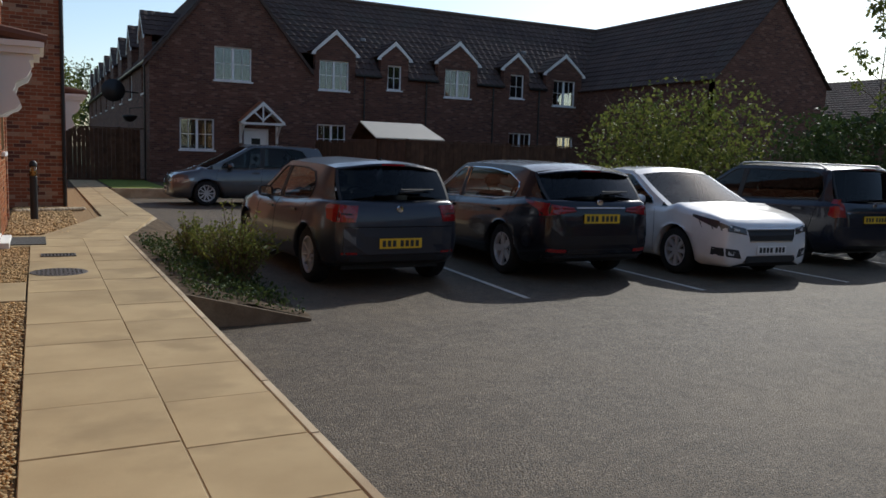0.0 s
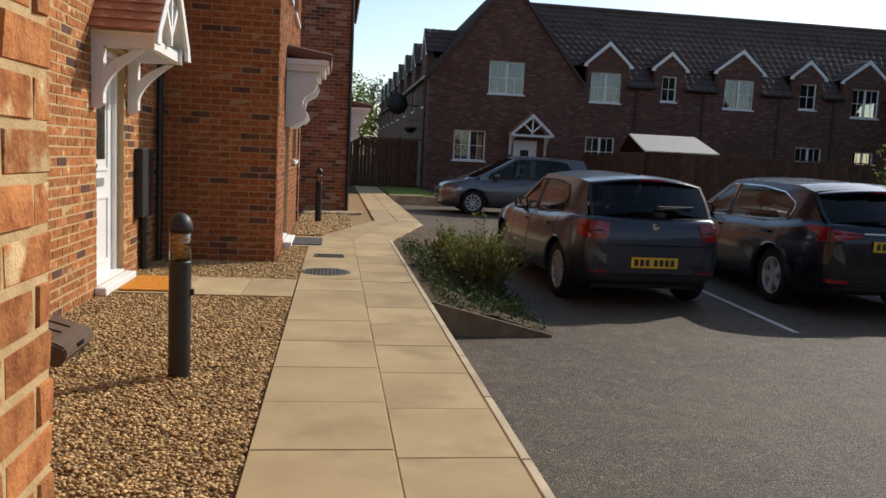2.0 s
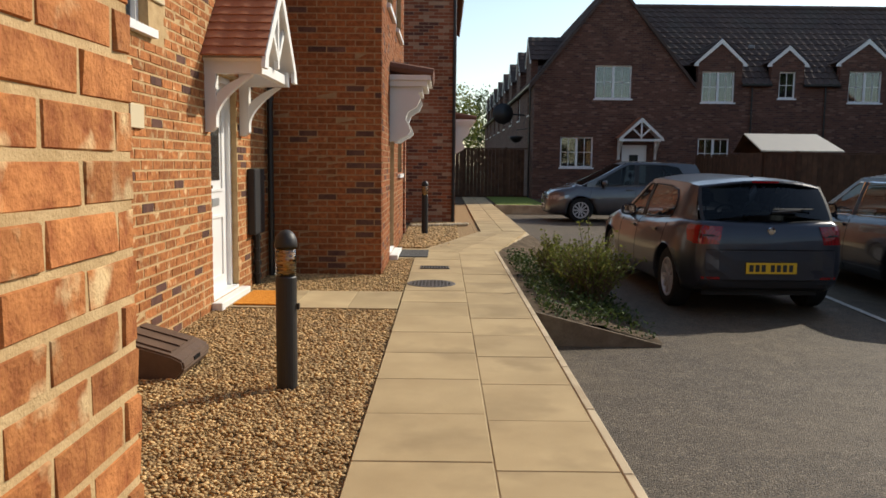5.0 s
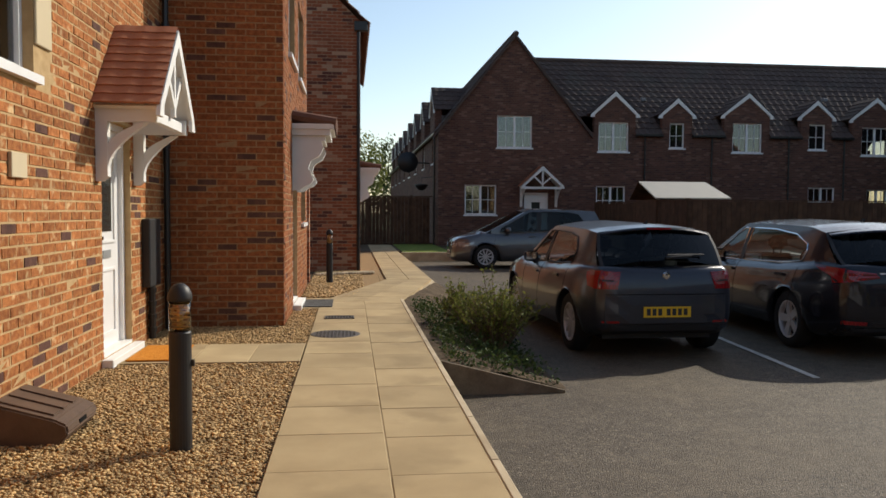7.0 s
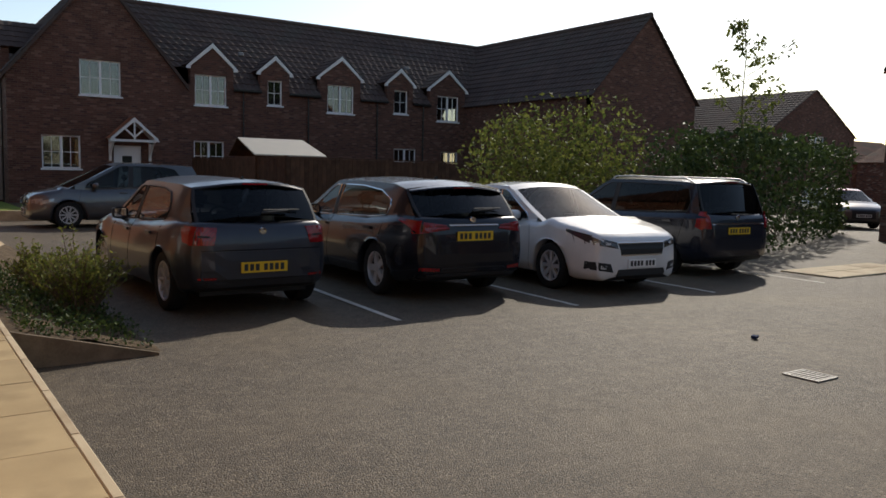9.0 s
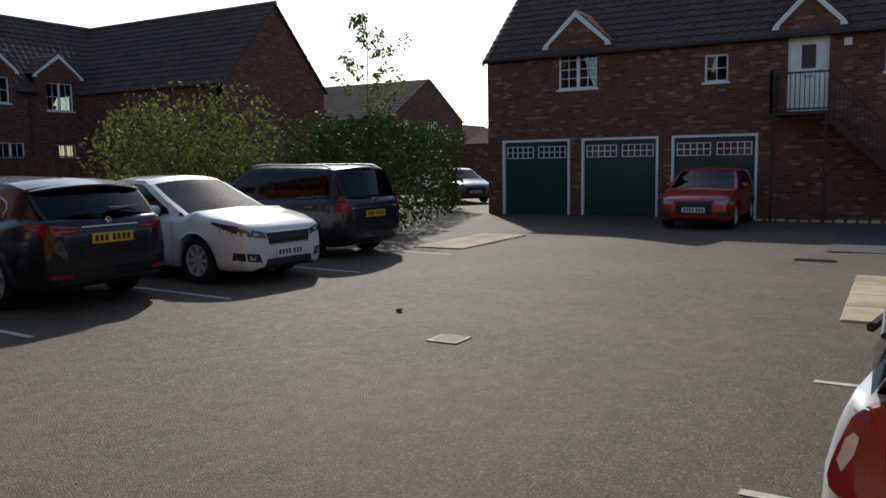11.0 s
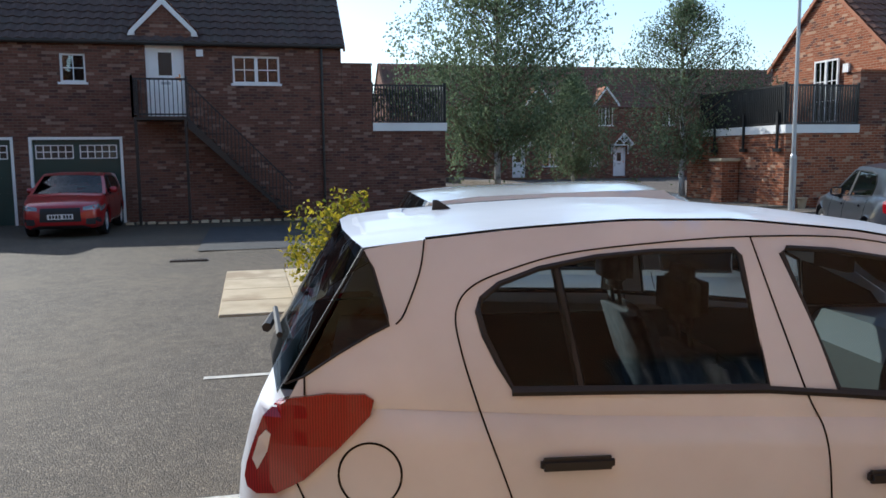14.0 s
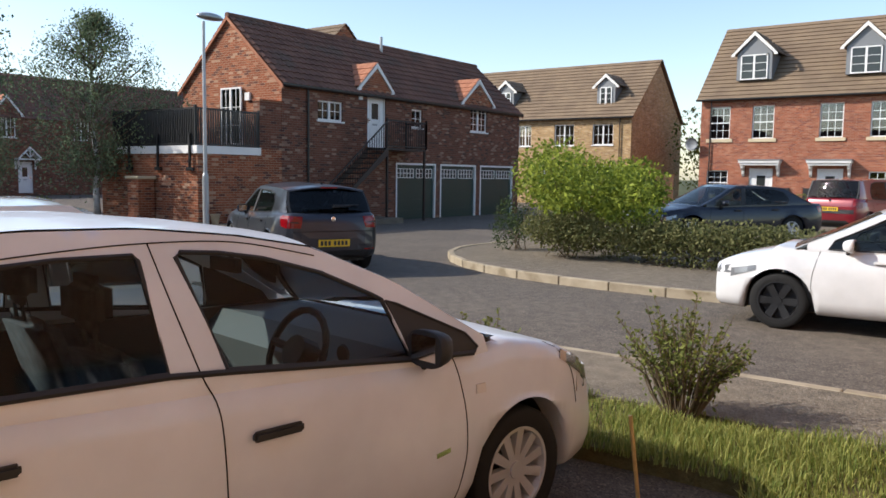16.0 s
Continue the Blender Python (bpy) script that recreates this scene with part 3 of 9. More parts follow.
def strip(x0, y0, x1, y1, w, z=TZ + 0.006):
    d = Vector((x1 - x0, y1 - y0, 0)).normalized()
    s = Vector((-d.y, d.x, 0)) * w / 2
    bm = bmesh.new()
    n = max(2, int(Vector((x1 - x0, y1 - y0)).length / 0.3))
    prev = None
    for i in range(n + 1):
        p = Vector((x0, y0, z)).lerp(Vector((x1, y1, z)), i / n)
        k = 1 + 0.12 * noise.noise(p * 4)
        cur = (bm.verts.new(p + s * k), bm.verts.new(p - s * k))
        if prev:
            bm.faces.new((prev[0], prev[1], cur[1], cur[0]))
        prev = cur
    return bm


for x0, y0, x1, y1 in ((4.64, 7.42, 5.02, 12.3), (7.16, 7.24, 7.55, 12.2), (9.80, 7.15, 10.2, 12.0), (6.30, 0.52, 6.22, -4.2), (3.98, 0.66, 3.90, -4.2), (12.4, 7.0, 12.8, 12.0)):
    tagged(part("bay_line", strip(x0, y0, x1, y1, 0.075), LINE), "worn white bay line on the tarmac", "line", "bay lines", "structure")

# concrete aprons let into the tarmac
for x0, x1, y0, y1, nm in ((8.75, 12.2, -1.2, 0.50, "concrete_apron"), (13.2, 16.2, 7.2, 8.3, "concrete_apron")):
    ap = setting(nm, boxm((x0, x1, y0, y1, TZ - 0.05, TZ + 0.012)), CONCRETE, "pale concrete slabs let into the tarmac", "apron")
    n = max(1, round((x1 - x0) / 0.9))
    for i in range(n):
        for j in range(2):
            w, h = (x1 - x0) / n, (y1 - y0) / 2
            part("slab", bevelled(boxm((x0 + w * i + 0.008, x0 + w * (i + 1) - 0.008, y0 + h * j + 0.008, y0 + h * (j + 1) - 0.008, TZ - 0.02, TZ + 0.026)), 0.006, 1), CONCRETE, ap)

# darker patch of newer tarmac before the stair foot, with its drain
setting("tarmac_patch", sheet(15.2, 20.4, -2.2, 1.1, TZ + 0.016), noisy("tarmac_new", (0.030, 0.030, 0.030), (0.060, 0.058, 0.055), 3, 0.7, 0.8, 170), "patch of newer dark tarmac", "tarmac")

# ---- street: footways, kerbs, verge ----
KERB_FAR = [(-30, -10.9), (3.3, -10.92), (5.2, -10.98), (6.4, -11.2), (7.5, -11.6), (8.5, -12.2), (9.3, -13.0), (9.8, -14.0), (10.0, -15.2), (10.1, -60)]
bm = bmesh.new()
ring = [Vector((x, y, 0)) for x, y in KERB_FAR] + [Vector((-30, -60, 0))]
prism(bm, ring, (0, 0, TZ - 0.1), (0, 0, FZ))
setting("footway_far", bm, FOOTWAY, "worn brown tarmac footway on a street corner", "footway")
setting("footway_near", boxm((-30, 8.0, -6.30, -5.05, TZ - 0.1, FZ)), FOOTWAY, "tarmac footway beside the street", "footway")
setting("verge", boxm((-12, 8.0, -5.05, -4.05, TZ - 0.1, FZ - 0.02), (-12, 0.80, -4.05, -2.2, TZ - 0.1, FZ - 0.03)), GRASS_SOIL, "dry earth verge under long grass", "verge")
setting("footway_east", boxm((19.0, 60, -14.3, -12.6, TZ - 0.1, -0.05), (17.6, 19.0, -21.6, -12.6, TZ - 0.1, -0.12), (22.9, 60, -7.2, -5.6, TZ - 0.1, -0.05)), FOOTWAY, "footway along the far street", "footway")
kf = setting("kerb_far", bmesh.new(), CONCRETE, "weathered concrete kerb round the corner", "kerb")


def kerb_run(pts, owner, z1, length=0.9, w=0.125):
    pts = [Vector((*p, 0)) for p in pts]
    cum = [0.0]
    for a, b in zip(pts, pts[1:]):
        cum.append(cum[-1] + (b - a).length)

    def at(s):
        for i in range(len(pts) - 1):
            if s <= cum[i + 1] or i == len(pts) - 2:
                return pts[i].lerp(pts[i + 1], (s - cum[i]) / (cum[i + 1] - cum[i]))
    s = 0.0
    while s + length <= cum[-1]:
        a, b = at(s + 0.006), at(s + length - 0.006)
        d = (b - a).normalized()
        F = Face((a.x, a.y, 0), (d.x, d.y, 0), (-d.y, d.x, 0))
        part("kerbstone", bevelled(boxm((0, (b - a).length, -0.02, w - 0.02, TZ - 0.1, z1 + random.uniform(-0.004, 0.006)), F=F), 0.015, 2), KERBSTONE, owner)
        s += length


kerb_run([(-6, -10.9), *KERB_FAR[1:-1], (10.05, -24)], kf, FZ + 0.012)
kn = setting("kerb_near", bmesh.new(), CONCRETE, "concrete kerb along the near footway", "kerb")
kerb_run([(8.0, -6.30), (-5.2, -6.30)], kn, FZ + 0.004)


# ---- houses ----
def shell(house, walls, mat):
    """Plain outer walls that close a house: boxes x0, x1, y0, y1, z0, z1."""
    for w in walls:
        part("wall", boxm(w), mat, house)


def garage_door(house, F, u0, u1, z0, z1):
    t = 0.07
    fr = part("garage_door", boxm((u0, u0 + t, -0.12, 0.012, z0, z1), (u1 - t, u1, -0.12, 0.012, z0, z1), (u0 + t, u1 - t, -0.12, 0.012, z1 - t, z1), F=F), WHITE, house, "dark green garage door in a white frame")
    a, b = u0 + t, u1 - t
    n = 4
    zz = [z0 + (z1 - 0.62 - z0) * i / n for i in range(n + 1)]
    part("door_leaf", boxm(*[(a, b, -0.11, -0.075, p + 0.006, q - 0.006) for p, q in zip(zz, zz[1:])], (a, b, -0.115, -0.09, z0, z1 - t), F=F), GREEN, fr, "ribbed dark green door leaf")
    w = (b - a) / 2
    bars, panes = [], []
    for i in range(2):
        p, q, r, s = a + w * i + 0.10, a + w * (i + 1) - 0.08, z1 - 0.56, z1 - 0.22
        part("light", boxm((p, q, -0.088, -0.082, r, s), F=F), DARKGLASS, fr, "small dark window light")
        for k in range(6):
            c = p + (q - p) * k / 5
            bars.append((c - 0.012, c + 0.012, -0.082, -0.058, r, s))
        for c in (r, (r + s) / 2, s):
            bars.append((p - 0.012, q + 0.012, -0.081, -0.057, c - 0.012, c + 0.012))
    part("glazing_grid", boxm(*bars, F=F), WHITE, fr)


def railing(house, F, u0, u1, z0, z1, v, gap=0.11, name="railing", posts=True, thick=0.010):
    r = part(name, boxm((u0, u1, v - 0.02, v + 0.02, z1 - 0.05, z1), F=F), BLACK, house, "black metal railing")
    part("bottom_rail", boxm((u0, u1, v - 0.015, v + 0.015, z0 + 0.06, z0 + 0.10), F=F), BLACK, r)
    n = max(2, round((u1 - u0) / gap))
    for i in range(n + 1):
        c = u0 + (u1 - u0) * i / n
        wide = 0.028 if posts and i in (0, n) else thick
        part("baluster", boxm((c - wide, c + wide, v - wide, v + wide, z0, z1 - 0.045 if wide < 0.02 else z1 + 0.06), F=F), BLACK, r)
    return r


def downpipe(house, F, u, z0, z1, v=0.06):
    bm = bmesh.new()
    tube(bm, F(u, v, z0), F(u, v, z1), 0.036, 8)
    for k in range(4):
        c = z0 + (z1 - z0) * (k + 0.5) / 4
        tube(bm, F(u, v, c), F(u, v, c + 0.05), 0.046, 8)
    part("downpipe", bm, PIPE, house, "black downpipe", smooth=False)


def gutter(house, F, u0, u1, z, v=0.13):
    bm = bmesh.new()
    pr = [(-0.06, 0.05), (-0.06, 0.0), (-0.045, -0.04), (0.0, -0.058), (0.045, -0.04), (0.06, 0.0), (0.06, 0.05), (0.05, 0.05), (0.05, 0.0), (0.0, -0.04), (-0.05, 0.0), (-0.05, 0.05)]
    prism(bm, [F(u0, v + a, z + b) for a, b in pr], (0, 0, 0), F.u * (u1 - u0))
    part("gutter", bm, PIPE, house, "black gutter")


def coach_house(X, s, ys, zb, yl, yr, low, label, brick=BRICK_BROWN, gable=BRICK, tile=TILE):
    """A flat over three garages: facade on x = X that faces -x. ys maps a place along the front to y; s is +1 where the garages lie to +y."""
    H = thing("coach_house", (X, ys(0), zb), label, "house")
    F = Face((X, 0, 0), (0, 1, 0), (-1, 0, 0))

    def span(a, b):
        return tuple(sorted((ys(a), ys(b))))
    ez = low["eave"]
    gd = [(*span(a, b), zb, low["gtop"]) for a, b in low["doors"]]
    wi = [(*span(a, b), c, d) for a, b, c, d in low["wins"]]
    dr = (*span(*low["door"][:2]), *low["door"][2:])
    y0, y1 = span(low["ends"][0], low["ends"][1])
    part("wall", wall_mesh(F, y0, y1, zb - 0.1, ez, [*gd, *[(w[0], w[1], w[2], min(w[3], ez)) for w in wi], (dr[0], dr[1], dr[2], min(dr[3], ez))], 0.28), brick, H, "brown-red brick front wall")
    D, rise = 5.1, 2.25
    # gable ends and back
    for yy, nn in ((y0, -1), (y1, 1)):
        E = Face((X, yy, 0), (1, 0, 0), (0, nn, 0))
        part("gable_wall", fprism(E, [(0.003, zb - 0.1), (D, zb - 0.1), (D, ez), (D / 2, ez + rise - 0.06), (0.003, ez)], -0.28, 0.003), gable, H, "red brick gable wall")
    part("wall", boxm((X + D - 0.28, X + D - 0.003, y0 + 0.28, y1 - 0.28, zb - 0.1, ez)), brick, H)
    o = 0.16
    e0, e1 = y0 - 0.08, y1 + 0.08
    z0 = ez - o * rise / (D / 2) + 0.06
    rf = part("roof", tiled((X - o, e0, z0), (X - o, e1, z0), (X + D / 2, e0, ez + rise + 0.06), (X + D / 2, e1, ez + rise + 0.06), 0.30, 0.33, 0.045, 0.035, 5), tile, H, "dark brown pantiled roof")
    part("roof", tiled((X + D + o, e1, z0), (X + D + o, e0, z0), (X + D / 2, e1, ez + rise + 0.06), (X + D / 2, e0, ez + rise + 0.06), 0.30, 0.33, 0.045, 0.035, 2), tile, H, "dark brown pantiled roof")
    bm = bmesh.new()
    n = int((e1 - e0) / 0.45)
    for i in range(n):
        a = e0 + (e1 - e0) * i / n
        tube(bm, (X + D / 2, a, ez + rise + 0.04), (X + D / 2, a + (e1 - e0) / n * 1.03, ez + rise + 0.05), 0.115, 10, 0.105)
    part("ridge_tiles", bm, tile, rf, "rounded ridge tiles")
    # verge boards
    for yy in (e0, e1):
        bm = bmesh.new()
        for sx in (0, 1):
            a = (X - o, z0) if sx == 0 else (X + D + o, z0)
            prism(bm, [Vector((a[0], yy, a[1] - 0.02)), Vector((X + D / 2, yy, ez + rise + 0.03)), Vector((X + D / 2, yy, ez + rise - 0.10)), Vector((a[0], yy, a[1] - 0.15))], (0, -0.03, 0), (0, 0.03, 0))
        part("verge", bm, TILE_RED, H, "mortared tile verge")
    gutter(H, F, e0, e1, ez - 0.10)
    for g in gd:
        garage_door(H, F, *g)
    for (a, b, c, d), (cols, lights) in zip(wi, low["lights"]):
        window(H, F, a, b, c, d, cols, 4 if d - c > 1 else 2, lights, curtain=False)
    door(H, F, *dr, handle_left=s > 0, label="white part-glazed door at the stair head")
    for a, m, b, zl, zt in low["dormers"]:
        p, q = span(a, b)
        hit = [w for w in (*wi, dr) if p < (w[0] + w[1]) / 2 < q]
        dormer(H, F, p, ys(m), q, zl, zt, 1.6, gable, TILE_RED, ez + 0.001, win=(hit[0][0], hit[0][1], hit[0][3]) if hit and hit[0][3] > ez + 0.01 else None)
    # stair: landing, flight of open treads, railings
    la, lb = span(low["landing"][0], low["landing"][1])
    lz, wd = low["landing"][2], 1.0
    st = thing("outside_stair", (X - 0.5, (la + lb) / 2, zb), "black steel outside stair with landing and railings", "stair")
    part("landing", boxm((X - wd, X - 0.02, la, lb, lz - 0.06, lz)), BLACK, st)
    n = 14
    ft = ys(low["stairfoot"])
    top = lb if abs(lb - ft) < abs(la - ft) else la
    for i in range(n):
        t0 = (i + 0.5) / n
        yy, zz = top + (ft - top) * t0, lz + (zb - lz) * (i + 1) / (n + 1)
        part("tread", boxm((X - wd, X - 0.06, yy - 0.14, yy + 0.14, zz - 0.035, zz)), BLACK, st)
    for xx in (X - wd, X - 0.08):
        bm = bmesh.new()
        prism(bm, [Vector((xx, top, lz)), Vector((xx, ft, zb + 0.05)), Vector((xx, ft, zb - 0.0)), Vector((xx, top, lz - 0.28))], (-0.015, 0, 0), (0.015, 0, 0))
        part("stringer", bm, BLACK, st)
    bm = bmesh.new()
    prism(bm, [Vector((X - wd, top, lz + 0.95)), Vector((X - wd, ft, zb + 1.0)), Vector((X - wd, ft, zb + 0.95)), Vector((X - wd, top, lz + 0.90))], (-0.02, 0, 0), (0.02, 0, 0))
    hr = part("handrail", bm, BLACK, st)
    for i in range(28):
        t0 = (i + 0.5) / 28
        yy, zz = top + (ft - top) * t0, lz + (zb - lz) * t0
        part("baluster", boxm((X - wd - 0.009, X - wd + 0.009, yy - 0.009, yy + 0.009, zz, zz + 0.92)), BLACK, hr)
    railing(st, Face((X, 0, 0), (0, 1, 0), (-1, 0, 0)), la, lb, lz, lz + 1.0, wd)
    far = la if top == lb else lb
    railing(st, Face((X, far, 0), (1, 0, 0), (0, 1, 0)), -wd, -0.05, lz, lz + 1.0, 0.0)
    for yy in (la + 0.05, lb - 0.05):
        part("post", boxm((X - wd + 0.0, X - wd + 0.07, yy - 0.035, yy + 0.035, zb, lz - 0.061)), BLACK, st)
    downpipe(H, F, ys(low["pipe"]), zb, ez - 0.12)
    # low block with roof terrace
    q0, q1 = span(*low["terrace"])
    s0, s1 = span(*low["step"])
    tz = low["tz"]
    part("terrace_wall", boxm((X + 0.003, X + 5.0, q0, q1, zb - 0.1, tz)), gable, H, "brick block under the roof terrace")
    part("step_wall", boxm((X + 0.006, X + 0.30, s0, s1, zb - 0.1, low["stepz"])), brick, H)
    part("step_coping", boxm((X - 0.02, X + 0.33, s0 - 0.02, s1 + 0.02, low["stepz"], low["stepz"] + 0.06)), gable, H)
    f0, f1 = span(*low["fascia"])
    part("fascia", boxm((X - 0.06, X + 0.0, f0, f1, tz - 0.2, tz + 0.03), (X - 0.06, X + 4.0, f0 - 0.06 if s > 0 else f1, f0 if s > 0 else f1 + 0.06, tz - 0.2, tz + 0.03)), WHITE, H, "white painted fascia board")
    railing(H, F, f0, f1, tz, tz + 1.12, -0.05, 0.085, thick=0.019)
    yy = f0 if s > 0 else f1
    railing(H, Face((X, yy, 0), (1, 0, 0), (0, 1, 0)), 0.05, 4.2, tz, tz + 1.12, -0.03 * s, 0.085, thick=0.019)
    return H, F


coach_a, FA = coach_house(22.9, 1, lambda y: y, TZ, 0, 0, dict(
    eave=4.55, gtop=2.0, ends=(-2.5, 11.46), doors=[(8.72, 10.96), (6.05, 8.35), (3.38, 5.68)],
    wins=[(7.88, 9.09, 3.47, 4.63), (4.19, 4.82, 3.42, 4.17), (-0.80, 0.46, 3.43, 4.18)], lights=[(2, 2), (2, 1), (2, 2)],
    door=(1.72, 2.70, 2.54, 4.62), dormers=[(7.49, 8.53, 9.53, 4.79, 5.74), (1.36, 2.21, 3.06, 4.77, 5.66)],
    landing=(1.62, 2.95, 2.46), stairfoot=-1.0, pipe=-1.95, terrace=(-5.5, -2.51), step=(-3.36, -2.51), stepz=3.97, tz=2.33, fascia=(-5.48, -3.37)),
    "brick flat over three garages with a roof terrace", BRICK_GARAGE_HAZED, BRICK_GARAGE_HAZED, TILE_DARK)
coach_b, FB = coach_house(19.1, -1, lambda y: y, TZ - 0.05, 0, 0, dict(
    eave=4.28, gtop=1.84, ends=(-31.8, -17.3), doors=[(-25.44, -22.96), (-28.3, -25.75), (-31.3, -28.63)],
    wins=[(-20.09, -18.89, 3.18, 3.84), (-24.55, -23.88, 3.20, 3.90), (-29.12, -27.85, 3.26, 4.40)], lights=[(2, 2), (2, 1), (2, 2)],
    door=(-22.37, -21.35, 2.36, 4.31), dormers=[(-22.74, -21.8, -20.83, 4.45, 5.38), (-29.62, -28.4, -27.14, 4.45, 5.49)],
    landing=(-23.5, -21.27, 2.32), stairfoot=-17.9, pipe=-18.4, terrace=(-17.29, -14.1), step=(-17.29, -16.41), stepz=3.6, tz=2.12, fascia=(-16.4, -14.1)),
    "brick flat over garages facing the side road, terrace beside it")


# the long L-shaped brick terrace across the car park
def cottage_row():
    H = thing("cottage_row", (6.6, 32, 0), "dark brick cottages with gabled dormers, in shade", "house")
    Y = 32.0
    F = Face((0, Y, 0), (1, 0, 0), (0, -1, 0))
    up = [(5.91, 7.35, 3.96, 5.26, 2, 2, 2, 1), (10.13, 11.42, 3.86, 5.07, 2, 2, 2, 1), (13.17, 13.82, 4.04, 5.08, 2, 2, 1, 0), (15.92, 17.23, 3.9, 5.13, 2, 2, 2, 1), (19.32, 20.07, 4.06, 5.14, 2, 2, 1, 0), (21.72, 22.99, 3.85, 5.06, 2, 2, 2, 0)]
    dn = [(4.6, 5.9, 1.24, 2.45, 2, 2, 2, 0), (10.07, 11.31, 1.25, 2.45, 2, 2, 2, 0), (19.35, 20.57, 1.25, 2.47, 2, 2, 2, 0), (22.02, 23.0, 1.25, 2.4, 2, 2, 2, 0)]
    ez = 4.65
    holes = [(a, b, c, min(d, ez)) for a, b, c, d, *_ in up + dn] + [(7.05, 8.05, 0.03, 2.15)]
    part("wall", wall_mesh(F, 3.52, 26.2, -0.1, ez, holes, 0.3), BRICK_COTTAGE_SHADED, H, "shaded brown brick wall")
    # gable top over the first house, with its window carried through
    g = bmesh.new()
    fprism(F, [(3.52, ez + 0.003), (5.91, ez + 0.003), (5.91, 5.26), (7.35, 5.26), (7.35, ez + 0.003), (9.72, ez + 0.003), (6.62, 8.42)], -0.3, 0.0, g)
    part("gable_wall", g, BRICK_COTTAGE_SHADED, H)
    for a, b, c, d, cols, rows, li, cu in up + dn:
        window(H, F, a, b, c, d, cols, rows, li, curtain=bool(cu))
    for a, b, c, d, *_ in dn + up[:1]:
        bm = bmesh.new()
        n = 8
        fprism(F, [(a - 0.02, d)] + [(a + (b - a) * i / n, d + 0.02 + 0.10 * math.sin(math.pi * i / n)) for i in range(n + 1)] + [(b + 0.02, d)], -0.12, 0.015, bm)
        part("arch_head", bm, BRICK_COTTAGE_SHADED, H)
    door(H, F, 7.05, 8.05, 0.03, 2.15, label="white door under a timber porch")
    porch(H, F, 6.83, 7.64, 8.45, 2.42, 3.19, 0.75, 1.55)
    # roofs
    ry, rz = 35.2, 8.1
    dorms = ((9.81, 10.83, 11.83, 5.38, 6.32), (12.7, 13.5, 14.26, 5.38, 6.09), (15.4, 16.6, 17.67, 5.42, 6.37), (18.8, 19.65, 20.46, 5.4, 6.13), (21.13, 22.35, 23.46, 5.35, 6.3))
    zk = 5.32
    kk = (zk - ez + 0.1) / (rz - ez + 0.1)
    yk = Y - 0.15 + (ry - Y + 0.15) * kk
    rt = part("roof", tiled((9.9 - 2.9 * kk, yk, zk), (25.0 + 1.5 * kk, yk, zk), (7.0, ry, rz), (26.5, ry, rz), 0.30, 0.34, 0.045, 0.035, 4), TILE_DARK, H, "dark brown pantiled roof")
    # between the dormers the slope runs on down to the gutter
    ends = [d[2] - 0.15 for d in dorms]
    for a, b in zip(ends, [d[0] + 0.15 for d in dorms[1:]] + [25.0]):
        part("roof", tiled((a, Y - 0.15, ez - 0.1), (b, Y - 0.15, ez - 0.1), (a, yk + 0.02, zk + 0.02), (b, yk + 0.02, zk + 0.02), 0.30, 0.34, 0.045, 0.035, 4), TILE_DARK, H)
        gutter(H, F, a, min(b, 23.3), ez - 0.12)
    part("roof", tiled((26.5, 38.6, ez - 0.1), (7.0, 38.6, ez - 0.1), (26.5, ry, rz), (7.0, ry, rz), 0.6, 0.34, 0.03, 0.03, 2), TILE_DARK, H)
    part("roof", tiled((9.78, Y - 0.1, ez - 0.05), (9.78, 70, ez - 0.05), (6.62, Y - 0.1, 8.5), (6.62, 70, 8.5), 0.3, 0.34, 0.04, 0.035, 2), TILE_DARK, H, "steep tiled roof over the gable")
    part("roof", tiled((3.36, 70, 4.5), (3.36, Y - 0.1, 4.5), (6.62, 70, 8.5), (6.62, Y - 0.1, 8.5), 0.3, 0.34, 0.04, 0.035, 2), TILE_DARK, H, "steep tiled roof over the gable")
    bm = bmesh.new()
    tube(bm, (6.62, Y - 0.14, 8.52), (6.62, 70, 8.52), 0.12, 10)
    tube(bm, (7.0, ry, rz + 0.03), (26.5, ry, rz + 0.03), 0.12, 10)
    tube(bm, (26.5, ry, rz + 0.03), (26.5, 23.2, rz + 0.03), 0.12, 10)
    part("ridge_tiles", bm, TILE_DARK, rt)
    # verge of the front gable
    bm = bmesh.new()
    for a, za in ((3.30, 4.42), (9.86, 4.55)):
        prism(bm, [Vector((a, Y - 0.12, za)), Vector((6.62, Y - 0.12, 8.52)), Vector((6.62, Y - 0.12, 8.38)), Vector((a, Y - 0.12, za - 0.16))], (0, -0.02, 0), (0, 0.14, 0))
    part("verge", bm, TILE_DARK, H)
    # side wall with its row of dormers
    S = Face((3.52, 0, 0), (0, 1, 0), (-1, 0, 0))
    ws = [(33.5 + 4.6 * i, 34.5 + 4.6 * i, 3.4, 4.45) for i in range(8)]
    part("wall", wall_mesh(S, 32.3, 70, -0.1, 4.6, ws, 0.3), BRICK_COTTAGE_SHADED, H)
    for i, w in enumerate(ws):
        window(H, S, *w, 2, 2, 2, sill=True)
        dormer(H, S, w[0] - 0.5, (w[0] + w[1]) / 2, w[1] + 0.5, 5.55, 6.6, 1.9, BRICK_COTTAGE_SHADED, TILE_DARK, 4.46, v=0.05)
    downpipe(H, S, 33.0, -0.05, 4.5)
    gutter(H, S, 32.0, 70, 4.5)
    part("wall", boxm((9.4, 9.7, 38.6, 70, -0.1, 4.6), (9.7, 26.5, 38.3, 38.6, -0.1, 4.6)), BRICK_COTTAGE_SHADED, H)
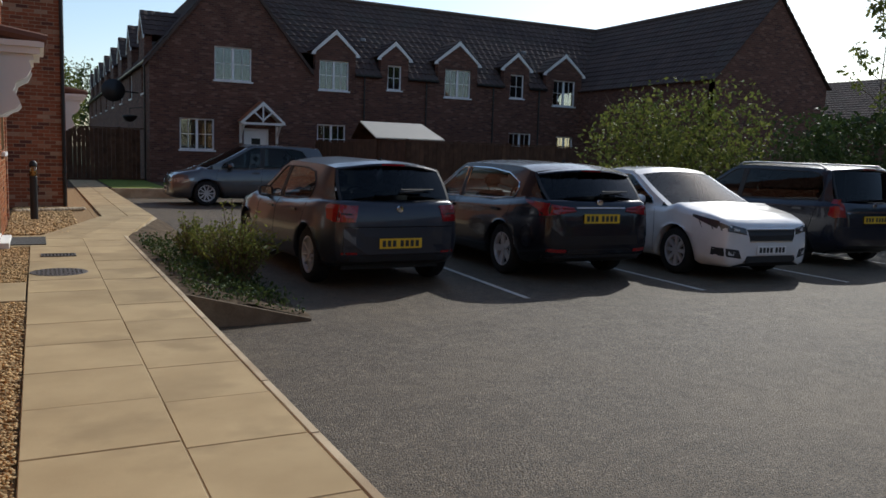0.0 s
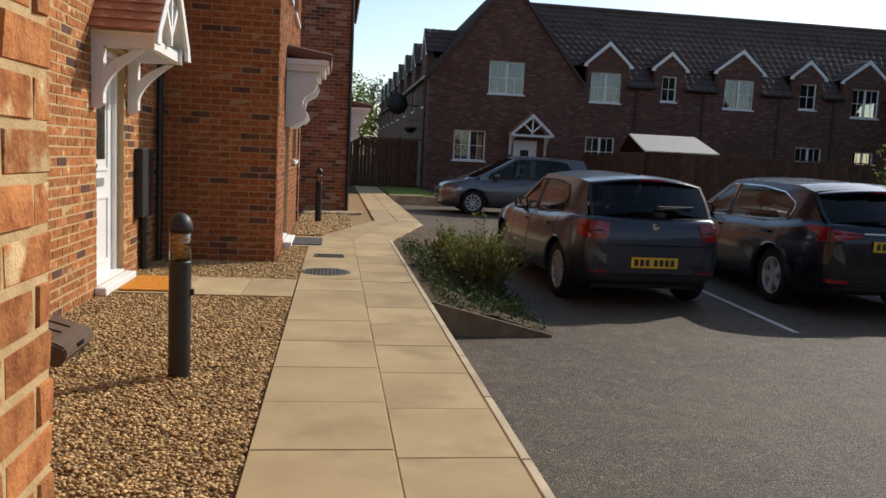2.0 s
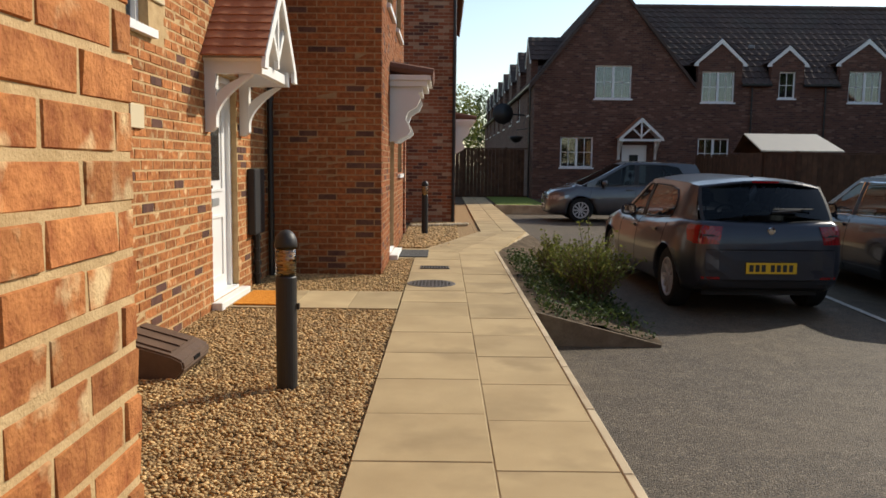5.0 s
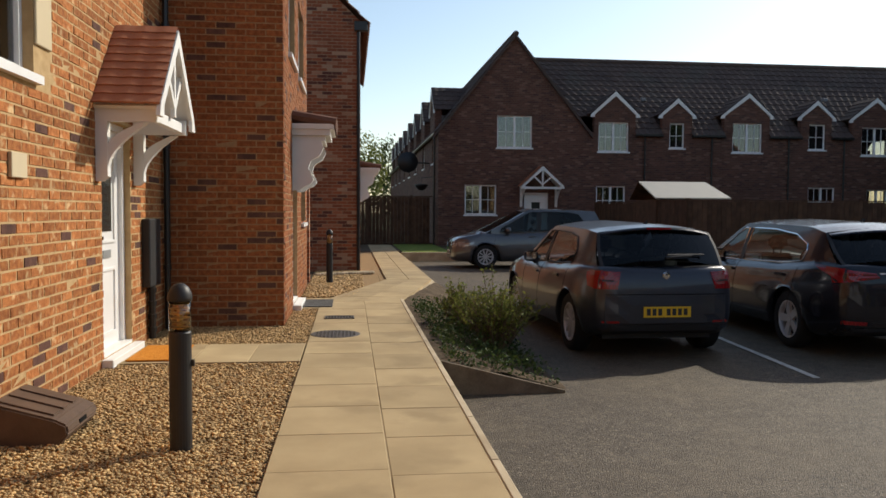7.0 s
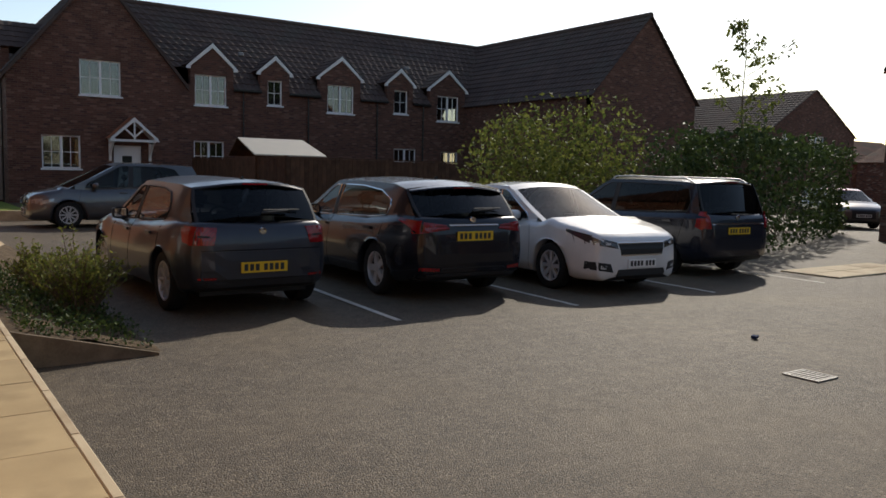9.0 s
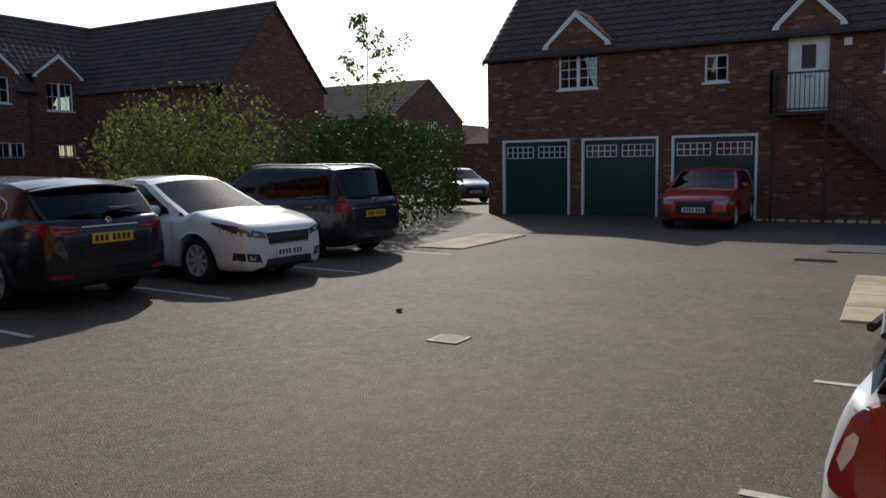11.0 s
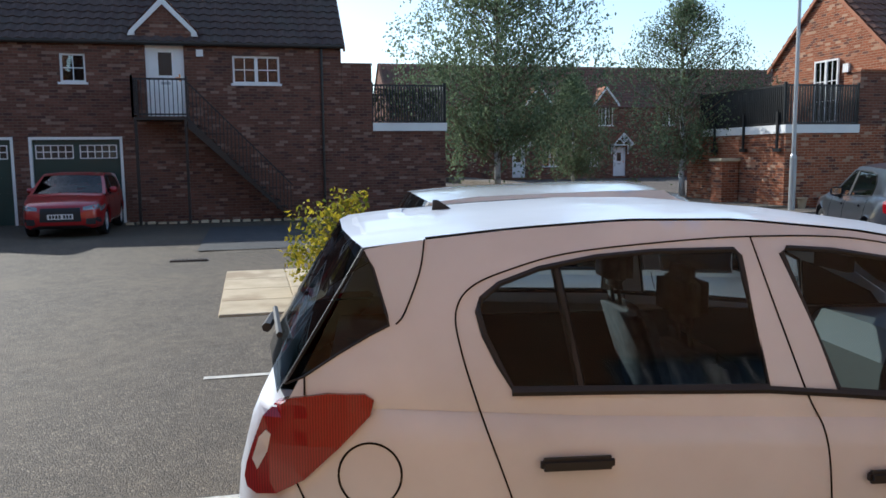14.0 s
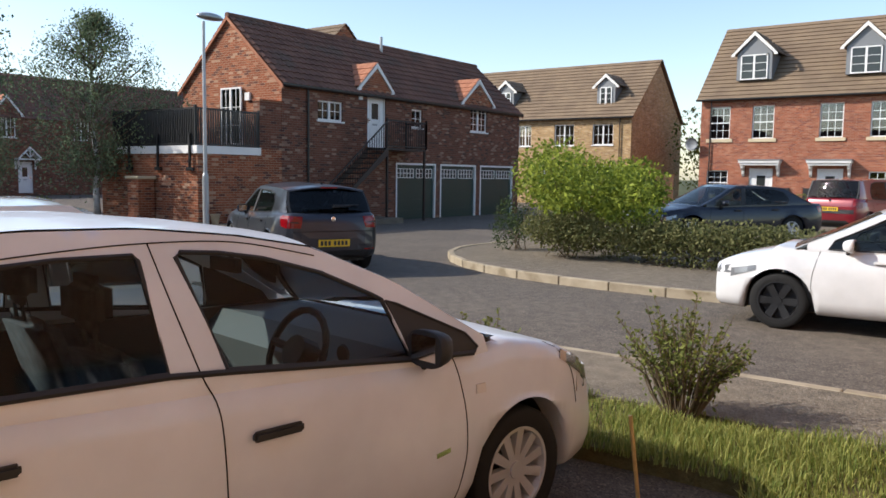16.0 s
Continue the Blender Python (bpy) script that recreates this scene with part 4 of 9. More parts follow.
    for ul, um, ur, zl, zt in dorms:
        hit = [w for w in up if ul < (w[0] + w[1]) / 2 < ur]
        dormer(H, F, ul, um, ur, zl, zt, 1.7, BRICK_COTTAGE_SHADED, TILE_DARK, ez + 0.001, v=0.04, win=(hit[0][0], hit[0][1], hit[0][3]) if hit else None)
    for u in (12.1, 15.0, 18.4, 20.9):
        downpipe(H, F, u, 0.0, ez - 0.1)
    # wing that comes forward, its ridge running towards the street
    part("wall", boxm((23.3, 23.6, 23.3, 31.99, -0.1, ez), (29.4, 29.7, 23.3, 38.6, -0.1, ez)), BRICK_COTTAGE_SHADED, H)
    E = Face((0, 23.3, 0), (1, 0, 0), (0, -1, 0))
    part("gable_wall", fprism(E, [(23.3, -0.1), (29.7, -0.1), (29.7, ez), (26.5, rz - 0.05), (23.3, ez)], -0.3, 0.004), BRICK_COTTAGE_SHADED, H)
    part("roof", tiled((23.15, 35.0, ez - 0.1), (23.15, 23.15, ez - 0.1), (26.5, 35.2, rz), (26.5, 23.15, rz), 0.3, 0.34, 0.045, 0.035, 4), TILE_DARK, H, "dark tiled roof of the wing")
    part("roof", tiled((29.85, 23.15, ez - 0.1), (29.85, 38, ez - 0.1), (26.5, 23.15, rz), (26.5, 38, rz), 0.6, 0.34, 0.04, 0.035, 2), TILE_DARK, H)
    part("alarm_box", boxm((11.7, 11.95, 0.003, 0.08, 2.0, 2.25), F=F), WHITE, H)
    # skylight vents that catch the light
    for x, z in ((12.15, 6.05), (20.3, 6.2)):
        part("roof_vent", bevelled(boxm((x, x + 0.22, -1.75 * (z - ez) / 3.4 * 1.85 / 1.0 * 0.55, -0.6, z, z + 0.14), F=F), 0.02, 1), LEAD, H)
    return H


def porch(house, F, ul, um, ur, zl, zt, dep, foot, tiles=TILE_RED, brackets=True):
    """A gabled timber door canopy: two tiled slopes, white boards with king post, curved brackets."""
    P = part("porch", boxm((ul + 0.04, ul + 0.13, 0.003, dep - 0.02, zl - 0.16, zl - 0.02), (ur - 0.13, ur - 0.04, 0.003, dep - 0.02, zl - 0.16, zl - 0.02), (ul + 0.13, ur - 0.13, dep - 0.12, dep - 0.05, zl - 0.14, zl - 0.05), F=F), WHITE, house, "white gabled door canopy")
    part("bargeboard", bargeboard(F, ul - 0.03, um, ur + 0.03, zl, zt, zl, 0.12, dep, dep + 0.035), WHITE, P)
    part("king_post", boxm((um - 0.03, um + 0.03, dep - 0.04, dep - 0.001, zl - 0.05, zt - 0.12), F=F), WHITE, P)
    bm = bmesh.new()
    for sx, a in ((1, ul), (-1, ur)):
        fprism(F, [(um - sx * 0.03, zl + 0.02), (um - sx * (um - a) * sx * 0.45, zl + (zt - zl) * 0.42), (um - sx * (um - a) * sx * 0.45 + sx * 0.05, zl + (zt - zl) * 0.42 + 0.04), (um - sx * 0.03, zl + 0.10)], dep - 0.035, dep - 0.002, bm)
    part("strut", bm, WHITE, P)
    for a in (ul, ur):
        part("canopy_roof", tiled(F(a - 0.05 * (1 if a < um else -1), 0.0, zl - 0.03), F(a - 0.05 * (1 if a < um else -1), dep + 0.03, zl - 0.03), F(um, 0.0, zt + 0.02), F(um, dep + 0.03, zt + 0.02), 0.165, 0.11, 0.006, 0.014, 2, 0.012), tiles, P, "small red-brown plain tiles")
        part("soffit", fprism(F, [(a, zl - 0.035), (um, zt - 0.01), (um, zt - 0.04), (a + 0.02 * (1 if a < um else -1), zl - 0.06)], 0.004, dep), WHITE, P)
    if brackets:
        for a in (ul + 0.085, ur - 0.085):
            G = Face(F(a, 0, 0), F.n, F.u)
            post = bmesh.new()
            fprism(G, [(0.004, zl - 0.161), (0.10, zl - 0.161), (0.10, foot + 0.04), (0.05, foot), (0.004, foot)], -0.045, 0.045, post)
            # curved brace
            n = 10
            outer = [(0.10 + (dep - 0.20) * (i / n) ** 1.35, foot + 0.12 + (zl - 0.17 - foot - 0.12) * (i / n) ** 0.8) for i in range(n + 1)]
            inner = [(0.10 + (dep - 0.20) * (i / n) ** 1.35 * 0.82, foot + 0.30 + (zl - 0.17 - foot - 0.30) * (i / n) ** 0.8) for i in range(n + 1)]
            part("bracket", fprism(G, outer + inner[::-1], -0.035, 0.035), WHITE, P, "curved white timber bracket")
            part("bracket_post", post, WHITE, P)
    return P


cottage_row()


# ---- the three-storey terrace and the buff house over the street ----
def sash(house, F, u0, u1, z0, z1):
    fr = window(house, F, u0, u1, z0, z1, 3, 4, 1, sill=False, name="sash_window", label="white sash window with a stone sill")
    part("meeting_rail", boxm((u0 + 0.05, u1 - 0.05, -0.10, -0.055, (z0 + z1) / 2 - 0.03, (z0 + z1) / 2 + 0.03), F=F), UPVC, fr)
    part("stone_sill", boxm((u0 - 0.14, u1 + 0.14, -0.06, 0.06, z0 - 0.17, z0 - 0.002), F=F), CREAM, fr)
    part("soldier_arch", fprism(F, [(u0 - 0.02, z1 + 0.002), (u1 + 0.02, z1 + 0.002), (u1 + 0.12, z1 + 0.24), (u0 - 0.12, z1 + 0.24)], -0.05, 0.006), BRICK_TERRACE, fr)


def roof_dormer(house, F, ul, um, ur, zl, zt, z0, vback, mat):
    """A boxed dormer out of a roof slope: lead cheeks, white gable and a window."""
    d = part("roof_dormer", fprism(F, [(ul + 0.25, z0), (ur - 0.25, z0), (ur - 0.25, zl), (um, zt - 0.2), (ul + 0.25, zl)], -vback - 1.6, -vback), LEAD, house, "lead-clad dormer with a white gable")
    part("bargeboard", bargeboard(F, ul, um, ur, zl, zt, zl, 0.17, -vback + 0.06, -vback + 0.14), WHITE, d)
    for a in (ul, ur):
        part("dormer_roof", tiled(F(a, -vback + 0.12, zl), F(a, -vback - 2.2, zl), F(um, -vback + 0.12, zt), F(um, -vback - 2.2, zt), 0.3, 0.3, 0.0, 0.025, 1, 0.02), mat, d)
    w0, w1 = ul + 0.45, ur - 0.45
    fr = part("dormer_window", boxm((w0, w0 + 0.06, -vback + 0.003, -vback + 0.05, z0 + 0.08, zl - 0.05), (w1 - 0.06, w1, -vback + 0.003, -vback + 0.05, z0 + 0.08, zl - 0.05), (w0, w1, -vback + 0.003, -vback + 0.05, z0 + 0.02, z0 + 0.08), (w0, w1, -vback + 0.003, -vback + 0.05, zl - 0.11, zl - 0.05), ((w0 + w1) / 2 - 0.05, (w0 + w1) / 2 + 0.05, -vback + 0.003, -vback + 0.052, z0 + 0.08, zl - 0.11), F=F), UPVC, d)
    part("pane", boxm((w0 + 0.06, w1 - 0.06, -vback + 0.012, -vback + 0.018, z0 + 0.08, zl - 0.11), F=F), DARKGLASS, fr)
    part("glazing_grid", boxm(*[(w0 + 0.06, w1 - 0.06, -vback + 0.02, -vback + 0.04, z0 + 0.08 + (zl - z0 - 0.19) * k / 3 - 0.012, z0 + 0.08 + (zl - z0 - 0.19) * k / 3 + 0.012) for k in (1, 2)], F=F), UPVC, fr)
    return d


def town_terrace():
    Y, s = -43.0, 43.0 / 39.7

    def U(u):
        return u * s

    def Z(z):
        return 1.35 + (z - 1.35) * s
    H = thing("town_terrace", (0, Y, 0), "three-storey red brick terrace with dormers, sunlit front", "house")
    F = Face((0, Y, 0), (1, 0, 0), (0, 1, 0))
    x0, x1, ez = U(-9.0), U(13.35), Z(5.4)
    ups = [(U(c - 0.5), U(c + 0.5), Z(3.35), Z(4.92)) for c in (12.42, 10.38, 7.39, 5.3, 2.3, 0.2, -3)]
    downs = [(U(11.92), U(12.96), Z(0.62), Z(1.82)), (U(4.75), U(5.75), Z(0.62), Z(1.82))]
    drs = [(U(9.82), U(10.92), 0.0, Z(1.93)), (U(6.78), U(7.88), 0.0, Z(1.93)), (U(2.2), U(3.3), 0.0, Z(1.93))]
    part("wall", wall_mesh(F, x0, x1, -0.35, ez, [*ups, *downs, *drs], 0.3), BRICK_TERRACE, H, "sunlit red brick front")
    for w in ups + downs:
        sash(H, F, *w)
    for d in drs:
        door(H, F, *d, handle_left=False, label="white panelled door under a flat canopy")
        c0, c1 = d[0] - 0.42, d[1] + 0.42
        can = part("door_canopy", boxm((c0, c1, 0.003, 0.55, d[3] + 0.28, d[3] + 0.40), (c0 + 0.06, c1 - 0.06, 0.003, 0.48, d[3] + 0.16, d[3] + 0.28), F=F), WHITE, H, "flat white door canopy with lead top")
        part("canopy_top", boxm((c0 - 0.03, c1 + 0.03, 0.003, 0.58, d[3] + 0.401, d[3] + 0.46), F=F), LEAD, can)
        for cu in (c0 + 0.14, c1 - 0.14):
            part("corbel", fprism(Face(F(cu, 0, 0), F.n, F.u), [(0.004, d[3] + 0.16), (0.40, d[3] + 0.16), (0.36, d[3] + 0.0), (0.20, d[3] - 0.12), (0.14, d[3] - 0.30), (0.04, d[3] - 0.42), (0.004, d[3] - 0.42)], -0.06, 0.06), WHITE, can)
    part("wall", boxm((x1 - 0.3, x1 - 0.003, Y - 9, Y - 0.31, -0.35, ez), (x0, x0 + 0.3, Y - 9, Y - 0.31, -0.35, ez), (x0, x1, Y - 9.3, Y - 9, -0.35, ez)), BRICK_TERRACE, H)
    E = Face((x1, Y, 0), (0, -1, 0), (1, 0, 0))
    part("gable_wall", fprism(E, [(0.0, ez), (9.0, ez), (4.5, ez + 4.15)], -0.3, 0.0), BRICK_TERRACE, H)
    rz = ez + 4.3
    part("roof", tiled((x0, Y + 0.3, ez - 0.2), (x1 + 0.2, Y + 0.3, ez - 0.2), (x0, Y - 4.5, rz), (x1 + 0.2, Y - 4.5, rz), 0.33, 0.35, 0.0, 0.05, 1), TILE_BROWN, H, "brown interlocking tile roof with weathered courses")
    part("roof", tiled((x1 + 0.2, Y - 9.3, ez - 0.2), (x0, Y - 9.3, ez - 0.2), (x1 + 0.2, Y - 4.5, rz), (x0, Y - 4.5, rz), 0.33, 0.35, 0.0, 0.04, 1), TILE_BROWN, H)
    gutter(H, F, x0, x1 + 0.2, ez - 0.18, 0.3)
    downpipe(H, F, x1 - 0.55, -0.2, ez - 0.2, 0.08)
    for c in (11.05, 6.2, 1.4):
        roof_dormer(H, F, U(c - 1.05), U(c), U(c + 1.05), Z(7.45), Z(8.5), Z(6.2), 0.55, TILE_BROWN)
    dish = spun([(0.0, 0.0), (0.12, 0.012), (0.24, 0.05), (0.34, 0.11), (0.35, 0.115), (0.25, 0.065), (0.12, 0.025), (0.0, 0.015)], (x1 + 0.35, Y + 0.25, Z(3.1)), 16, "y")
    ds = part("satellite_dish", dish, LEAD, H, "grey satellite dish", smooth=True)
    part("arm", tube(bmesh.new(), (x1, Y + 0.1, Z(2.9)), (x1 + 0.33, Y + 0.24, Z(3.05)), 0.025), LEAD, ds)
    for u in (9.3, 8.2):
        part("meter_box", bevelled(boxm((U(u) - 0.3, U(u) + 0.25, 0.003, 0.12, 0.2, 1.0), F=F), 0.01, 1), PLASTIC, H)
    return H


def buff_house():
    Y = -45.0
    H = thing("buff_house", (24, Y, 0), "buff brick house with a brown tiled roof, sunlit", "house")
    F = Face((0, Y, 0), (1, 0, 0), (0, 1, 0))
    ws = [(26.16, 27.1, 3.35, 4.68), (23.09, 24.47, 3.35, 4.67), (20.45, 21.83, 3.38, 4.62), (29.2, 30.4, 3.35, 4.67), (20.5, 21.8, 0.9, 2.1), (24, 25.2, 0.9, 2.1)]
    part("wall", wall_mesh(F, 19.3, 33.5, -0.4, 5.1, ws, 0.3), BRICK_BUFF, H, "buff yellow brick front")
    for w in ws:
        window(H, F, *w, 2, 2, 2)
    part("wall", boxm((19.3, 19.6, Y - 8, Y - 0.31, -0.4, 5.1), (33.2, 33.5, Y - 8, Y - 0.31, -0.4, 5.1), (19.3, 33.5, Y - 8.3, Y - 8, -0.4, 5.1)), BRICK_BUFF, H)
    E = Face((19.3, Y, 0), (0, -1, 0), (-1, 0, 0))
    part("gable_wall", fprism(E, [(0, 5.1), (8.0, 5.1), (4.0, 8.7)], -0.3, 0.0), BRICK_BUFF, H)
    part("roof", tiled((19.1, Y + 0.3, 4.98), (33.7, Y + 0.3, 4.98), (19.1, Y - 4, 8.85), (33.7, Y - 4, 8.85), 0.33, 0.35, 0.0, 0.05, 1), TILE_BROWN, H, "brown tiled roof")
    part("roof", tiled((33.7, Y - 8.3, 4.98), (19.1, Y - 8.3, 4.98), (33.7, Y - 4, 8.85), (19.1, Y - 4, 8.85), 0.33, 0.35, 0.0, 0.04, 1), TILE_BROWN, H)
    for c in (21.35, 28.6):
        roof_dormer(H, F, c - 0.85, c, c + 0.85, 7.0, 7.75, 5.8, 0.75, TILE_BROWN)
    gutter(H, F, 19.1, 33.7, 5.0, 0.28)
    downpipe(H, F, 20.0, -0.2, 5.0, 0.08)


def gabled_house(name, x0, x1, y0, y1, z0, ez, rz, wall_mat, roof_mat, face, wins, label, ridge="y", drs=(), dorms=()):
    """A plain two-storey house with openings on one front."""
    H = thing(name, ((x0 + x1) / 2, (y0 + y1) / 2, z0), label, "house")
    F = {"-x": Face((x0, 0, 0), (0, 1, 0), (-1, 0, 0)), "-y": Face((0, y0, 0), (1, 0, 0), (0, -1, 0)), "+y": Face((0, y1, 0), (1, 0, 0), (0, 1, 0))}[face]
    a, b = (y0, y1) if face == "-x" else (x0, x1)
    part("wall", wall_mesh(F, a, b, z0 - 0.1, ez, [*[(w[0], w[1], w[2], min(w[3], ez)) for w in wins], *drs], 0.3), wall_mat, H)
    for w in wins:
        window(H, F, *w, 2, 2, 2)
    for d in drs:
        door(H, F, *d)
        porch(H, F, d[0] - 0.25, (d[0] + d[1]) / 2, d[1] + 0.25, d[3] + 0.25, d[3] + 1.0, 0.7, d[3] - 0.5)
    for ul, um, ur, zl, zt in dorms:
        dormer(H, F, ul, um, ur, zl, zt, 1.6, wall_mat, TILE_RED, ez - 0.02)
    for bx in ((x0 + 0.31 if face == "-x" else x0, x1, y0, y0 + 0.29, z0 - 0.1, ez), (x0 + 0.31 if face == "-x" else x0, x1, y1 - 0.29, y1, z0 - 0.1, ez), (x1 - 0.3, x1 - 0.004, y0 + 0.31, y1 - 0.31, z0 - 0.1, ez), (x0 + 0.004, x0 + 0.3, y0 + 0.31, y1 - 0.31, z0 - 0.1, ez)):
        if (face == "-x" and bx[1] < x0 + 0.4) or (face == "-y" and bx[3] < y0 + 0.4) or (face == "+y" and bx[2] > y1 - 0.4):
            continue
        part("wall", boxm(bx), wall_mat, H)
    if ridge == "y":
        xm = (x0 + x1) / 2
        for yy, n in ((y0, -1), (y1, 1)):
            part("gable_wall", fprism(Face((0, yy, 0), (1, 0, 0), (0, n, 0)), [(x0, ez), (x1, ez), (xm, rz - 0.06)], -0.29, 0.004), wall_mat, H)
        sl = [((x0 - 0.15, y0 - 0.1), (x0 - 0.15, y1 + 0.1), (xm, y0 - 0.1), (xm, y1 + 0.1)), ((x1 + 0.15, y1 + 0.1), (x1 + 0.15, y0 - 0.1), (xm, y1 + 0.1), (xm, y0 - 0.1))]
    else:
        ym = (y0 + y1) / 2
        for xx, n in ((x0, -1), (x1, 1)):
            part("gable_wall", fprism(Face((xx, 0, 0), (0, 1, 0), (n, 0, 0)), [(y0, ez), (y1, ez), (ym, rz - 0.06)], -0.29, 0.004), wall_mat, H)
        sl = [((x0 - 0.1, y0 - 0.15), (x1 + 0.1, y0 - 0.15), (x0 - 0.1, ym), (x1 + 0.1, ym)), ((x1 + 0.1, y1 + 0.15), (x0 - 0.1, y1 + 0.15), (x1 + 0.1, ym), (x0 - 0.1, ym))]
    for p, q, r, t in sl:
        part("roof", tiled((*p, ez - 0.08), (*q, ez - 0.08), (*r, rz), (*t, rz), 0.3, 0.34, 0.035, 0.035, 2), roof_mat, H, "tiled roof")
    return H


town_terrace()
buff_house()
# street end beyond the birches
gabled_house("far_house", 53, 60, -44, -9.0, -0.2, 4.75, 7.9, BRICK_BROWN, TILE, "-x",
             [(-25.2, -24.1, 3.45, 4.75), (-20.2, -19.1, 3.45, 4.75), (-24.1, -23.05, 0.6, 1.9), (-21.0, -19.9, 0.6, 1.9), (-30.2, -29.1, 3.45, 4.75), (-15.5, -14.4, 3.45, 4.75)], "shaded brick houses at the street's end",
             drs=[(-26.2, -25.25, -0.15, 1.9), (-18.6, -17.65, -0.15, 1.9)], dorms=[(-25.68, -24.66, -23.65, 4.92, 6.17), (-20.65, -19.63, -18.6, 4.92, 6.2)])
gabled_house("far_house", 36, 62, -2.0, 5.0, -0.3, 3.6, 6.6, BRICK_BROWN, TILE_RED, "-y", [], "low brick range with a red tiled roof", ridge="x")
gabled_house("far_house", 27, 33.5, -33.0, -24, -0.3, 4.6, 8.6, BRICK, TILE_BROWN, "+y", [(28.2, 29.4, 3.0, 4.2)], "brick house with a tall tiled roof behind the flat", ridge="x")
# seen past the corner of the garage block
gabled_house("far_house", 42.4, 51.9, 28.0, 40, -0.3, 4.25, 6.95, BRICK_COTTAGE_SHADED, TILE_DARK, "-y", [(43.9, 44.9, 3.0, 4.15), (46.7, 48.4, 2.95, 4.15)], "shaded brick house with a gable front", ridge="y")
fh = gabled_house("far_house", 36.0, 42.3, 32.6, 39.4, -0.3, 4.5, 7.0, BRICK_COTTAGE_SHADED, TILE_DARK, "-y", [(37.2, 38.3, 3.0, 4.2)], "shaded brick house range", ridge="x")
part("chimney", boxm((38.2, 38.8, 35.6, 36.3, 6.3, 7.75), (38.3, 38.5, 35.75, 35.95, 7.75, 8.0)), BRICK_COTTAGE_SHADED, fh, "brick chimney stack with a pot")
gabled_house("far_house", 60.0, 72.0, 24.0, 32, -0.3, 2.9, 4.9, BRICK_BROWN, TILE, "-x", [(25.5, 26.7, 1.0, 2.2), (28.5, 29.7, 1.0, 2.2)], "distant low brick house beyond the car park", ridge="y")
gabled_house("far_house", 58.0, 75.0, 34.0, 42, -0.3, 2.9, 5.0, BRICK_BROWN, TILE, "-y", [(60, 61.2, 1.0, 2.2), (66, 67.2, 1.0, 2.2)], "distant low brick range beyond the car park", ridge="x")


# ---- fences ----
def fence(name, x0, y0, x1, y1, z0, z1, label, board=0.15):
    H = thing(name, ((x0 + x1) / 2, (y0 + y1) / 2, z0), label, "fence")
    d = Vector((x1 - x0, y1 - y0, 0))
    ln = d.length
    d.normalize()
    F = Face((x0, y0, 0), d, (d.y, -d.x, 0))
    n = int(ln / board)
    me = None
    for i in range(n):
        if me is None:
            o = part("board", boxm((0.004, board - 0.004, 0.0, 0.022, z0 + 0.1, z1), F=Face((0, 0, 0), d, (d.y, -d.x, 0))), FENCE, H)
            me = o.data
            adopt(o, H)
        else:
            o = new("board", me)
            adopt(o, H)
        p = F(i * board, 0.004 * (i % 2), random.uniform(-0.01, 0.01))
        o.matrix_basis = Matrix.Translation(p)
    part("gravel_board", boxm((0, ln, -0.02, 0.03, z0 - 0.1, z0 + 0.095), F=F), FENCE, H)
    part("capping", boxm((0, ln, -0.03, 0.04, z1 + 0.012, z1 + 0.05), F=F), FENCE, H)
    k = 0
    while k < ln:
        part("post", boxm((k, k + 0.1, -0.11, -0.022, z0 - 0.1, z1 + 0.08), F=F), FENCE, H)
        k += 1.83
    return H


fence("garden_fence", 9.9, 22.6, 23.2, 22.6, -0.1, 1.70, "dark stained board fence behind the parked cars")
fence("garden_fence", -3.0, 33.2, 3.45, 33.2, -0.05, 1.95, "dark brown board fence closing the path's end")
fence("garden_fence", 9.9, 31.6, 9.9, 22.6, -0.1, 1.70, "dark stained board fence beside a garden")
fence("garden_fence", 18.5, -41.0, 14.6, -40.0, -0.2, 1.55, "orange-brown board fence by the terrace")


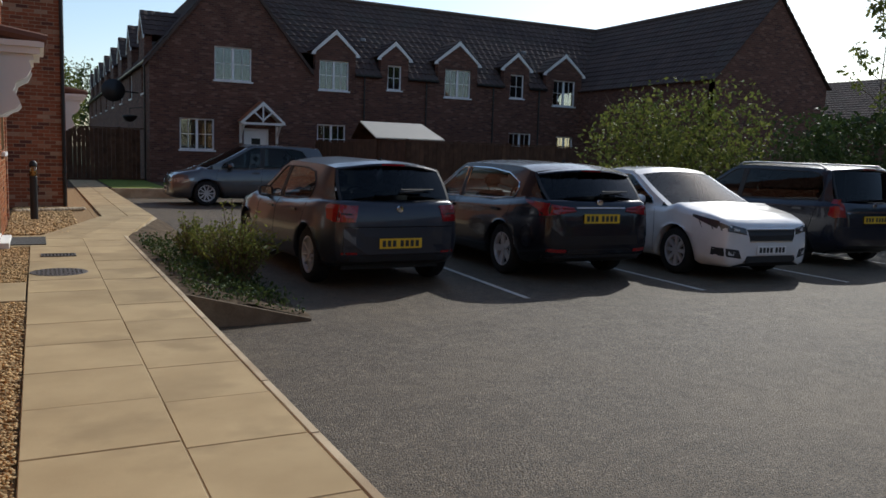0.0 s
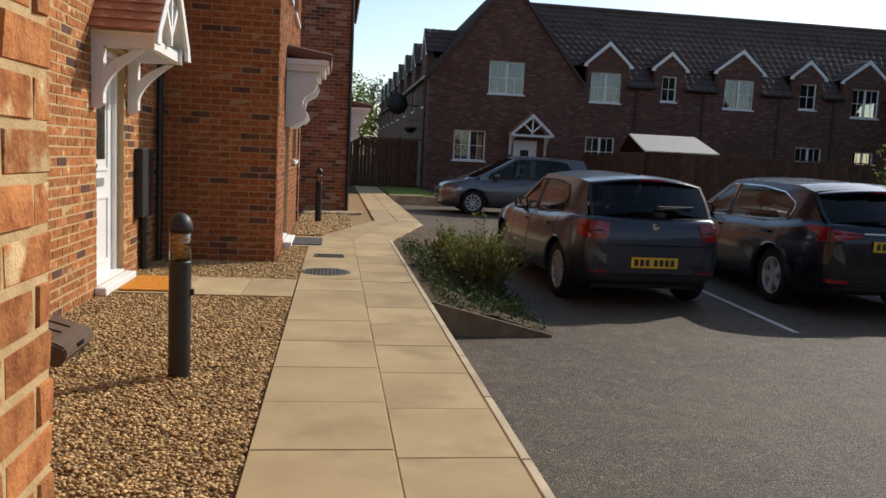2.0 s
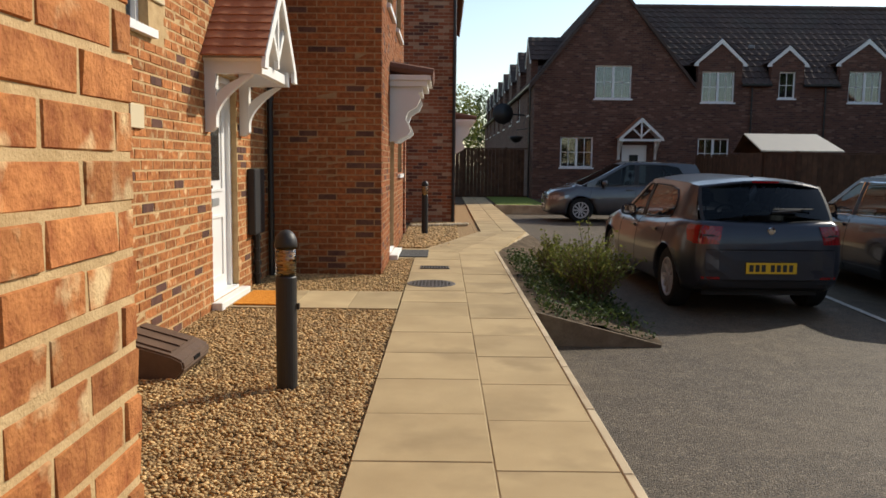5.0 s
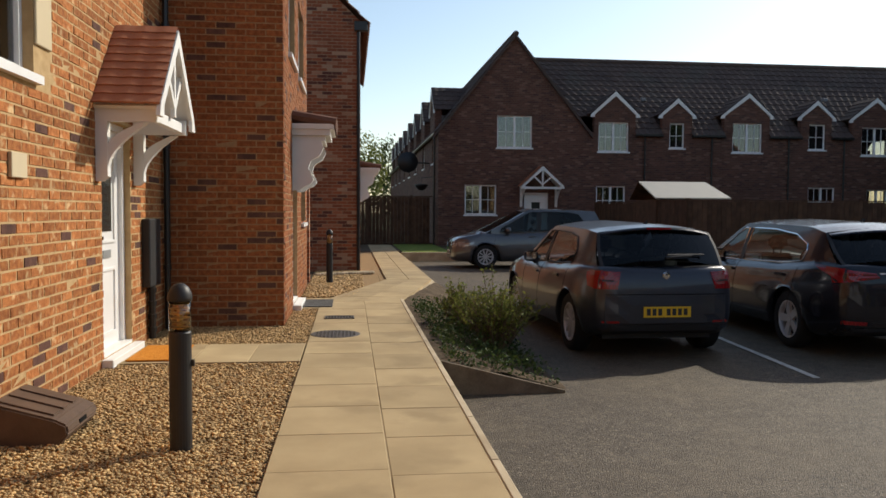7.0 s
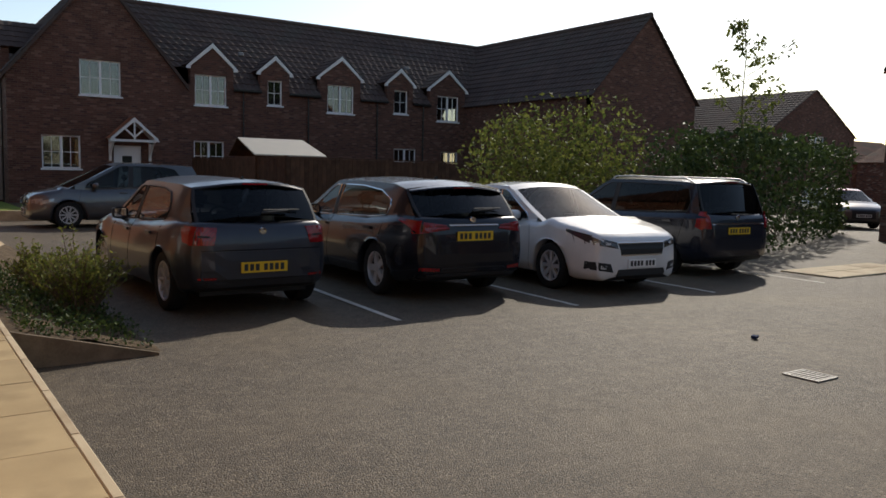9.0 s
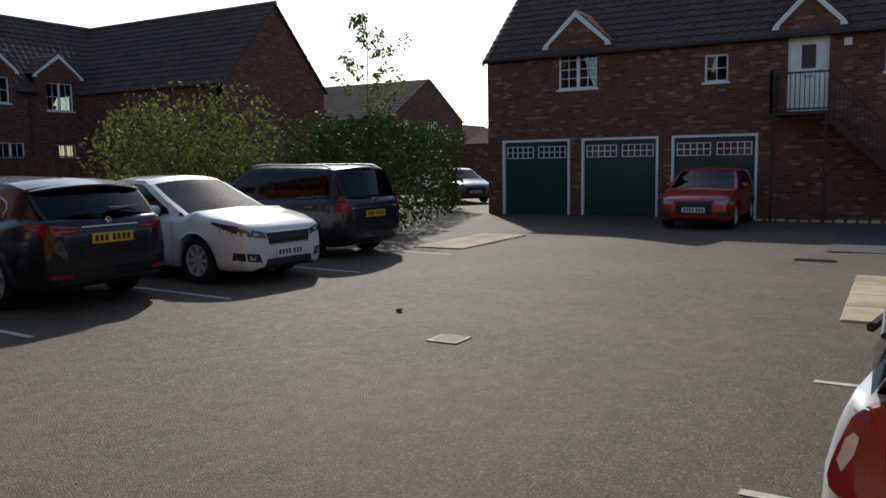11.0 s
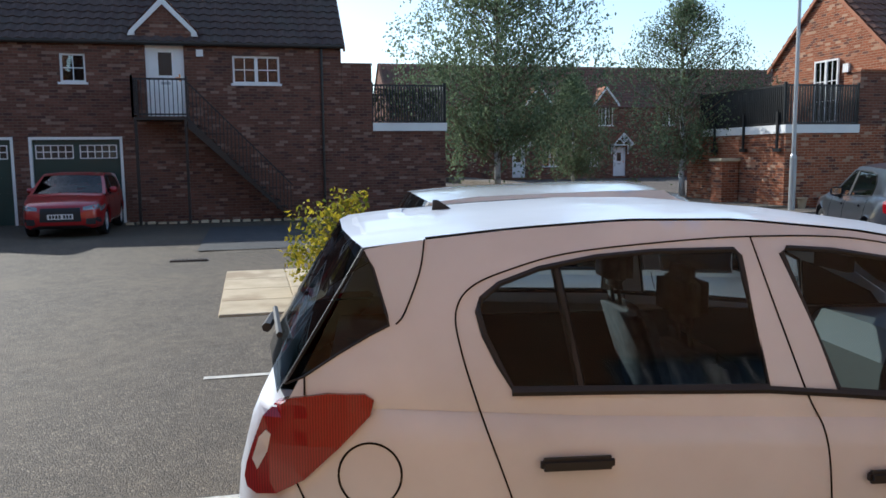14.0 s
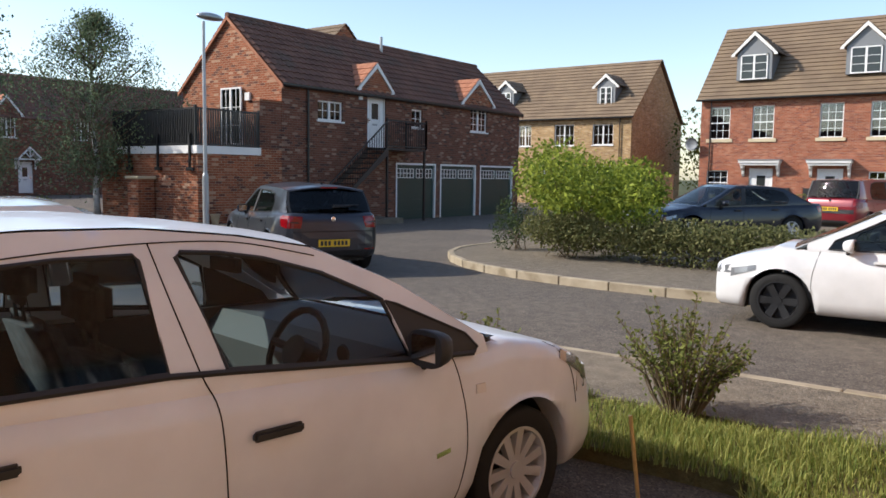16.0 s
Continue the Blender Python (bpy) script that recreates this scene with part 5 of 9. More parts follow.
# ---- the brick houses along the path ----
def brick_run(owner, F, u0, u1, z0, z1, holes, single=0, course=0.075, length=0.225, proud=0.003, start=0.0, name="bricks", mat=None):
    """Bricks laid on a mortar face, one by one: the first `single` as objects of their own, the others joined."""
    mat = mat or BRICK_PIECE
    rest = {0: bmesh.new(), 1: bmesh.new()}
    shared = {}
    made = 0
    rows = int((z1 - z0) / course + 0.5)
    for r in range(rows):
        za, zb = z0 + r * course + 0.005, z0 + (r + 1) * course - 0.005
        u = u0 - (start + (length / 2 if r % 2 else 0.0)) % length
        while u < u1:
            a, b = max(u0, u + 0.005), min(u1, u + length - 0.005)
            u += length
            if b - a < 0.03:
                continue
            parts_ab = [(a, b)]
            for h in holes:
                nxt = []
                for p, q in parts_ab:
                    if h[2] < (za + zb) / 2 < h[3] and p < h[1] and q > h[0]:
                        if h[0] - p > 0.03:
                            nxt.append((p, h[0]))
                        if q - h[1] > 0.03:
                            nxt.append((h[1], q))
                    else:
                        nxt.append((p, q))
                parts_ab = nxt
            for p, q in parts_ab:
                dark = random.random() < 0.07
                d = proud + random.uniform(-0.002, 0.003)
                j = [random.uniform(-0.0025, 0.0025) for _ in range(8)]
                if made < single:
                    key = (round(q - p, 2), dark, random.randrange(3))
                    if key not in shared:
                        bm = bmesh.new()
                        piece(bm, Face((0, 0, 0), F.u, F.n), 0, q - p, 0, za - za, zb - za, d, j)
                        o = part("brick", bm, BRICK_DARK if dark else mat, owner)
                        shared[key] = o.data
                    else:
                        o = new("brick", shared[key])
                        adopt(o, owner)
                    o.matrix_basis = Matrix.Translation(F(p, 0, za))
                    made += 1
                else:
                    piece(rest[int(dark)], F, p, q, 0, za, zb, d, j)
    for k, bm in rest.items():
        if len(bm.verts):
            tagged(part(name, bm, BRICK_DARK if k else mat, owner, fix=True), kind="stuff")
        else:
            bm.free()


def piece(bm, F, u0, u1, v, z0, z1, d, j):
    """One brick: a block with a slightly uneven, arrised face."""
    c = 0.004
    back = [bm.verts.new(F(u, -0.004, z)) for u, z in ((u0, z0), (u1, z0), (u1, z1), (u0, z1))]
    front = [bm.verts.new(F(u + j[i], d + j[i + 4], z + j[i] * 0.6)) for i, (u, z) in enumerate(((u0 + c, z0 + c), (u1 - c, z0 + c), (u1 - c, z1 - c), (u0 + c, z1 - c)))]
    bm.faces.new(front)
    for i in range(4):
        k = (i + 1) % 4
        bm.faces.new((back[i], back[k], front[k], front[i]))


near_house = thing("brick_house", (-2.3, 5, 0), "red brick house with a tiled porch beside the path", "house")
FW = Face((-2.10, 0, 0), (0, 1, 0), (1, 0, 0))
WIN_A, DOOR_A = (4.05, 5.69, 2.24, 3.35), (7.12, 8.02, 0.06, 2.13)
part("wall", wall_mesh(FW, 1.0, 9.55, -0.3, 5.5, [WIN_A, DOOR_A], 0.3), MORTAR, near_house, "brick wall in stretcher bond")
window(near_house, FW, *WIN_A, 1, 1, 2, label="white casement window with a deep sill")
for zq in (2.45, 2.95):
    part("quoin", bevelled(boxm((5.70, 5.98, 0.0, 0.02, zq, zq + 0.42), F=FW), 0.006, 1), CREAM, near_house, "pale stone block beside the window")
door(near_house, FW, *DOOR_A, handle_left=True, label="white front door with obscured glass lights")
part("door_sill", bevelled(boxm((7.05, 8.10, 0.003, 0.10, -0.02, 0.055), F=FW), 0.006, 1), WHITE, near_house)
part("threshold", boxm((7.125, 8.015, -0.20, 0.004, 0.061, 0.085), F=FW), WHITE, near_house)
porch(near_house, FW, 6.92, 7.60, 8.26, 2.24, 2.98, 0.52, 1.58, TILE_RED)
part("plaque", bevelled(boxm((5.24, 5.48, 0.004, 0.03, 1.54, 1.70), F=FW), 0.004, 1), CREAM, near_house, "small cream stone plaque with a carved disc")
part("meter_cupboard", bevelled(boxm((8.40, 8.85, 0.004, 0.09, 0.55, 1.25), F=FW), 0.01, 1), PLASTIC, near_house, "dark grey meter cupboard")
downpipe(near_house, FW, 9.30, 0.0, 5.4)
downpipe(near_house, FW, 8.62, 0.0, 0.55, 0.05)

# projecting bay with the second door
FBY = Face((0, 9.51, 0), (1, 0, 0), (0, -1, 0))
FBX = Face((-0.77, 0, 0), (0, 1, 0), (1, 0, 0))
bay_house = thing("brick_house", (-1.5, 12, 0), "projecting red brick house front with a scrolled canopy", "house")
DOOR_B, WIN_B = (11.05, 11.95, 0.06, 2.12), (12.9, 14.0, 1.15, 2.25)
WIN_B2, WIN_B3 = (12.3, 13.6, 3.35, 4.5), (10.4, 11.5, 3.35, 4.5)
part("wall", wall_mesh(FBX, 9.52, 14.45, -0.3, 6.2, [DOOR_B, WIN_B, WIN_B2, WIN_B3], 0.3), MORTAR_RED, bay_house, "sunlit brick flank")
part("wall", boxm((-2.4, -0.77, 9.51, 9.80, -0.3, 6.2)), MORTAR_RED, bay_house, "shaded brick return wall")
part("wall", boxm((-6, -0.775, 14.46, 14.7, -0.3, 6.2)), BRICK, bay_house)
door(bay_house, FBX, *DOOR_B, label="white front door under a scrolled canopy")
for w in (WIN_B, WIN_B2, WIN_B3):
    window(bay_house, FBX, *w, 1, 2, 2)
part("door_sill", bevelled(boxm((10.98, 12.02, 0.003, 0.12, -0.02, 0.055), F=FBX), 0.006, 1), WHITE, bay_house)
part("threshold", boxm((11.055, 11.945, -0.20, 0.004, 0.061, 0.085), F=FBX), WHITE, bay_house)


def scroll_canopy(house, F, u0, u1, z, dep):
    """A flat canopy on scrolled brackets with small tiles on top."""
    c = part("scroll_canopy", boxm((u0, u1, 0.003, dep - 0.05, z - 0.06, z + 0.02), (u0 - 0.03, u1 + 0.03, 0.003, dep, z + 0.021, z + 0.09), (u0 + 0.05, u1 - 0.05, 0.003, dep - 0.12, z - 0.13, z - 0.061), F=F), WHITE, house, "white moulded canopy on scrolled brackets")
    tz = bmesh.new()
    n = 8
    for i in range(n):
        a = u0 - 0.05 + (u1 - u0 + 0.1) * (i + 0.5) / n
        tube(tz, F(a, 0.003, z + 0.20), F(a, dep + 0.03, z + 0.11), 0.075, 8)
    part("canopy_tiles", tz, TILE, c, "dark half-round tiles")
    for u in (u0 + 0.08, u1 - 0.08):
        G = Face(F(u, 0, 0), F.n, F.u)
        pr = [(0.004, z - 0.131), (dep - 0.17, z - 0.131), (dep - 0.14, z - 0.22), (dep - 0.19, z - 0.33), (dep - 0.31, z - 0.40), (dep - 0.34, z - 0.50), (dep - 0.29, z - 0.60), (dep - 0.27, z - 0.66), (dep - 0.32, z - 0.72), (dep - 0.38, z - 0.74), (0.10, z - 0.80), (0.004, z - 0.80)]
        part("bracket", fprism(G, pr, -0.055, 0.055), WHITE, c, "scrolled white bracket")


scroll_canopy(bay_house, FBX, 10.9, 12.1, 2.42, 0.56)

# next house along, its shaded end wall and corner pipe
gable_house = thing("brick_house", (-3, 20, 0), "red brick house with a shaded end wall", "house")
FC = Face((0, 18.4, 0), (1, 0, 0), (0, -1, 0))
part("wall", boxm((-6, 0.235, 18.4, 18.7, -0.3, 5.65)), BRICK, gable_house, "shaded brick end wall")
part("wall", boxm((-0.065, 0.24, 18.71, 27.0, -0.3, 5.65), (-6, 0.24, 27.0, 27.3, -0.3, 5.65)), BRICK, gable_house)
part("gable_wall", fprism(FC, [(-6.8, 5.65), (0.235, 5.65), (-3.3, 9.0)], -0.3, 0.0), BRICK, gable_house)
part("roof", tiled((0.42, 18.2, 5.55), (0.42, 27.5, 5.55), (-3.3, 18.2, 9.1), (-3.3, 27.5, 9.1), 0.3, 0.34, 0.04, 0.035, 4), TILE, gable_house, "tiled roof")
part("roof", tiled((-7, 27.5, 5.55), (-7, 18.2, 5.55), (-3.3, 27.5, 9.1), (-3.3, 18.2, 9.1), 0.3, 0.34, 0.04, 0.035, 2), TILE, gable_house)
downpipe(gable_house, FC, 0.19, 0.0, 5.5, 0.05)
part("hopper", bevelled(boxm((0.10, 0.40, 0.0, 0.16, 5.40, 5.62), F=FC), 0.015, 1), PIPE, gable_house)
part("wall", boxm((-6, -0.78, 15.6, 15.9, -0.3, 2.4)), BRICK, gable_house)
scroll_canopy(gable_house, Face((0.24, 0, 0), (0, 1, 0), (1, 0, 0)), 21.5, 22.7, 2.42, 0.56)

# house end close beside the camera; its windows show as reflections in the parked car
corner_house = thing("brick_house", (-2, -3, 0), "orange-red brick house corner close to the path", "house")
FN = Face((-0.515, 0, 0), (0, 1, 0), (1, 0, 0))
WIN_N, WIN_N2 = (-2.6, -1.3, 0.95, 2.15), (-5.6, -4.2, 0.95, 2.15)
part("wall", wall_mesh(FN, -9.0, -0.405, -0.3, 5.5, [WIN_N, WIN_N2], 0.3), BRICK_CORNER, corner_house, "weathered brick wall")
part("wall", wall_mesh(FN, -0.4, 1.235, -0.3, 5.5, [], 0.3), MORTAR, corner_house, "weathered brick wall with pale mortar")
part("wall", boxm((-4, -0.52, 0.95, 1.232, -0.3, 5.5), (-4, -0.52, -9.3, -9.0, -0.3, 5.5)), BRICK, corner_house)
for w in (WIN_N, WIN_N2):
    window(corner_house, FN, *w, 3, 3, 2)
part("roof", tiled((-0.2, -9.2, 5.4), (-0.2, 1.4, 5.4), (-4.0, -9.2, 9.0), (-4.0, 1.4, 9.0), 0.3, 0.34, 0.04, 0.035, 2), TILE, corner_house)
part("roof", tiled((-1.8, 0.9, 5.4), (-1.8, 9.6, 5.4), (-5.0, 0.9, 8.6), (-5.0, 9.6, 8.6), 0.3, 0.34, 0.04, 0.035, 2), TILE, near_house)
part("roof", tiled((-0.6, 9.4, 6.1), (-0.6, 14.6, 6.1), (-4.0, 9.4, 9.4), (-4.0, 14.6, 9.4), 0.3, 0.34, 0.04, 0.035, 2), TILE, bay_house)


# ---- cars ----
def lpart(name, bm, mat, parent, label="", smooth=False, fix=True):
    """Like part(), for meshes in their thing's own axes."""
    o = part(name, bm, mat, None, label, smooth, fix)
    o.parent = parent
    return o


def curve_at(pts, x):
    return float(np.interp(x, [p[0] for p in pts], [p[1] for p in pts]))


SEAT = noisy("seat_cloth", (0.05, 0.05, 0.052), (0.11, 0.11, 0.112), 20, 0.9, 0.3, 200, spec=0.15)
def ribbed_lens(name, a, b):
    """Moulded red lens: fine upright ribs under a clear, glossy skin."""
    m = plain(name, a, 0.14, spec=0.4, coat=0.5)
    nt = m.node_tree
    bs = nt.nodes["Principled BSDF"]
    w = nt.nodes.new("ShaderNodeTexWave")
    w.inputs["Scale"].default_value, w.inputs["Distortion"].default_value, w.inputs["Detail"].default_value = 42.0, 1.5, 2.0
    tc = nt.nodes.new("ShaderNodeTexCoord")
    nt.links.new(tc.outputs["Object"], w.inputs["Vector"])
    r = ramp(nt.nodes, [(0.15, a), (0.85, b)])
    nt.links.new(w.outputs["Fac"], r.inputs["Fac"])
    nt.links.new(r.outputs[0], bs.inputs["Base Color"])
    return m


LIGHT_RED = ribbed_lens("tail_lens", (0.14, 0.001, 0.004), (0.29, 0.003, 0.008))
LIGHT_CLEAR = plain("clear_lens", (0.62, 0.62, 0.62), 0.12, spec=0.6, coat=0.8)
HEAD = plain("headlight", (0.30, 0.31, 0.32), 0.10, metal=0.5, coat=1.0)
LAMP_DARK = plain("smoked_headlight", (0.05, 0.05, 0.055), 0.10, metal=0.3, coat=0.8)
PLATE_Y = plain("plate_yellow", (0.72, 0.46, 0.02), 0.4)
PLATE_W = plain("plate_white", (0.75, 0.75, 0.73), 0.4)
PLATE_INK = plain("plate_ink", (0.02, 0.02, 0.02), 0.5)
SEAM = plain("panel_gap", (0.008, 0.008, 0.008), 0.8, spec=0.1)


class Car:
    """A car in its own axes: x from the rear bumper forwards, y to its left, z up. Lower body and cabin are lofted from side and plan outlines."""

    def __init__(self, d):
        self.d = d
        L, W = d["L"], d["W"]
        self.sk = d.get("shoulder_k", 0.925)
        self.sh, self.si = d["shoulder"], d["sill"]
        r0, r1 = d.get("round", (0.55, 0.75))
        a0, a1 = d.get("taper", (0.17, 0.22))
        self.plan = [(0.0, W / 2 * (1 - a0 * 1.9))] + [(r0 * t, W / 2 * (1 - a0 * (1 - t) ** 2.6)) for t in (0.08, 0.2, 0.4, 0.6, 0.8, 1.0)] + [(L - r1 * t, W / 2 * (1 - a1 * (1 - t) ** 2.4)) for t in (1.0, 0.8, 0.6, 0.4, 0.2, 0.08)] + [(L, W / 2 * (1 - a1 * 1.9))]
        self.ax = (d["rear_axle"], d["rear_axle"] + d["wheelbase"])

    def zs(self, x):
        return curve_at(self.sh, x)

    def zl(self, x):
        return curve_at(self.si, x)

    def section(self, x):
        w, zs, zl = curve_at(self.plan, x), self.zs(x), self.zl(x)
        h = zs - zl
        return [(w * 0.84, zl), (w * 0.955, zl + 0.07 * h), (w * 0.99, zl + 0.22 * h), (w, zl + 0.42 * h), (w * 0.992, zl + 0.60 * h), (w * 0.985, zl + 0.68 * h), (w * (0.965 if self.sk < 0.94 else 0.972), zl + 0.86 * h), (w * (self.sk + 0.05 if self.sk < 0.92 else self.sk), zl + (0.955 if self.sk < 0.92 else 0.97) * h), (w * min(0.86, self.sk - 0.01), zs)]

    def side_y(self, x, z):
        s = self.section(x)
        zz, yy = [p[1] for p in s], [p[0] for p in s]
        y = float(np.interp(z, zz, yy))
        top = zz[-1]
        if z > top:
            y = self.cab_y(x, z)
        elif z > zz[-3] and self.d["cab"][0] <= x <= self.d["cab"][1]:
            y = max(y, curve_at(self.plan, x) * self.sk)
        return y

    def polygon(self, loop, side, lift, back=0.02):
        """A closed outline in (x, z) laid on the side, with its inner grid following the curve."""
        return self.sheet([loop], side, lift, back)[0]

    def sheet(self, loops, side, lift=0.0, back=0.02):
        """The first loop filled round the others, and each of the others filled: one bmesh each."""
        V, E, ids = [], [], []
        for lp in loops:
            P = []
            for a, b in zip(lp, lp[1:] + lp[:1]):
                n = max(1, int(math.hypot(b[0] - a[0], b[1] - a[1]) / 0.04))
                P += [(a[0] + (b[0] - a[0]) * k / n, a[1] + (b[1] - a[1]) * k / n) for k in range(n)]
            k0 = len(V)
            V += [Vector(q) for q in P]
            E += [(k0 + i, k0 + (i + 1) % len(P)) for i in range(len(P))]
            ids.append(P)
        x0, x1 = min(q[0] for q in loops[0]), max(q[0] for q in loops[0])
        z0, z1 = min(q[1] for q in loops[0]), max(q[1] for q in loops[0])
        step = 0.035 if len(loops) == 1 else 0.05
        for i in range(1, int((x1 - x0) / step) + 1):
            for j in range(1, int((z1 - z0) / step) + 1):
                V.append(Vector((x0 + i * step + 0.003, z0 + j * step + 0.002)))
        cv, ce, cf, _1, _2, _3 = delaunay_2d_cdt(V, E, [], 0, 1e-5)
        out = [bmesh.new() for _ in loops]
        made = [{} for _ in loops]

        def inside(P, x, z):
            r = False
            for a, b in zip(P, P[1:] + P[:1]):
                if (a[1] > z) != (b[1] > z) and x < (b[0] - a[0]) * (z - a[1]) / (b[1] - a[1]) + a[0]:
                    r = not r
            return r
        for f in cf:
            cx, cz = sum(cv[i].x for i in f) / len(f), sum(cv[i].y for i in f) / len(f)
            if not inside(ids[0], cx, cz):
                continue
            k = next((q for q in range(1, len(loops)) if inside(ids[q], cx, cz)), 0)
            for i in f:
                if i not in made[k]:
                    made[k][i] = out[k].verts.new((cv[i].x, side * (self.side_y(cv[i].x, cv[i].y) + lift), cv[i].y))
            out[k].faces.new([made[k][i] for i in f])
        for bm in out:
            if back:
                ex = bmesh.ops.extrude_face_region(bm, geom=list(bm.faces))
                for v in ex["geom"]:
                    if isinstance(v, bmesh.types.BMVert):
                        v.co.y -= side * back
        return out

    def cab_y(self, x, z):
        d = self.d
        zb = self.zs(x)
        base = curve_at(self.plan, x) * self.sk
        return base - d["tumble"] * max(0.0, (z - zb) / (d["H"] - 0.95)) ** 1.25

    def end_x(self, y, z, front):
        L = self.d["L"]
        for i in range(160):
            x = i * 0.006
            xx = L - x if front else x
            if self.zl(xx) - 0.02 <= z <= self.zs(xx) + 0.02 and self.side_y(xx, z) >= abs(y):
                return xx
        return L - 0.5 if front else 0.5

    # patches that lie on the body
    def on_side(self, quad, side, lift=0.006, n=6, m=4):
        return self._patch(quad, n, m, lambda a, b: Vector((a, side * (self.side_y(a, b) + lift), b)), Vector((0, -side * 0.02, 0)))

    def on_end(self, quad, front, lift=0.006, n=8, m=4):
        s = 1 if front else -1
        return self._patch(quad, n, m, lambda a, b: Vector((self.end_x(a, b, front) + s * lift, a, b)), Vector((-s * 0.02, 0, 0)))

    def _patch(self, quad, n, m, f, back):
        bm = bmesh.new()
        (a0, b0), (a1, b1), (a2, b2), (a3, b3) = quad
        g, k = {}, {}
        for i in range(n + 1):
            for j in range(m + 1):
                s, t = i / n, j / m
                a = (a0 * (1 - s) + a1 * s) * (1 - t) + (a3 * (1 - s) + a2 * s) * t
                b = (b0 * (1 - s) + b1 * s) * (1 - t) + (b3 * (1 - s) + b2 * s) * t
                p = f(a, b)
                g[i, j] = bm.verts.new(p)
                k[i, j] = bm.verts.new(p + back)
        for i in range(n):
            for j in range(m):
                bm.faces.new((g[i, j], g[i + 1, j], g[i + 1, j + 1], g[i, j + 1]))
        rim = [(i, 0) for i in range(n)] + [(n, j) for j in range(m)] + [(i, m) for i in range(n, 0, -1)] + [(0, j) for j in range(m, 0, -1)]
        for p, q in zip(rim, rim[1:] + rim[:1]):
            bm.faces.new((g[p], k[p], k[q], g[q]))
        return bm

    def side_line(self, pts, side, r=0.0026, lift=0.001, steps=5):
        bm = bmesh.new()
        P = []
        Q = [pts[0], *pts, pts[-1]]
        for k in range(1, len(Q) - 2):
            for i in range(steps):
                t = i / steps
                P.append(tuple(0.5 * (2 * Q[k][m] + (Q[k + 1][m] - Q[k - 1][m]) * t + (2 * Q[k - 1][m] - 5 * Q[k][m] + 4 * Q[k + 1][m] - Q[k + 2][m]) * t * t + (3 * Q[k][m] - Q[k - 1][m] - 3 * Q[k + 1][m] + Q[k + 2][m]) * t ** 3) for m in (0, 1)))
        P.append(pts[-1])
        V = [Vector((x, side * (self.side_y(x, z) + lift), z)) for x, z in P]
        return pipe(V, r, 5, False, bm)

    def glaze(self, root, body, paint, glass, ztop):
        """Upper side from belt to roof in one skin, each pane cut into it and sealed all round. A pane is a ring of (x, share of the height between belt and roof rail)."""
        d = self.d
        ra, rb = d["roof"][d["roof_idx"][0]][0], d["roof"][d["roof_idx"][1]][0]
        r0, cowl = d["roof"][0][0], d["cab"][1]

        def place(x, f):
            lo = self.zs(x) + 0.012
            hi = ztop(x) - d.get("rail", 0.06) - (0.02 if x > rb else 0.0)
            return (x, lo + (max(hi, lo + 0.004) - lo) * f)
        rings = []
        for ring in d["panes"]:
            pts = []
            for (x0, f0), (x1, f1) in zip(ring, ring[1:] + ring[:1]):
                n = max(1, int(abs(x1 - x0) / 0.10))
                pts += [place(x0 + (x1 - x0) * i / n, f0 + (f1 - f0) * i / n) for i in range(n)]
            rings.append(pts)
        n = int((cowl - r0 - 0.12) / 0.1)
        lip = [(x, self.zs(x) - 0.024) for x in [r0 + 0.04 + (cowl - 0.08 - r0 - 0.04) * i / n for i in range(n + 1)]]
        top = [(x, ztop(x) - 0.001) for x in [cowl - 0.08 - (cowl - 0.08 - ra) * i / (n + 4) for i in range(n + 5)]]
        for side in (1, -1):
            skin, *panes = self.sheet([lip + top, *rings], side, 0.0, 0.0)
            lpart("side_panel", skin, paint, root, smooth=True)
            for bm, ring in zip(panes, rings):
                o = lpart("window", bm, glass, root, smooth=True)
                seal = pipe([Vector((x, side * (self.side_y(x, z) + 0.002), z)) for x, z in ring], 0.011, 5, True, bmesh.new())
                lpart("window_seal", seal, d.get("seal_mat") or PLASTIC, o, d.get("seal_label", ""))
            if d.get("pillar"):
                x0, x1 = d["pillar"]
                q = [place(x0, 0.0), place(x1, 0.0), place(x1 - 0.04, 1.0), place(x0 - 0.04, 1.0)]
                lpart("pillar_trim", self.on_side(q, side, 0.003, 3, 8), PLASTIC, body, "black pillar trim")

    def spoiler(self, root, paint, back, drop=0.03, mat=None):
        """A lip that carries the roof line out over the rear window."""
        d = self.d
        x0, z0 = d["roof"][d["roof_idx"][0]]
        bm = bmesh.new()
        w, cr, bow = self.cab_y(x0, z0) - 0.015, d.get("crown", 0.035), d.get("rear_bow", 0.07)
        prof = [(x0 + 0.14, z0 + 0.022), (x0 - back + 0.015, z0 - drop + 0.016), (x0 - back, z0 - drop), (x0 - back + 0.01, z0 - drop - 0.014), (x0 + 0.06, z0 - 0.035)]
        rows = []
        for i in range(13):
            k = -1 + i / 6
            e = 1 - k * k
            rows.append([bm.verts.new((x - bow * e + 0.05 * k ** 4, k * w, z + cr * e)) for x, z in prof])
        for a, b in zip(rows, rows[1:]):
            for i in range(len(prof)):
                j = (i + 1) % len(prof)
                bm.faces.new((a[i], a[j], b[j], b[i]))
        bm.faces.new(rows[0])
        bm.faces.new(rows[-1][::-1])
        o = lpart("roof_spoiler", bm, mat or paint, root, smooth=False)
        lamp = boxm((x0 - back - bow - 0.004, x0 - back - bow + 0.03, -0.14, 0.14, z0 - drop + cr - 0.012, z0 - drop + cr + 0.006))
        lpart("high_brake_light", lamp, LIGHT_RED, o)

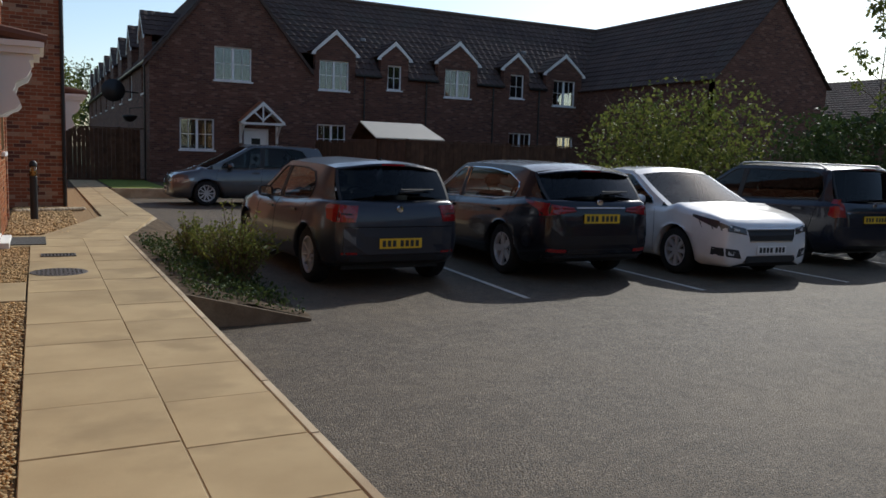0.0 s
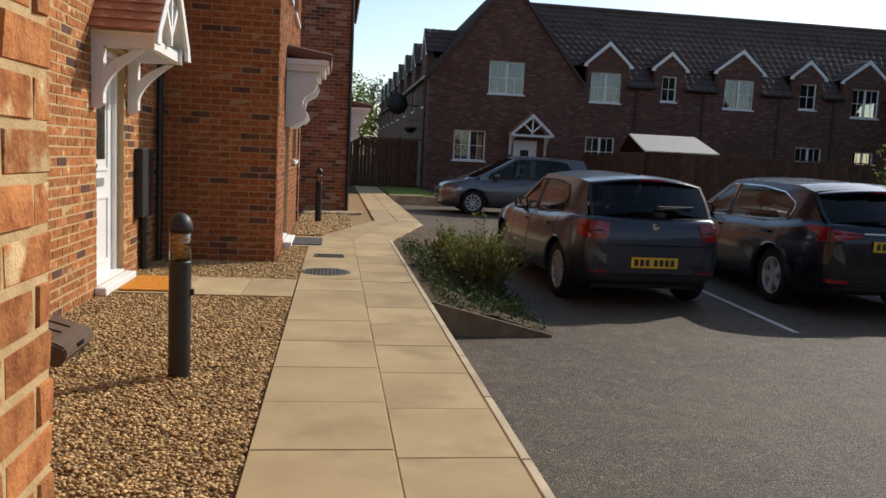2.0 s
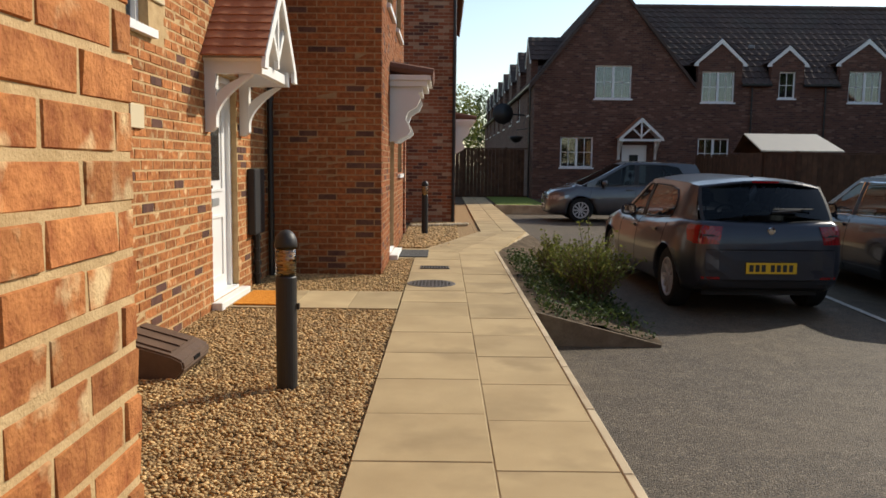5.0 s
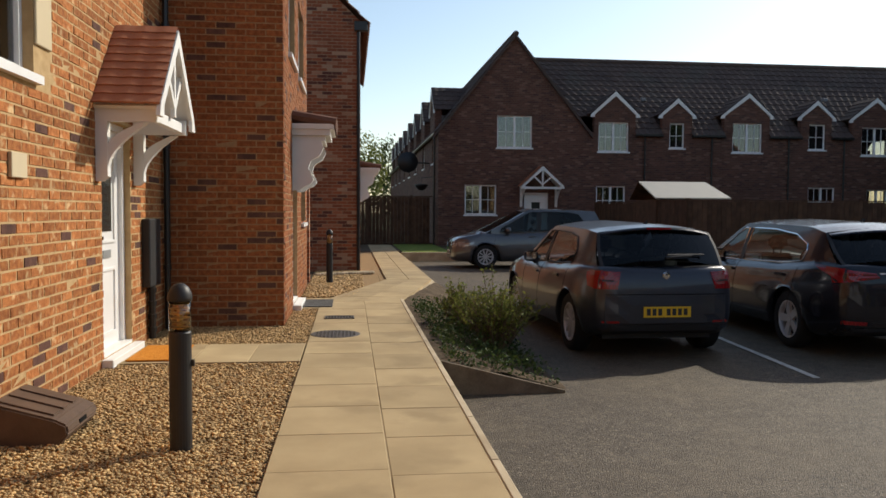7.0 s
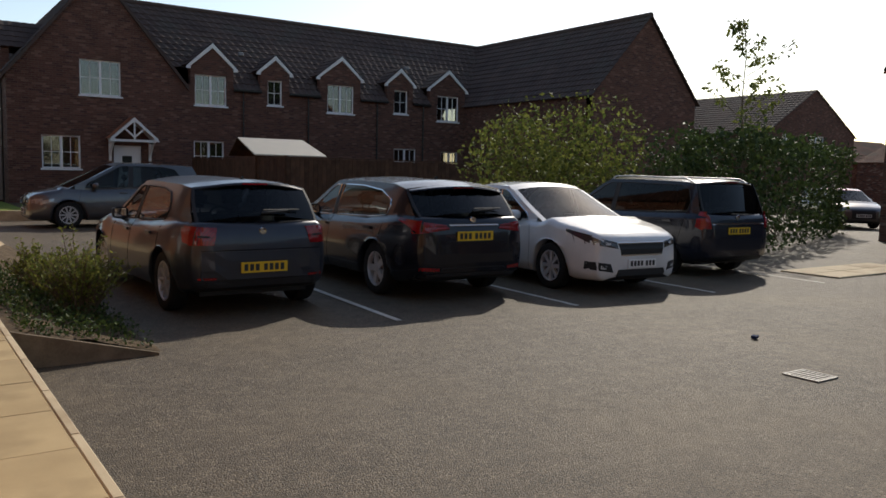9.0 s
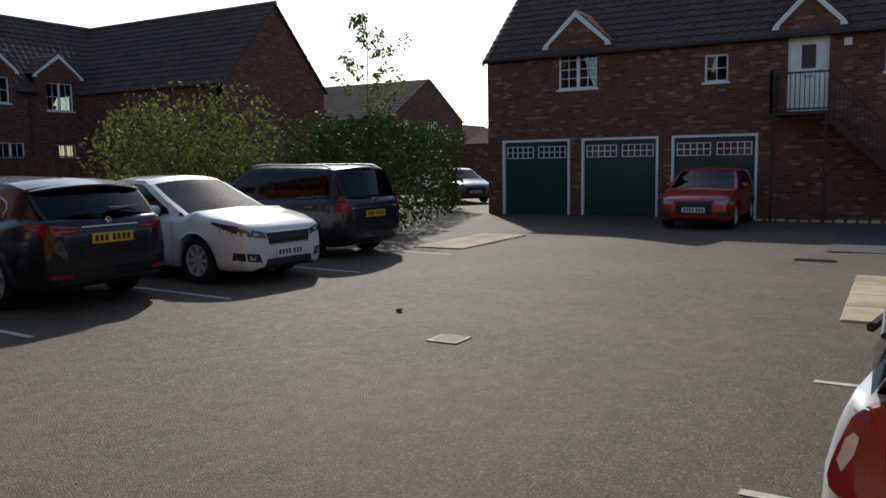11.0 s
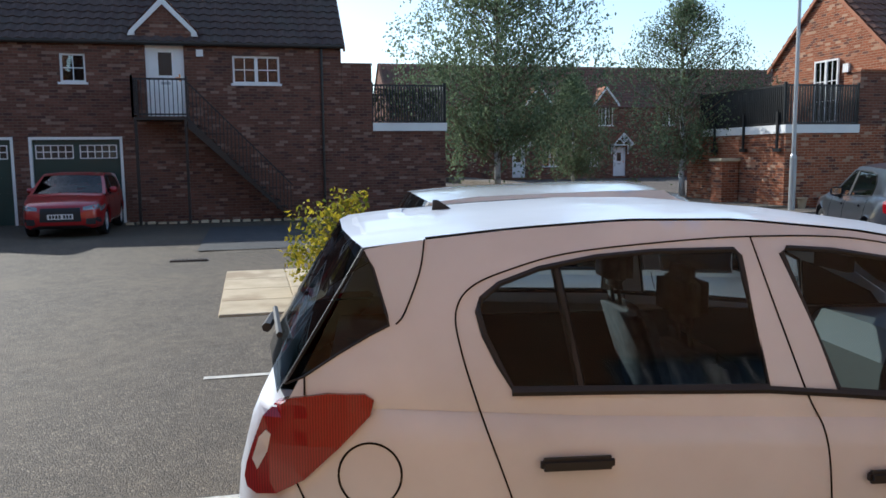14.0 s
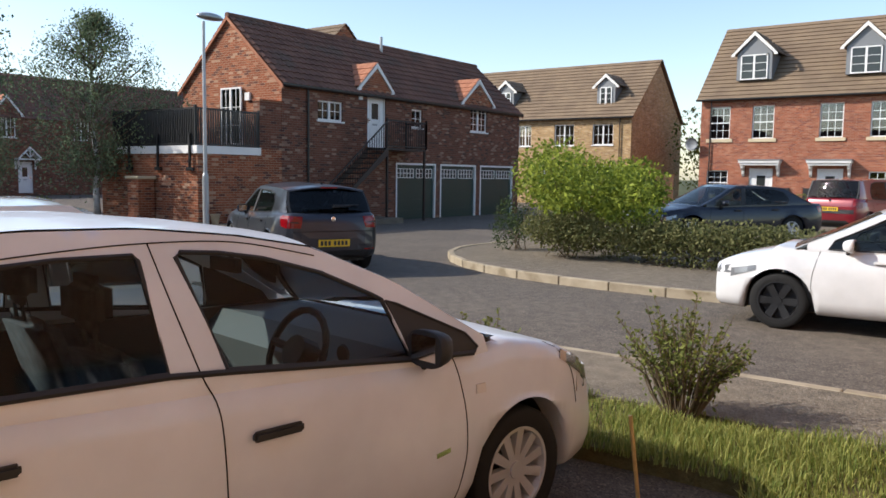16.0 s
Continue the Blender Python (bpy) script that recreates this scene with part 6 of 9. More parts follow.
    def build(self, paint, label, at, heading, plate=("y", "rear"), detail=True, rim="alloy", glass=None, kind="car"):
        d = self.d
        L, H = d["L"], d["H"]
        root = thing(kind, (0, 0, 0), label, "car", d.get("group", ""))
        root.matrix_basis = Matrix.Translation((at[0], at[1], at[2])) @ Matrix.Rotation(heading, 4, "Z") @ Matrix.Scale(d.get("scale", 1.0), 4)
        glass = glass or CAR_GLASS
        R = d["wheel_r"]
        # lower body
        xs = sorted({0.0, 0.012, 0.035, 0.07, *[i * 0.05 for i in range(2, int(L / 0.05))], L - 0.07, L - 0.035, L - 0.012, L, d["cab"][0], d["cab"][1]})
        xs = [x for x in xs if x <= L]
        bm = bmesh.new()
        rows = []
        for x in xs:
            sec = self.section(x)
            lim = -1
            for xa in self.ax:
                dx = abs(x - xa)
                if dx < R + 0.055:
                    lim = max(lim, R + math.sqrt(max(0.0, (R + 0.055) ** 2 - dx * dx)))
            half = []
            for i, (y, z) in enumerate(sec):
                half.append((y, max(z, lim) if i < 6 else z))
            zc = self.zs(x) + (0.03 if x > d["cab"][1] else 0.0) * min(1.0, (L - x) / 0.3)
            pts = [(-y, z) for y, z in half] + [(0.0, zc)] + [(y, z) for y, z in reversed(half)] + [(0.0, max(self.zl(x), lim))]
            rows.append([bm.verts.new((x, y, z)) for y, z in pts])
        n = len(rows[0])
        for a, b, xa, xb in zip(rows, rows[1:], xs, xs[1:]):
            incab = xa >= d["cab"][0] - 1e-6 and xb <= d["cab"][1] + 1e-6
            for i in range(n):
                j = (i + 1) % n
                if incab and i in (8, 9):
                    continue
                f = bm.faces.new((a[i], a[j], b[j], b[i]))
                if i >= n - 2:
                    f.material_index = 1
        bm.faces.new(rows[0][::-1])
        bm.faces.new(rows[-1])
        body = lpart("body", bm, [paint, PLASTIC], root, smooth=True)
        # cabin
        prof = d["roof"]            # (x, z) from the rear glass foot to the windscreen foot
        iw = d["roof_idx"]          # profile points where the roof begins and ends
        xr0, xr1 = prof[0][0], prof[-1][0]

        def ztop(x):
            return curve_at(prof, x)
        # side skin with the windows cut out of it
        if d.get("panes"):
            self.glaze(root, body, paint, glass, ztop)
        # roof, windscreen, rear glass: strips across
        def across(x0, x1, nn, mat_mid, name, edge):
            g = bmesh.new()
            k = [0.0, edge, 0.3, 0.5, 0.7, 1 - edge, 1.0] if edge else [0, 0.1, 0.25, 0.5, 0.75, 0.9, 1]
            rows2 = []
            for i in range(nn + 1):
                x = x0 + (x1 - x0) * i / nn
                z = ztop(x)
                w = self.cab_y(x, z)
                bow = (-d.get("rear_bow", 0.07) if name == "rear_window" else 0.10 if name == "windscreen" else 0.0)
                if name == "roof":
                    bow = (-d.get("rear_bow", 0.07) * (1 - i / 4) if i < 4 else 0.10 * (i - nn + 4) / 4 if i > nn - 4 else 0.0)
                rows2.append([g.verts.new((x + bow * (1 - (2 * t - 1) ** 2), w * (2 * t - 1), z + d.get("crown", 0.035) * (1 - (2 * t - 1) ** 2))) for t in k])
            for a, b in zip(rows2, rows2[1:]):
                for i in range(len(k) - 1):
                    f = g.faces.new((a[i], a[i + 1], b[i + 1], b[i]))
                    if edge and i in (0, len(k) - 2):
                        f.material_index = 1
            return lpart(name, g, [mat_mid, PLASTIC if name == "rear_window" else paint], root if edge else body, smooth=True, fix=True)
        ra, rb = prof[iw[0]][0], prof[iw[1]][0]
        rg = across(xr0, ra, 8, d.get("rear_glass") or glass, "rear_window", d.get("rg_edge", 0.025))
        across(ra, rb, 16, d.get("roof_mat") or paint, "roof", 0)
        across(rb, xr1, 8, glass, "windscreen", 0.045)
        # inside: floor, liner, seats, dash
        fl = 0.36
        c0, c1 = d["cab"]
        w = d["W"] / 2 - 0.13
        g = boxm((c0 + 0.15, c1 - 0.1, -w, w, fl - 0.04, fl), (c0 + 0.15, c1 - 0.05, w, w + 0.03, fl, self.zs((c0 + c1) / 2) - 0.03), (c0 + 0.15, c1 - 0.05, -w - 0.03, -w, fl, self.zs((c0 + c1) / 2) - 0.03), (c0 + 0.10, c0 + 0.45, -w, w, fl, self.zs(c0 + 0.3) - 0.08), F=AXES)
        inner = lpart("interior", g, PLASTIC, root, "dark cabin lining")
        dash = bmesh.new()
        prism(dash, [Vector((c1 - 0.02, 0, self.zs(c1) - 0.01)), Vector((c1 - 0.55, 0, self.zs(c1) - 0.0)), Vector((c1 - 0.68, 0, self.zs(c1) - 0.10)), Vector((c1 - 0.6, 0, fl)), Vector((c1 - 0.02, 0, fl))], (0, -w, 0), (0, w, 0))
        lpart("dashboard", dash, d.get("dash_mat") or PLASTIC, inner)
        sx = d["seats"]
        for x in sx:
            for y in (0.37, -0.37):
                g = bmesh.new()
                F = Face((x, y, 0), (1, 0, 0), (0, 1, 0))
                zt = self.zs(x) + 0.10
                prism(g, [Vector((x - 0.02, y, fl + 0.16)), Vector((x + 0.12, y, fl + 0.16)), Vector((x - 0.10, y, zt)), Vector((x - 0.20, y, zt))], (0, -0.24, 0), (0, 0.24, 0))
                prism(g, [Vector((x + 0.0, y, fl)), Vector((x + 0.55, y, fl)), Vector((x + 0.55, y, fl + 0.22)), Vector((x + 0.02, y, fl + 0.16))], (0, -0.25, 0), (0, 0.25, 0))
                bmesh.ops.bevel(g, geom=list(g.edges), offset=0.045, segments=2, affect="EDGES")
                st = lpart("seat", g, SEAT, root, smooth=True)
                g = boxm((x - 0.24, x - 0.13, y - 0.13, y + 0.13, zt + 0.05, zt + 0.24))
                bmesh.ops.bevel(g, geom=list(g.edges), offset=0.045, segments=3, affect="EDGES")
                tube(g, (x - 0.17, y - 0.05, zt - 0.02), (x - 0.185, y - 0.05, zt + 0.08), 0.008)
                tube(g, (x - 0.17, y + 0.05, zt - 0.02), (x - 0.185, y + 0.05, zt + 0.08), 0.008)
                lpart("headrest", g, SEAT, st, smooth=True)
        # steering wheel on the right
        g = bmesh.new()
        cx, cy, cz = c1 - 0.82, -0.36, self.zs(c1) - 0.02
        nseg, rr = 20, 0.185
        ringp = [Vector((cx + rr * math.sin(t) * 0.38, cy + rr * math.cos(t), cz + rr * math.sin(t) * 0.92)) for t in [2 * math.pi * i / nseg for i in range(nseg)]]
        pipe(ringp, 0.016, 6, True, g)
        for t in (0.1, math.pi - 0.1, 1.5 * math.pi):
            tube(g, (cx + 0.02, cy, cz), (cx + rr * math.sin(t) * 0.38, cy + rr * math.cos(t), cz + rr * math.sin(t) * 0.92), 0.02, 6)
        tube(g, (cx - 0.02, cy, cz + 0.01), (cx + 0.06, cy, cz - 0.03), 0.07, 12)
        lpart("steering_wheel", g, PLASTIC, inner, smooth=False)
        g = bmesh.new()
        tube(g, (rb + 0.05, 0, ztop(rb) - 0.03), (rb + 0.02, 0, ztop(rb) - 0.10), 0.012)
        box(g, AXES, rb - 0.02, rb + 0.01, -0.11, 0.11, ztop(rb) - 0.15, ztop(rb) - 0.09)
        lpart("rear_view_mirror", g, PLASTIC, inner)
        # wheels
        tyre_me = rim_me = hub_me = None
        for xa in self.ax:
            for side in (1, -1):
                tw = d.get("tyre_w", 0.20)
                y = side * (d["W"] / 2 - 0.035 - tw / 2)
                if tyre_me is None:
                    rw = R * d.get("rim", 0.66)
                    prof_t = [(rw, -tw * 0.42), (R * 0.93, -tw * 0.5), (R * 0.985, -tw * 0.40), (R, -tw * 0.2), (R, tw * 0.2), (R * 0.985, tw * 0.40), (R * 0.93, tw * 0.5), (rw, tw * 0.42)]
                    t = lpart("wheel", spun(prof_t, (0, 0, 0), 36, "y", caps=False), RUBBER, root, "wheel with black tyre", smooth=True)
                    tyre_me = t.data
                    g = bmesh.new()
                    spun([(rw * 1.0, -0.02), (rw, tw * 0.40), (rw * 1.015, tw * 0.44), (rw * 0.94, tw * 0.44), (rw * 0.90, tw * 0.30), (rw * 0.88, -0.02)], (0, 0, 0), 36, "y", g, caps=False)
                    ns = d.get("spokes", 5)
                    for i in range(ns):
                        a = 2 * math.pi * i / ns
                        for off in ((-0.11, 0.11) if d.get("twin") else (0.0,)):
                            c, s2 = math.cos(a + off), math.sin(a + off)
                            p0 = Vector((rw * 0.16 * math.cos(a), tw * 0.34, rw * 0.16 * math.sin(a)))
                            p1 = Vector((rw * 0.93 * c, tw * 0.38, rw * 0.93 * s2))
                            tg = Vector((-s2, 0, c))
                            ww = d.get("spoke_w", 0.035)
                            vs = [g.verts.new(v) for v in (p0 + tg * ww * 0.8, p0 - tg * ww * 0.8, p1 - tg * ww, p1 + tg * ww)]
                            vb = [g.verts.new(v.co - Vector((0, 0.035, 0))) for v in vs]
                            g.faces.new(vs)
                            for e in range(4):
                                f = (e + 1) % 4
                                g.faces.new((vs[e], vb[e], vb[f], vs[f]))
                    tube(g, (0, tw * 0.2, 0), (0, tw * 0.39, 0), rw * 0.20, 16)
                    rimo = lpart("rim", g, d.get("rim_mat") or ALLOY, t, d.get("rim_label", "silver alloy rim"))
                    rim_me = rimo.data
                    ho = lpart("brake_disc", spun([(0.0, -0.005), (rw * 0.86, -0.005), (rw * 0.86, 0.012), (0, 0.012)], (0, 0, 0), 24, "y"), PLASTIC, t)
                    hub_me = ho.data
                else:
                    t = new("wheel", tyre_me)
                    t["label"] = "wheel with black tyre"
                    t.parent = root
                    for nm, m in (("rim", rim_me), ("brake_disc", hub_me)):
                        o = new(nm, m)
                        o.parent = t
                t.matrix_basis = Matrix.Translation((xa, y, R)) @ (Matrix.Identity(4) if side > 0 else Matrix.Rotation(math.pi, 4, "Z"))
        g = boxm((self.ax[0] - 0.5, L - 0.25, -d["W"] / 2 + 0.27, d["W"] / 2 - 0.27, 0.2, 0.5))
        lpart("underbody", g, PLASTIC, root)
        # mirrors
        for side in (1, -1):
            mx, mz = c1 - d.get("mirror_back", 0.52), self.zs(c1 - 0.5) + 0.07
            my = side * (self.cab_y(mx, mz) + 0.10)
            g = bmesh.new()
            bmesh.ops.create_uvsphere(g, u_segments=16, v_segments=10, radius=1.0)
            for v in g.verts:
                c = v.co
                v.co = Vector((mx - 0.05 + max(0.0, c.x) * 0.12, my + math.copysign(abs(c.y) ** 0.7, c.y) * 0.10, mz + math.copysign(abs(c.z) ** 0.7, c.z) * 0.075))
            m = lpart("door_mirror", g, d.get("mirror_mat") or paint, root, smooth=True)
            lpart("mirror_glass", boxm((mx - 0.056, mx - 0.0505, my - 0.068, my + 0.068, mz - 0.045, mz + 0.055)), CHROME, m)
            lpart("mirror_arm", tube(bmesh.new(), (mx + 0.02, my - side * 0.04, mz - 0.06), (mx + 0.03, side * self.side_y(mx, mz - 0.08) - side * 0.02, mz - 0.10), 0.022), PLASTIC, m)
        # lights and plates
        for side in (1, -1):
            for nm, mat, quad in d["rear_lights"]:
                lpart(nm, self.on_end([(side * a, b) for a, b in quad], False, 0.008), mat, root)
            for nm, mat, quad in d.get("rear_side_lights", ()):
                lpart(nm, self.on_side(quad, side, 0.006), mat, root)
            for nm, mat, quad in d["front_lights"]:
                lpart(nm, self.on_end([(side * a, b) for a, b in quad], True, 0.006), mat, root)
            for nm, mat, quad in d.get("front_side_lights", ()):
                lpart(nm, self.on_side(quad, side, 0.005), mat, root)
        for nm, mat, quad, front in d.get("trims", ()):
            lpart(nm, self.on_end(quad, front, 0.007, 12, 3), mat, root)
        for front, mat in ((False, PLATE_Y), (True, PLATE_W)):
            z, yc = d["plate_z"][1 if front else 0], 0.0
            xe = self.end_x(0.0, z, front)
            s = 1 if front else -1
            xe = (max if front else min)(xe, self.end_x(0.26, z, front)) + s * 0.012
            pl = lpart("number_plate", boxm((min(xe, xe + s * 0.012), max(xe, xe + s * 0.012), -0.26, 0.26, z - 0.056, z + 0.056)), mat, root, "number plate with plain dark bars")
            for k in range(7):
                c = (-0.20 + 0.063 * k + (0.03 if k > 3 else 0)) * (1 if front else 1)
                lpart("bar", boxm((min(xe + s * 0.0125, xe + s * 0.0145), max(xe + s * 0.0125, xe + s * 0.0145), c - 0.021, c + 0.021, z - 0.036, z + 0.036)), PLATE_INK, pl)
        for pts in d.get("seams", ()):
            for side in (1, -1):
                lpart("door_seam", self.side_line(pts, side), SEAM, body)
        for x, z in d.get("handles", ()):
            for side in (1, -1):
                y = side * (self.side_y(x, z) + 0.018)
                g = boxm((x - 0.10, x + 0.10, y - 0.014, y + 0.014, z - 0.019, z + 0.017))
                bmesh.ops.bevel(g, geom=list(g.edges), offset=0.009, segments=2, affect="EDGES")
                hd = lpart("door_handle", g, d.get("handle_mat") or paint, root)
        if d.get("spoiler"):
            self.spoiler(root, paint, *d["spoiler"])
        # wiper, aerial
        if d.get("aerial"):
            x = d["aerial"]
            g = bmesh.new()
            z = ztop(x) + d.get("crown", 0.035)
            prism(g, [Vector((x - 0.035, 0, z - 0.01)), Vector((x + 0.055, 0, z - 0.01)), Vector((x - 0.012, 0, z + 0.036)), Vector((x - 0.03, 0, z + 0.036))], (0, -0.010, 0), (0, 0.014, 0))
            lpart("roof_aerial", g, PLASTIC, root)
        if d.get("wiper"):
            g = bmesh.new()
            x0, z0 = prof[0][0] + 0.02 - d.get("rear_bow", 0.07), ztop(prof[0][0] + 0.02)
            cr = d.get("crown", 0.035)
            tube(g, (x0 - 0.03, 0.0, z0 + cr), (x0 - 0.03 + 0.015, -0.30, z0 + cr + 0.02), 0.016, 6)
            tube(g, (x0 - 0.02, -0.02, z0 + cr + 0.03), (x0 + 0.045, -0.46, z0 + cr + 0.03), 0.010, 6)
            lpart("rear_wiper", g, PLASTIC, root)
        if d.get("rails"):
            for side in (1, -1):
                g = bmesh.new()
                V = []
                for i in range(13):
                    x = ra + 0.1 + (rb - ra - 0.15) * i / 12
                    V.append(Vector((x, side * (self.cab_y(x, ztop(x)) - 0.05), ztop(x) + (0.055 if 0 < i < 12 else 0.0))))
                pipe(V, 0.016, 6, False, g)
                lpart("roof_rail", g, d.get("rail_mat") or STEEL, root)
        # badge, exhaust
        zb = d.get("badge_z")
        if zb:
            xe = self.end_x(0.0, zb, False)
            lpart("badge", spun([(0.0, -0.012), (0.036, -0.010), (0.042, 0.0), (0.0, 0.002)], (xe - 0.004, 0, zb), 16, "x"), CHROME, root)
        if d.get("grille"):
            for quad in d["grille"]:
                lpart("grille", self.on_end(quad, True, 0.010, 12, 4), PLASTIC, root, "black front grille")
        return root


def hatch_spec(L, W, H, wb, ra, R, **kw):
    """Outlines of a common hatchback, stretched to a size."""
    belt = kw.get("belt", 0.94)
    d = dict(L=L, W=W, H=H, wheelbase=wb, rear_axle=ra, wheel_r=R, tumble=kw.get("tumble", 0.16))
    hood = kw.get("hood", 0.86)
    rb = kw.get("rear_belt", belt + 0.05)
    cowl = kw.get("cowl", L - 1.02)
    fr = ra + wb
    d["shoulder"] = [(0.0, 0.64), (0.010, 0.80), (0.035, rb - 0.09), (0.075, rb - 0.02), (0.13, rb), (0.5, rb), (1.3, belt + 0.02), (cowl - 0.6, belt - 0.02), (cowl, belt - 0.02), (cowl + 0.25, hood + 0.02), (fr + 0.1, hood - 0.03), (L - 0.40, hood - 0.10), (L - 0.18, hood - 0.16), (L - 0.07, hood - 0.22), (L - 0.02, hood - 0.29), (L, hood - 0.38)]
    d["sill"] = [(0.0, 0.42), (0.03, 0.33), (0.15, 0.27), (0.5, 0.20), (L - 0.5, 0.19), (L - 0.1, 0.20), (L, 0.28)]
    sl = kw.get("rear_slope", 0.36)
    r0 = kw.get("rear_foot", 0.12)
    d["roof"] = [(r0, rb - 0.01), (r0 + sl, H - kw.get("tail_drop", 0.085)), (r0 + sl + 0.30, H - 0.056), (L * 0.38, H - 0.037), (L * 0.46, H - 0.035), (L * 0.54, H - 0.045), (kw.get("screen_top", L * 0.635) - 0.12, H - 0.075), (kw.get("screen_top", L * 0.635), H - 0.105), (kw.get("screen_top", L * 0.635) * 0.55 + (cowl + 0.05) * 0.45, (H - 0.105) * 0.52 + (belt - 0.02) * 0.48), (cowl + 0.05, belt - 0.02)]
    d["roof_idx"] = (1, 7)
    d["cab"] = (r0 + 0.02, cowl)
    st = kw.get("screen_top", L * 0.635)
    b1 = kw.get("bpillar", L * 0.50)
    c1 = kw.get("cpillar", L * 0.20)
    q = kw.get("dlo_rear", c1)
    k = kw.get("dlo_kick", 0.30)
    d["panes"] = [[(b1 - 0.11, 0.0), (b1 - 0.15, 1.0), (q + k + 0.12, 1.0), (q + k * 0.45, 0.90), (q + 0.03, 0.60), (q, 0.38), (q + 0.04, 0.08), (q + 0.10, 0.0)],
                  [(b1, 0.0), (b1 - 0.045, 1.0), (st - 0.05, 1.0), (cowl - 0.36, 1.0), (cowl - 0.30, 0.0)]]
    if kw.get("bp", "black") == "black":
        d["pillar"] = (b1 - 0.10, b1 - 0.01)
    d["seats"] = [b1 - 0.0, c1 + 0.45]
    d["rear_lights"] = kw.get("rear_lights", [("tail_light", LIGHT_RED, [(W / 2 - 0.33, 0.76), (W / 2 - 0.10, 0.76), (W / 2 - 0.10, 0.95), (W / 2 - 0.31, 0.93)])])
    d["rear_side_lights"] = kw.get("rear_side_lights", [("tail_light", LIGHT_RED, [(0.09, 0.77), (0.24, 0.80), (0.30, 0.93), (0.09, 0.95)])])
    d["front_lights"] = kw.get("front_lights", [("headlight", HEAD, [(W / 2 - 0.48, 0.56), (W / 2 - 0.06, 0.60), (W / 2 - 0.08, 0.72), (W / 2 - 0.46, 0.65)])])
    d["front_side_lights"] = kw.get("front_side_lights", [("headlight", HEAD, [(L - 0.55, 0.66), (L - 0.25, 0.56), (L - 0.25, 0.66), (L - 0.55, 0.72)])])
    d["plate_z"] = kw.get("plate_z", (0.55, 0.42))
    d["handles"] = [(c1 + 0.42, belt - 0.10), (b1 + 0.12, belt - 0.12)]
    d["seams"] = [[(c1 + 0.05, belt), (c1 + 0.15, 0.62), (c1 + 0.22, 0.40)], [(b1 - 0.07, belt), (b1 - 0.02, 0.6), (b1 - 0.02, 0.28)], [(cowl - 0.22, belt - 0.03), (cowl - 0.15, 0.6), (cowl - 0.18, 0.28)]]
    for k in ("aerial", "wiper", "rails", "badge_z", "grille", "rim_mat", "spokes", "twin", "rim", "trims", "roof_mat", "handle_mat", "mirror_mat", "crown", "rail_mat", "spoke_w", "round", "taper", "tyre_w", "rim_label", "rg_edge", "dash_mat", "mirror_back", "spoiler", "rear_bow", "rail", "seal_mat", "seal_label", "rear_glass"):
        if k in kw:
            d[k] = kw[k]
    return d


GREY_PAINT = car_paint("paint_grey", (0.036, 0.040, 0.052), 0.35, 0.30, coat=0.5)
BLACK_PAINT = car_paint("paint_black", (0.009, 0.010, 0.016), 0.2, 0.25, coat=0.5)
WHITE_PAINT = car_paint("paint_white", (0.66, 0.655, 0.65), 0.0, 0.35)
CORSA_PAINT = car_paint("paint_offwhite", (0.64, 0.67, 0.72), 0.0, 0.40, coat=0.45)
TITAN_PAINT = car_paint("paint_titanium", (0.085, 0.082, 0.088), 0.5, 0.3)
RED_PAINT = car_paint("paint_red", (0.36, 0.010, 0.012), 0.15, 0.28)
WINE_PAINT = car_paint("paint_wine", (0.19, 0.008, 0.016), 0.25, 0.28)
BLUEBLACK_PAINT = car_paint("paint_blueblack", (0.012, 0.015, 0.025), 0.2, 0.25, coat=0.5)


def az(dx, dy):
    return math.atan2(dy, dx)


DARK_GLASS = glass_mat("dark_car_glass", (0.11, 0.12, 0.125), 0.004, 0.1, 1.36)
BMW = hatch_spec(4.32, 1.765, 1.43, 2.69, 0.76, 0.325, belt=0.93, hood=0.92, rear_slope=0.25, rear_foot=0.14, rear_belt=1.0, cowl=3.02, screen_top=2.30, bpillar=2.06, cpillar=0.80, dlo_kick=0.34, aerial=0.62, wiper=True, badge_z=0.90, crown=0.07, spoiler=(0.07, 0.02), rear_glass=DARK_GLASS, round=(0.70, 0.85), taper=(0.20, 0.22), rear_bow=0.08,
                 rear_lights=[("tail_light", LIGHT_RED, [(0.54, 0.76), (0.77, 0.76), (0.77, 0.955), (0.50, 0.94)]), ("tail_strip", PLASTIC, [(0.55, 0.835), (0.76, 0.845), (0.76, 0.862), (0.54, 0.855)]), ("reflector", LIGHT_RED, [(0.52, 0.40), (0.70, 0.40), (0.70, 0.425), (0.52, 0.425)])],
                 rear_side_lights=[("tail_light", LIGHT_RED, [(0.075, 0.76), (0.22, 0.79), (0.27, 0.94), (0.075, 0.955)])], plate_z=(0.52, 0.45), spokes=10, spoke_w=0.017,
                 trims=[("bumper", GREY_PAINT, [(-0.80, 0.40), (0.80, 0.40), (0.80, 0.69), (-0.80, 0.69)], False), ("bumper_valance", PLASTIC, [(-0.72, 0.28), (0.72, 0.28), (0.72, 0.385), (-0.72, 0.385)], False), ("tailgate_gap", SEAM, [(-0.66, 0.700), (0.66, 0.700), (0.66, 0.708), (-0.66, 0.708)], False)])
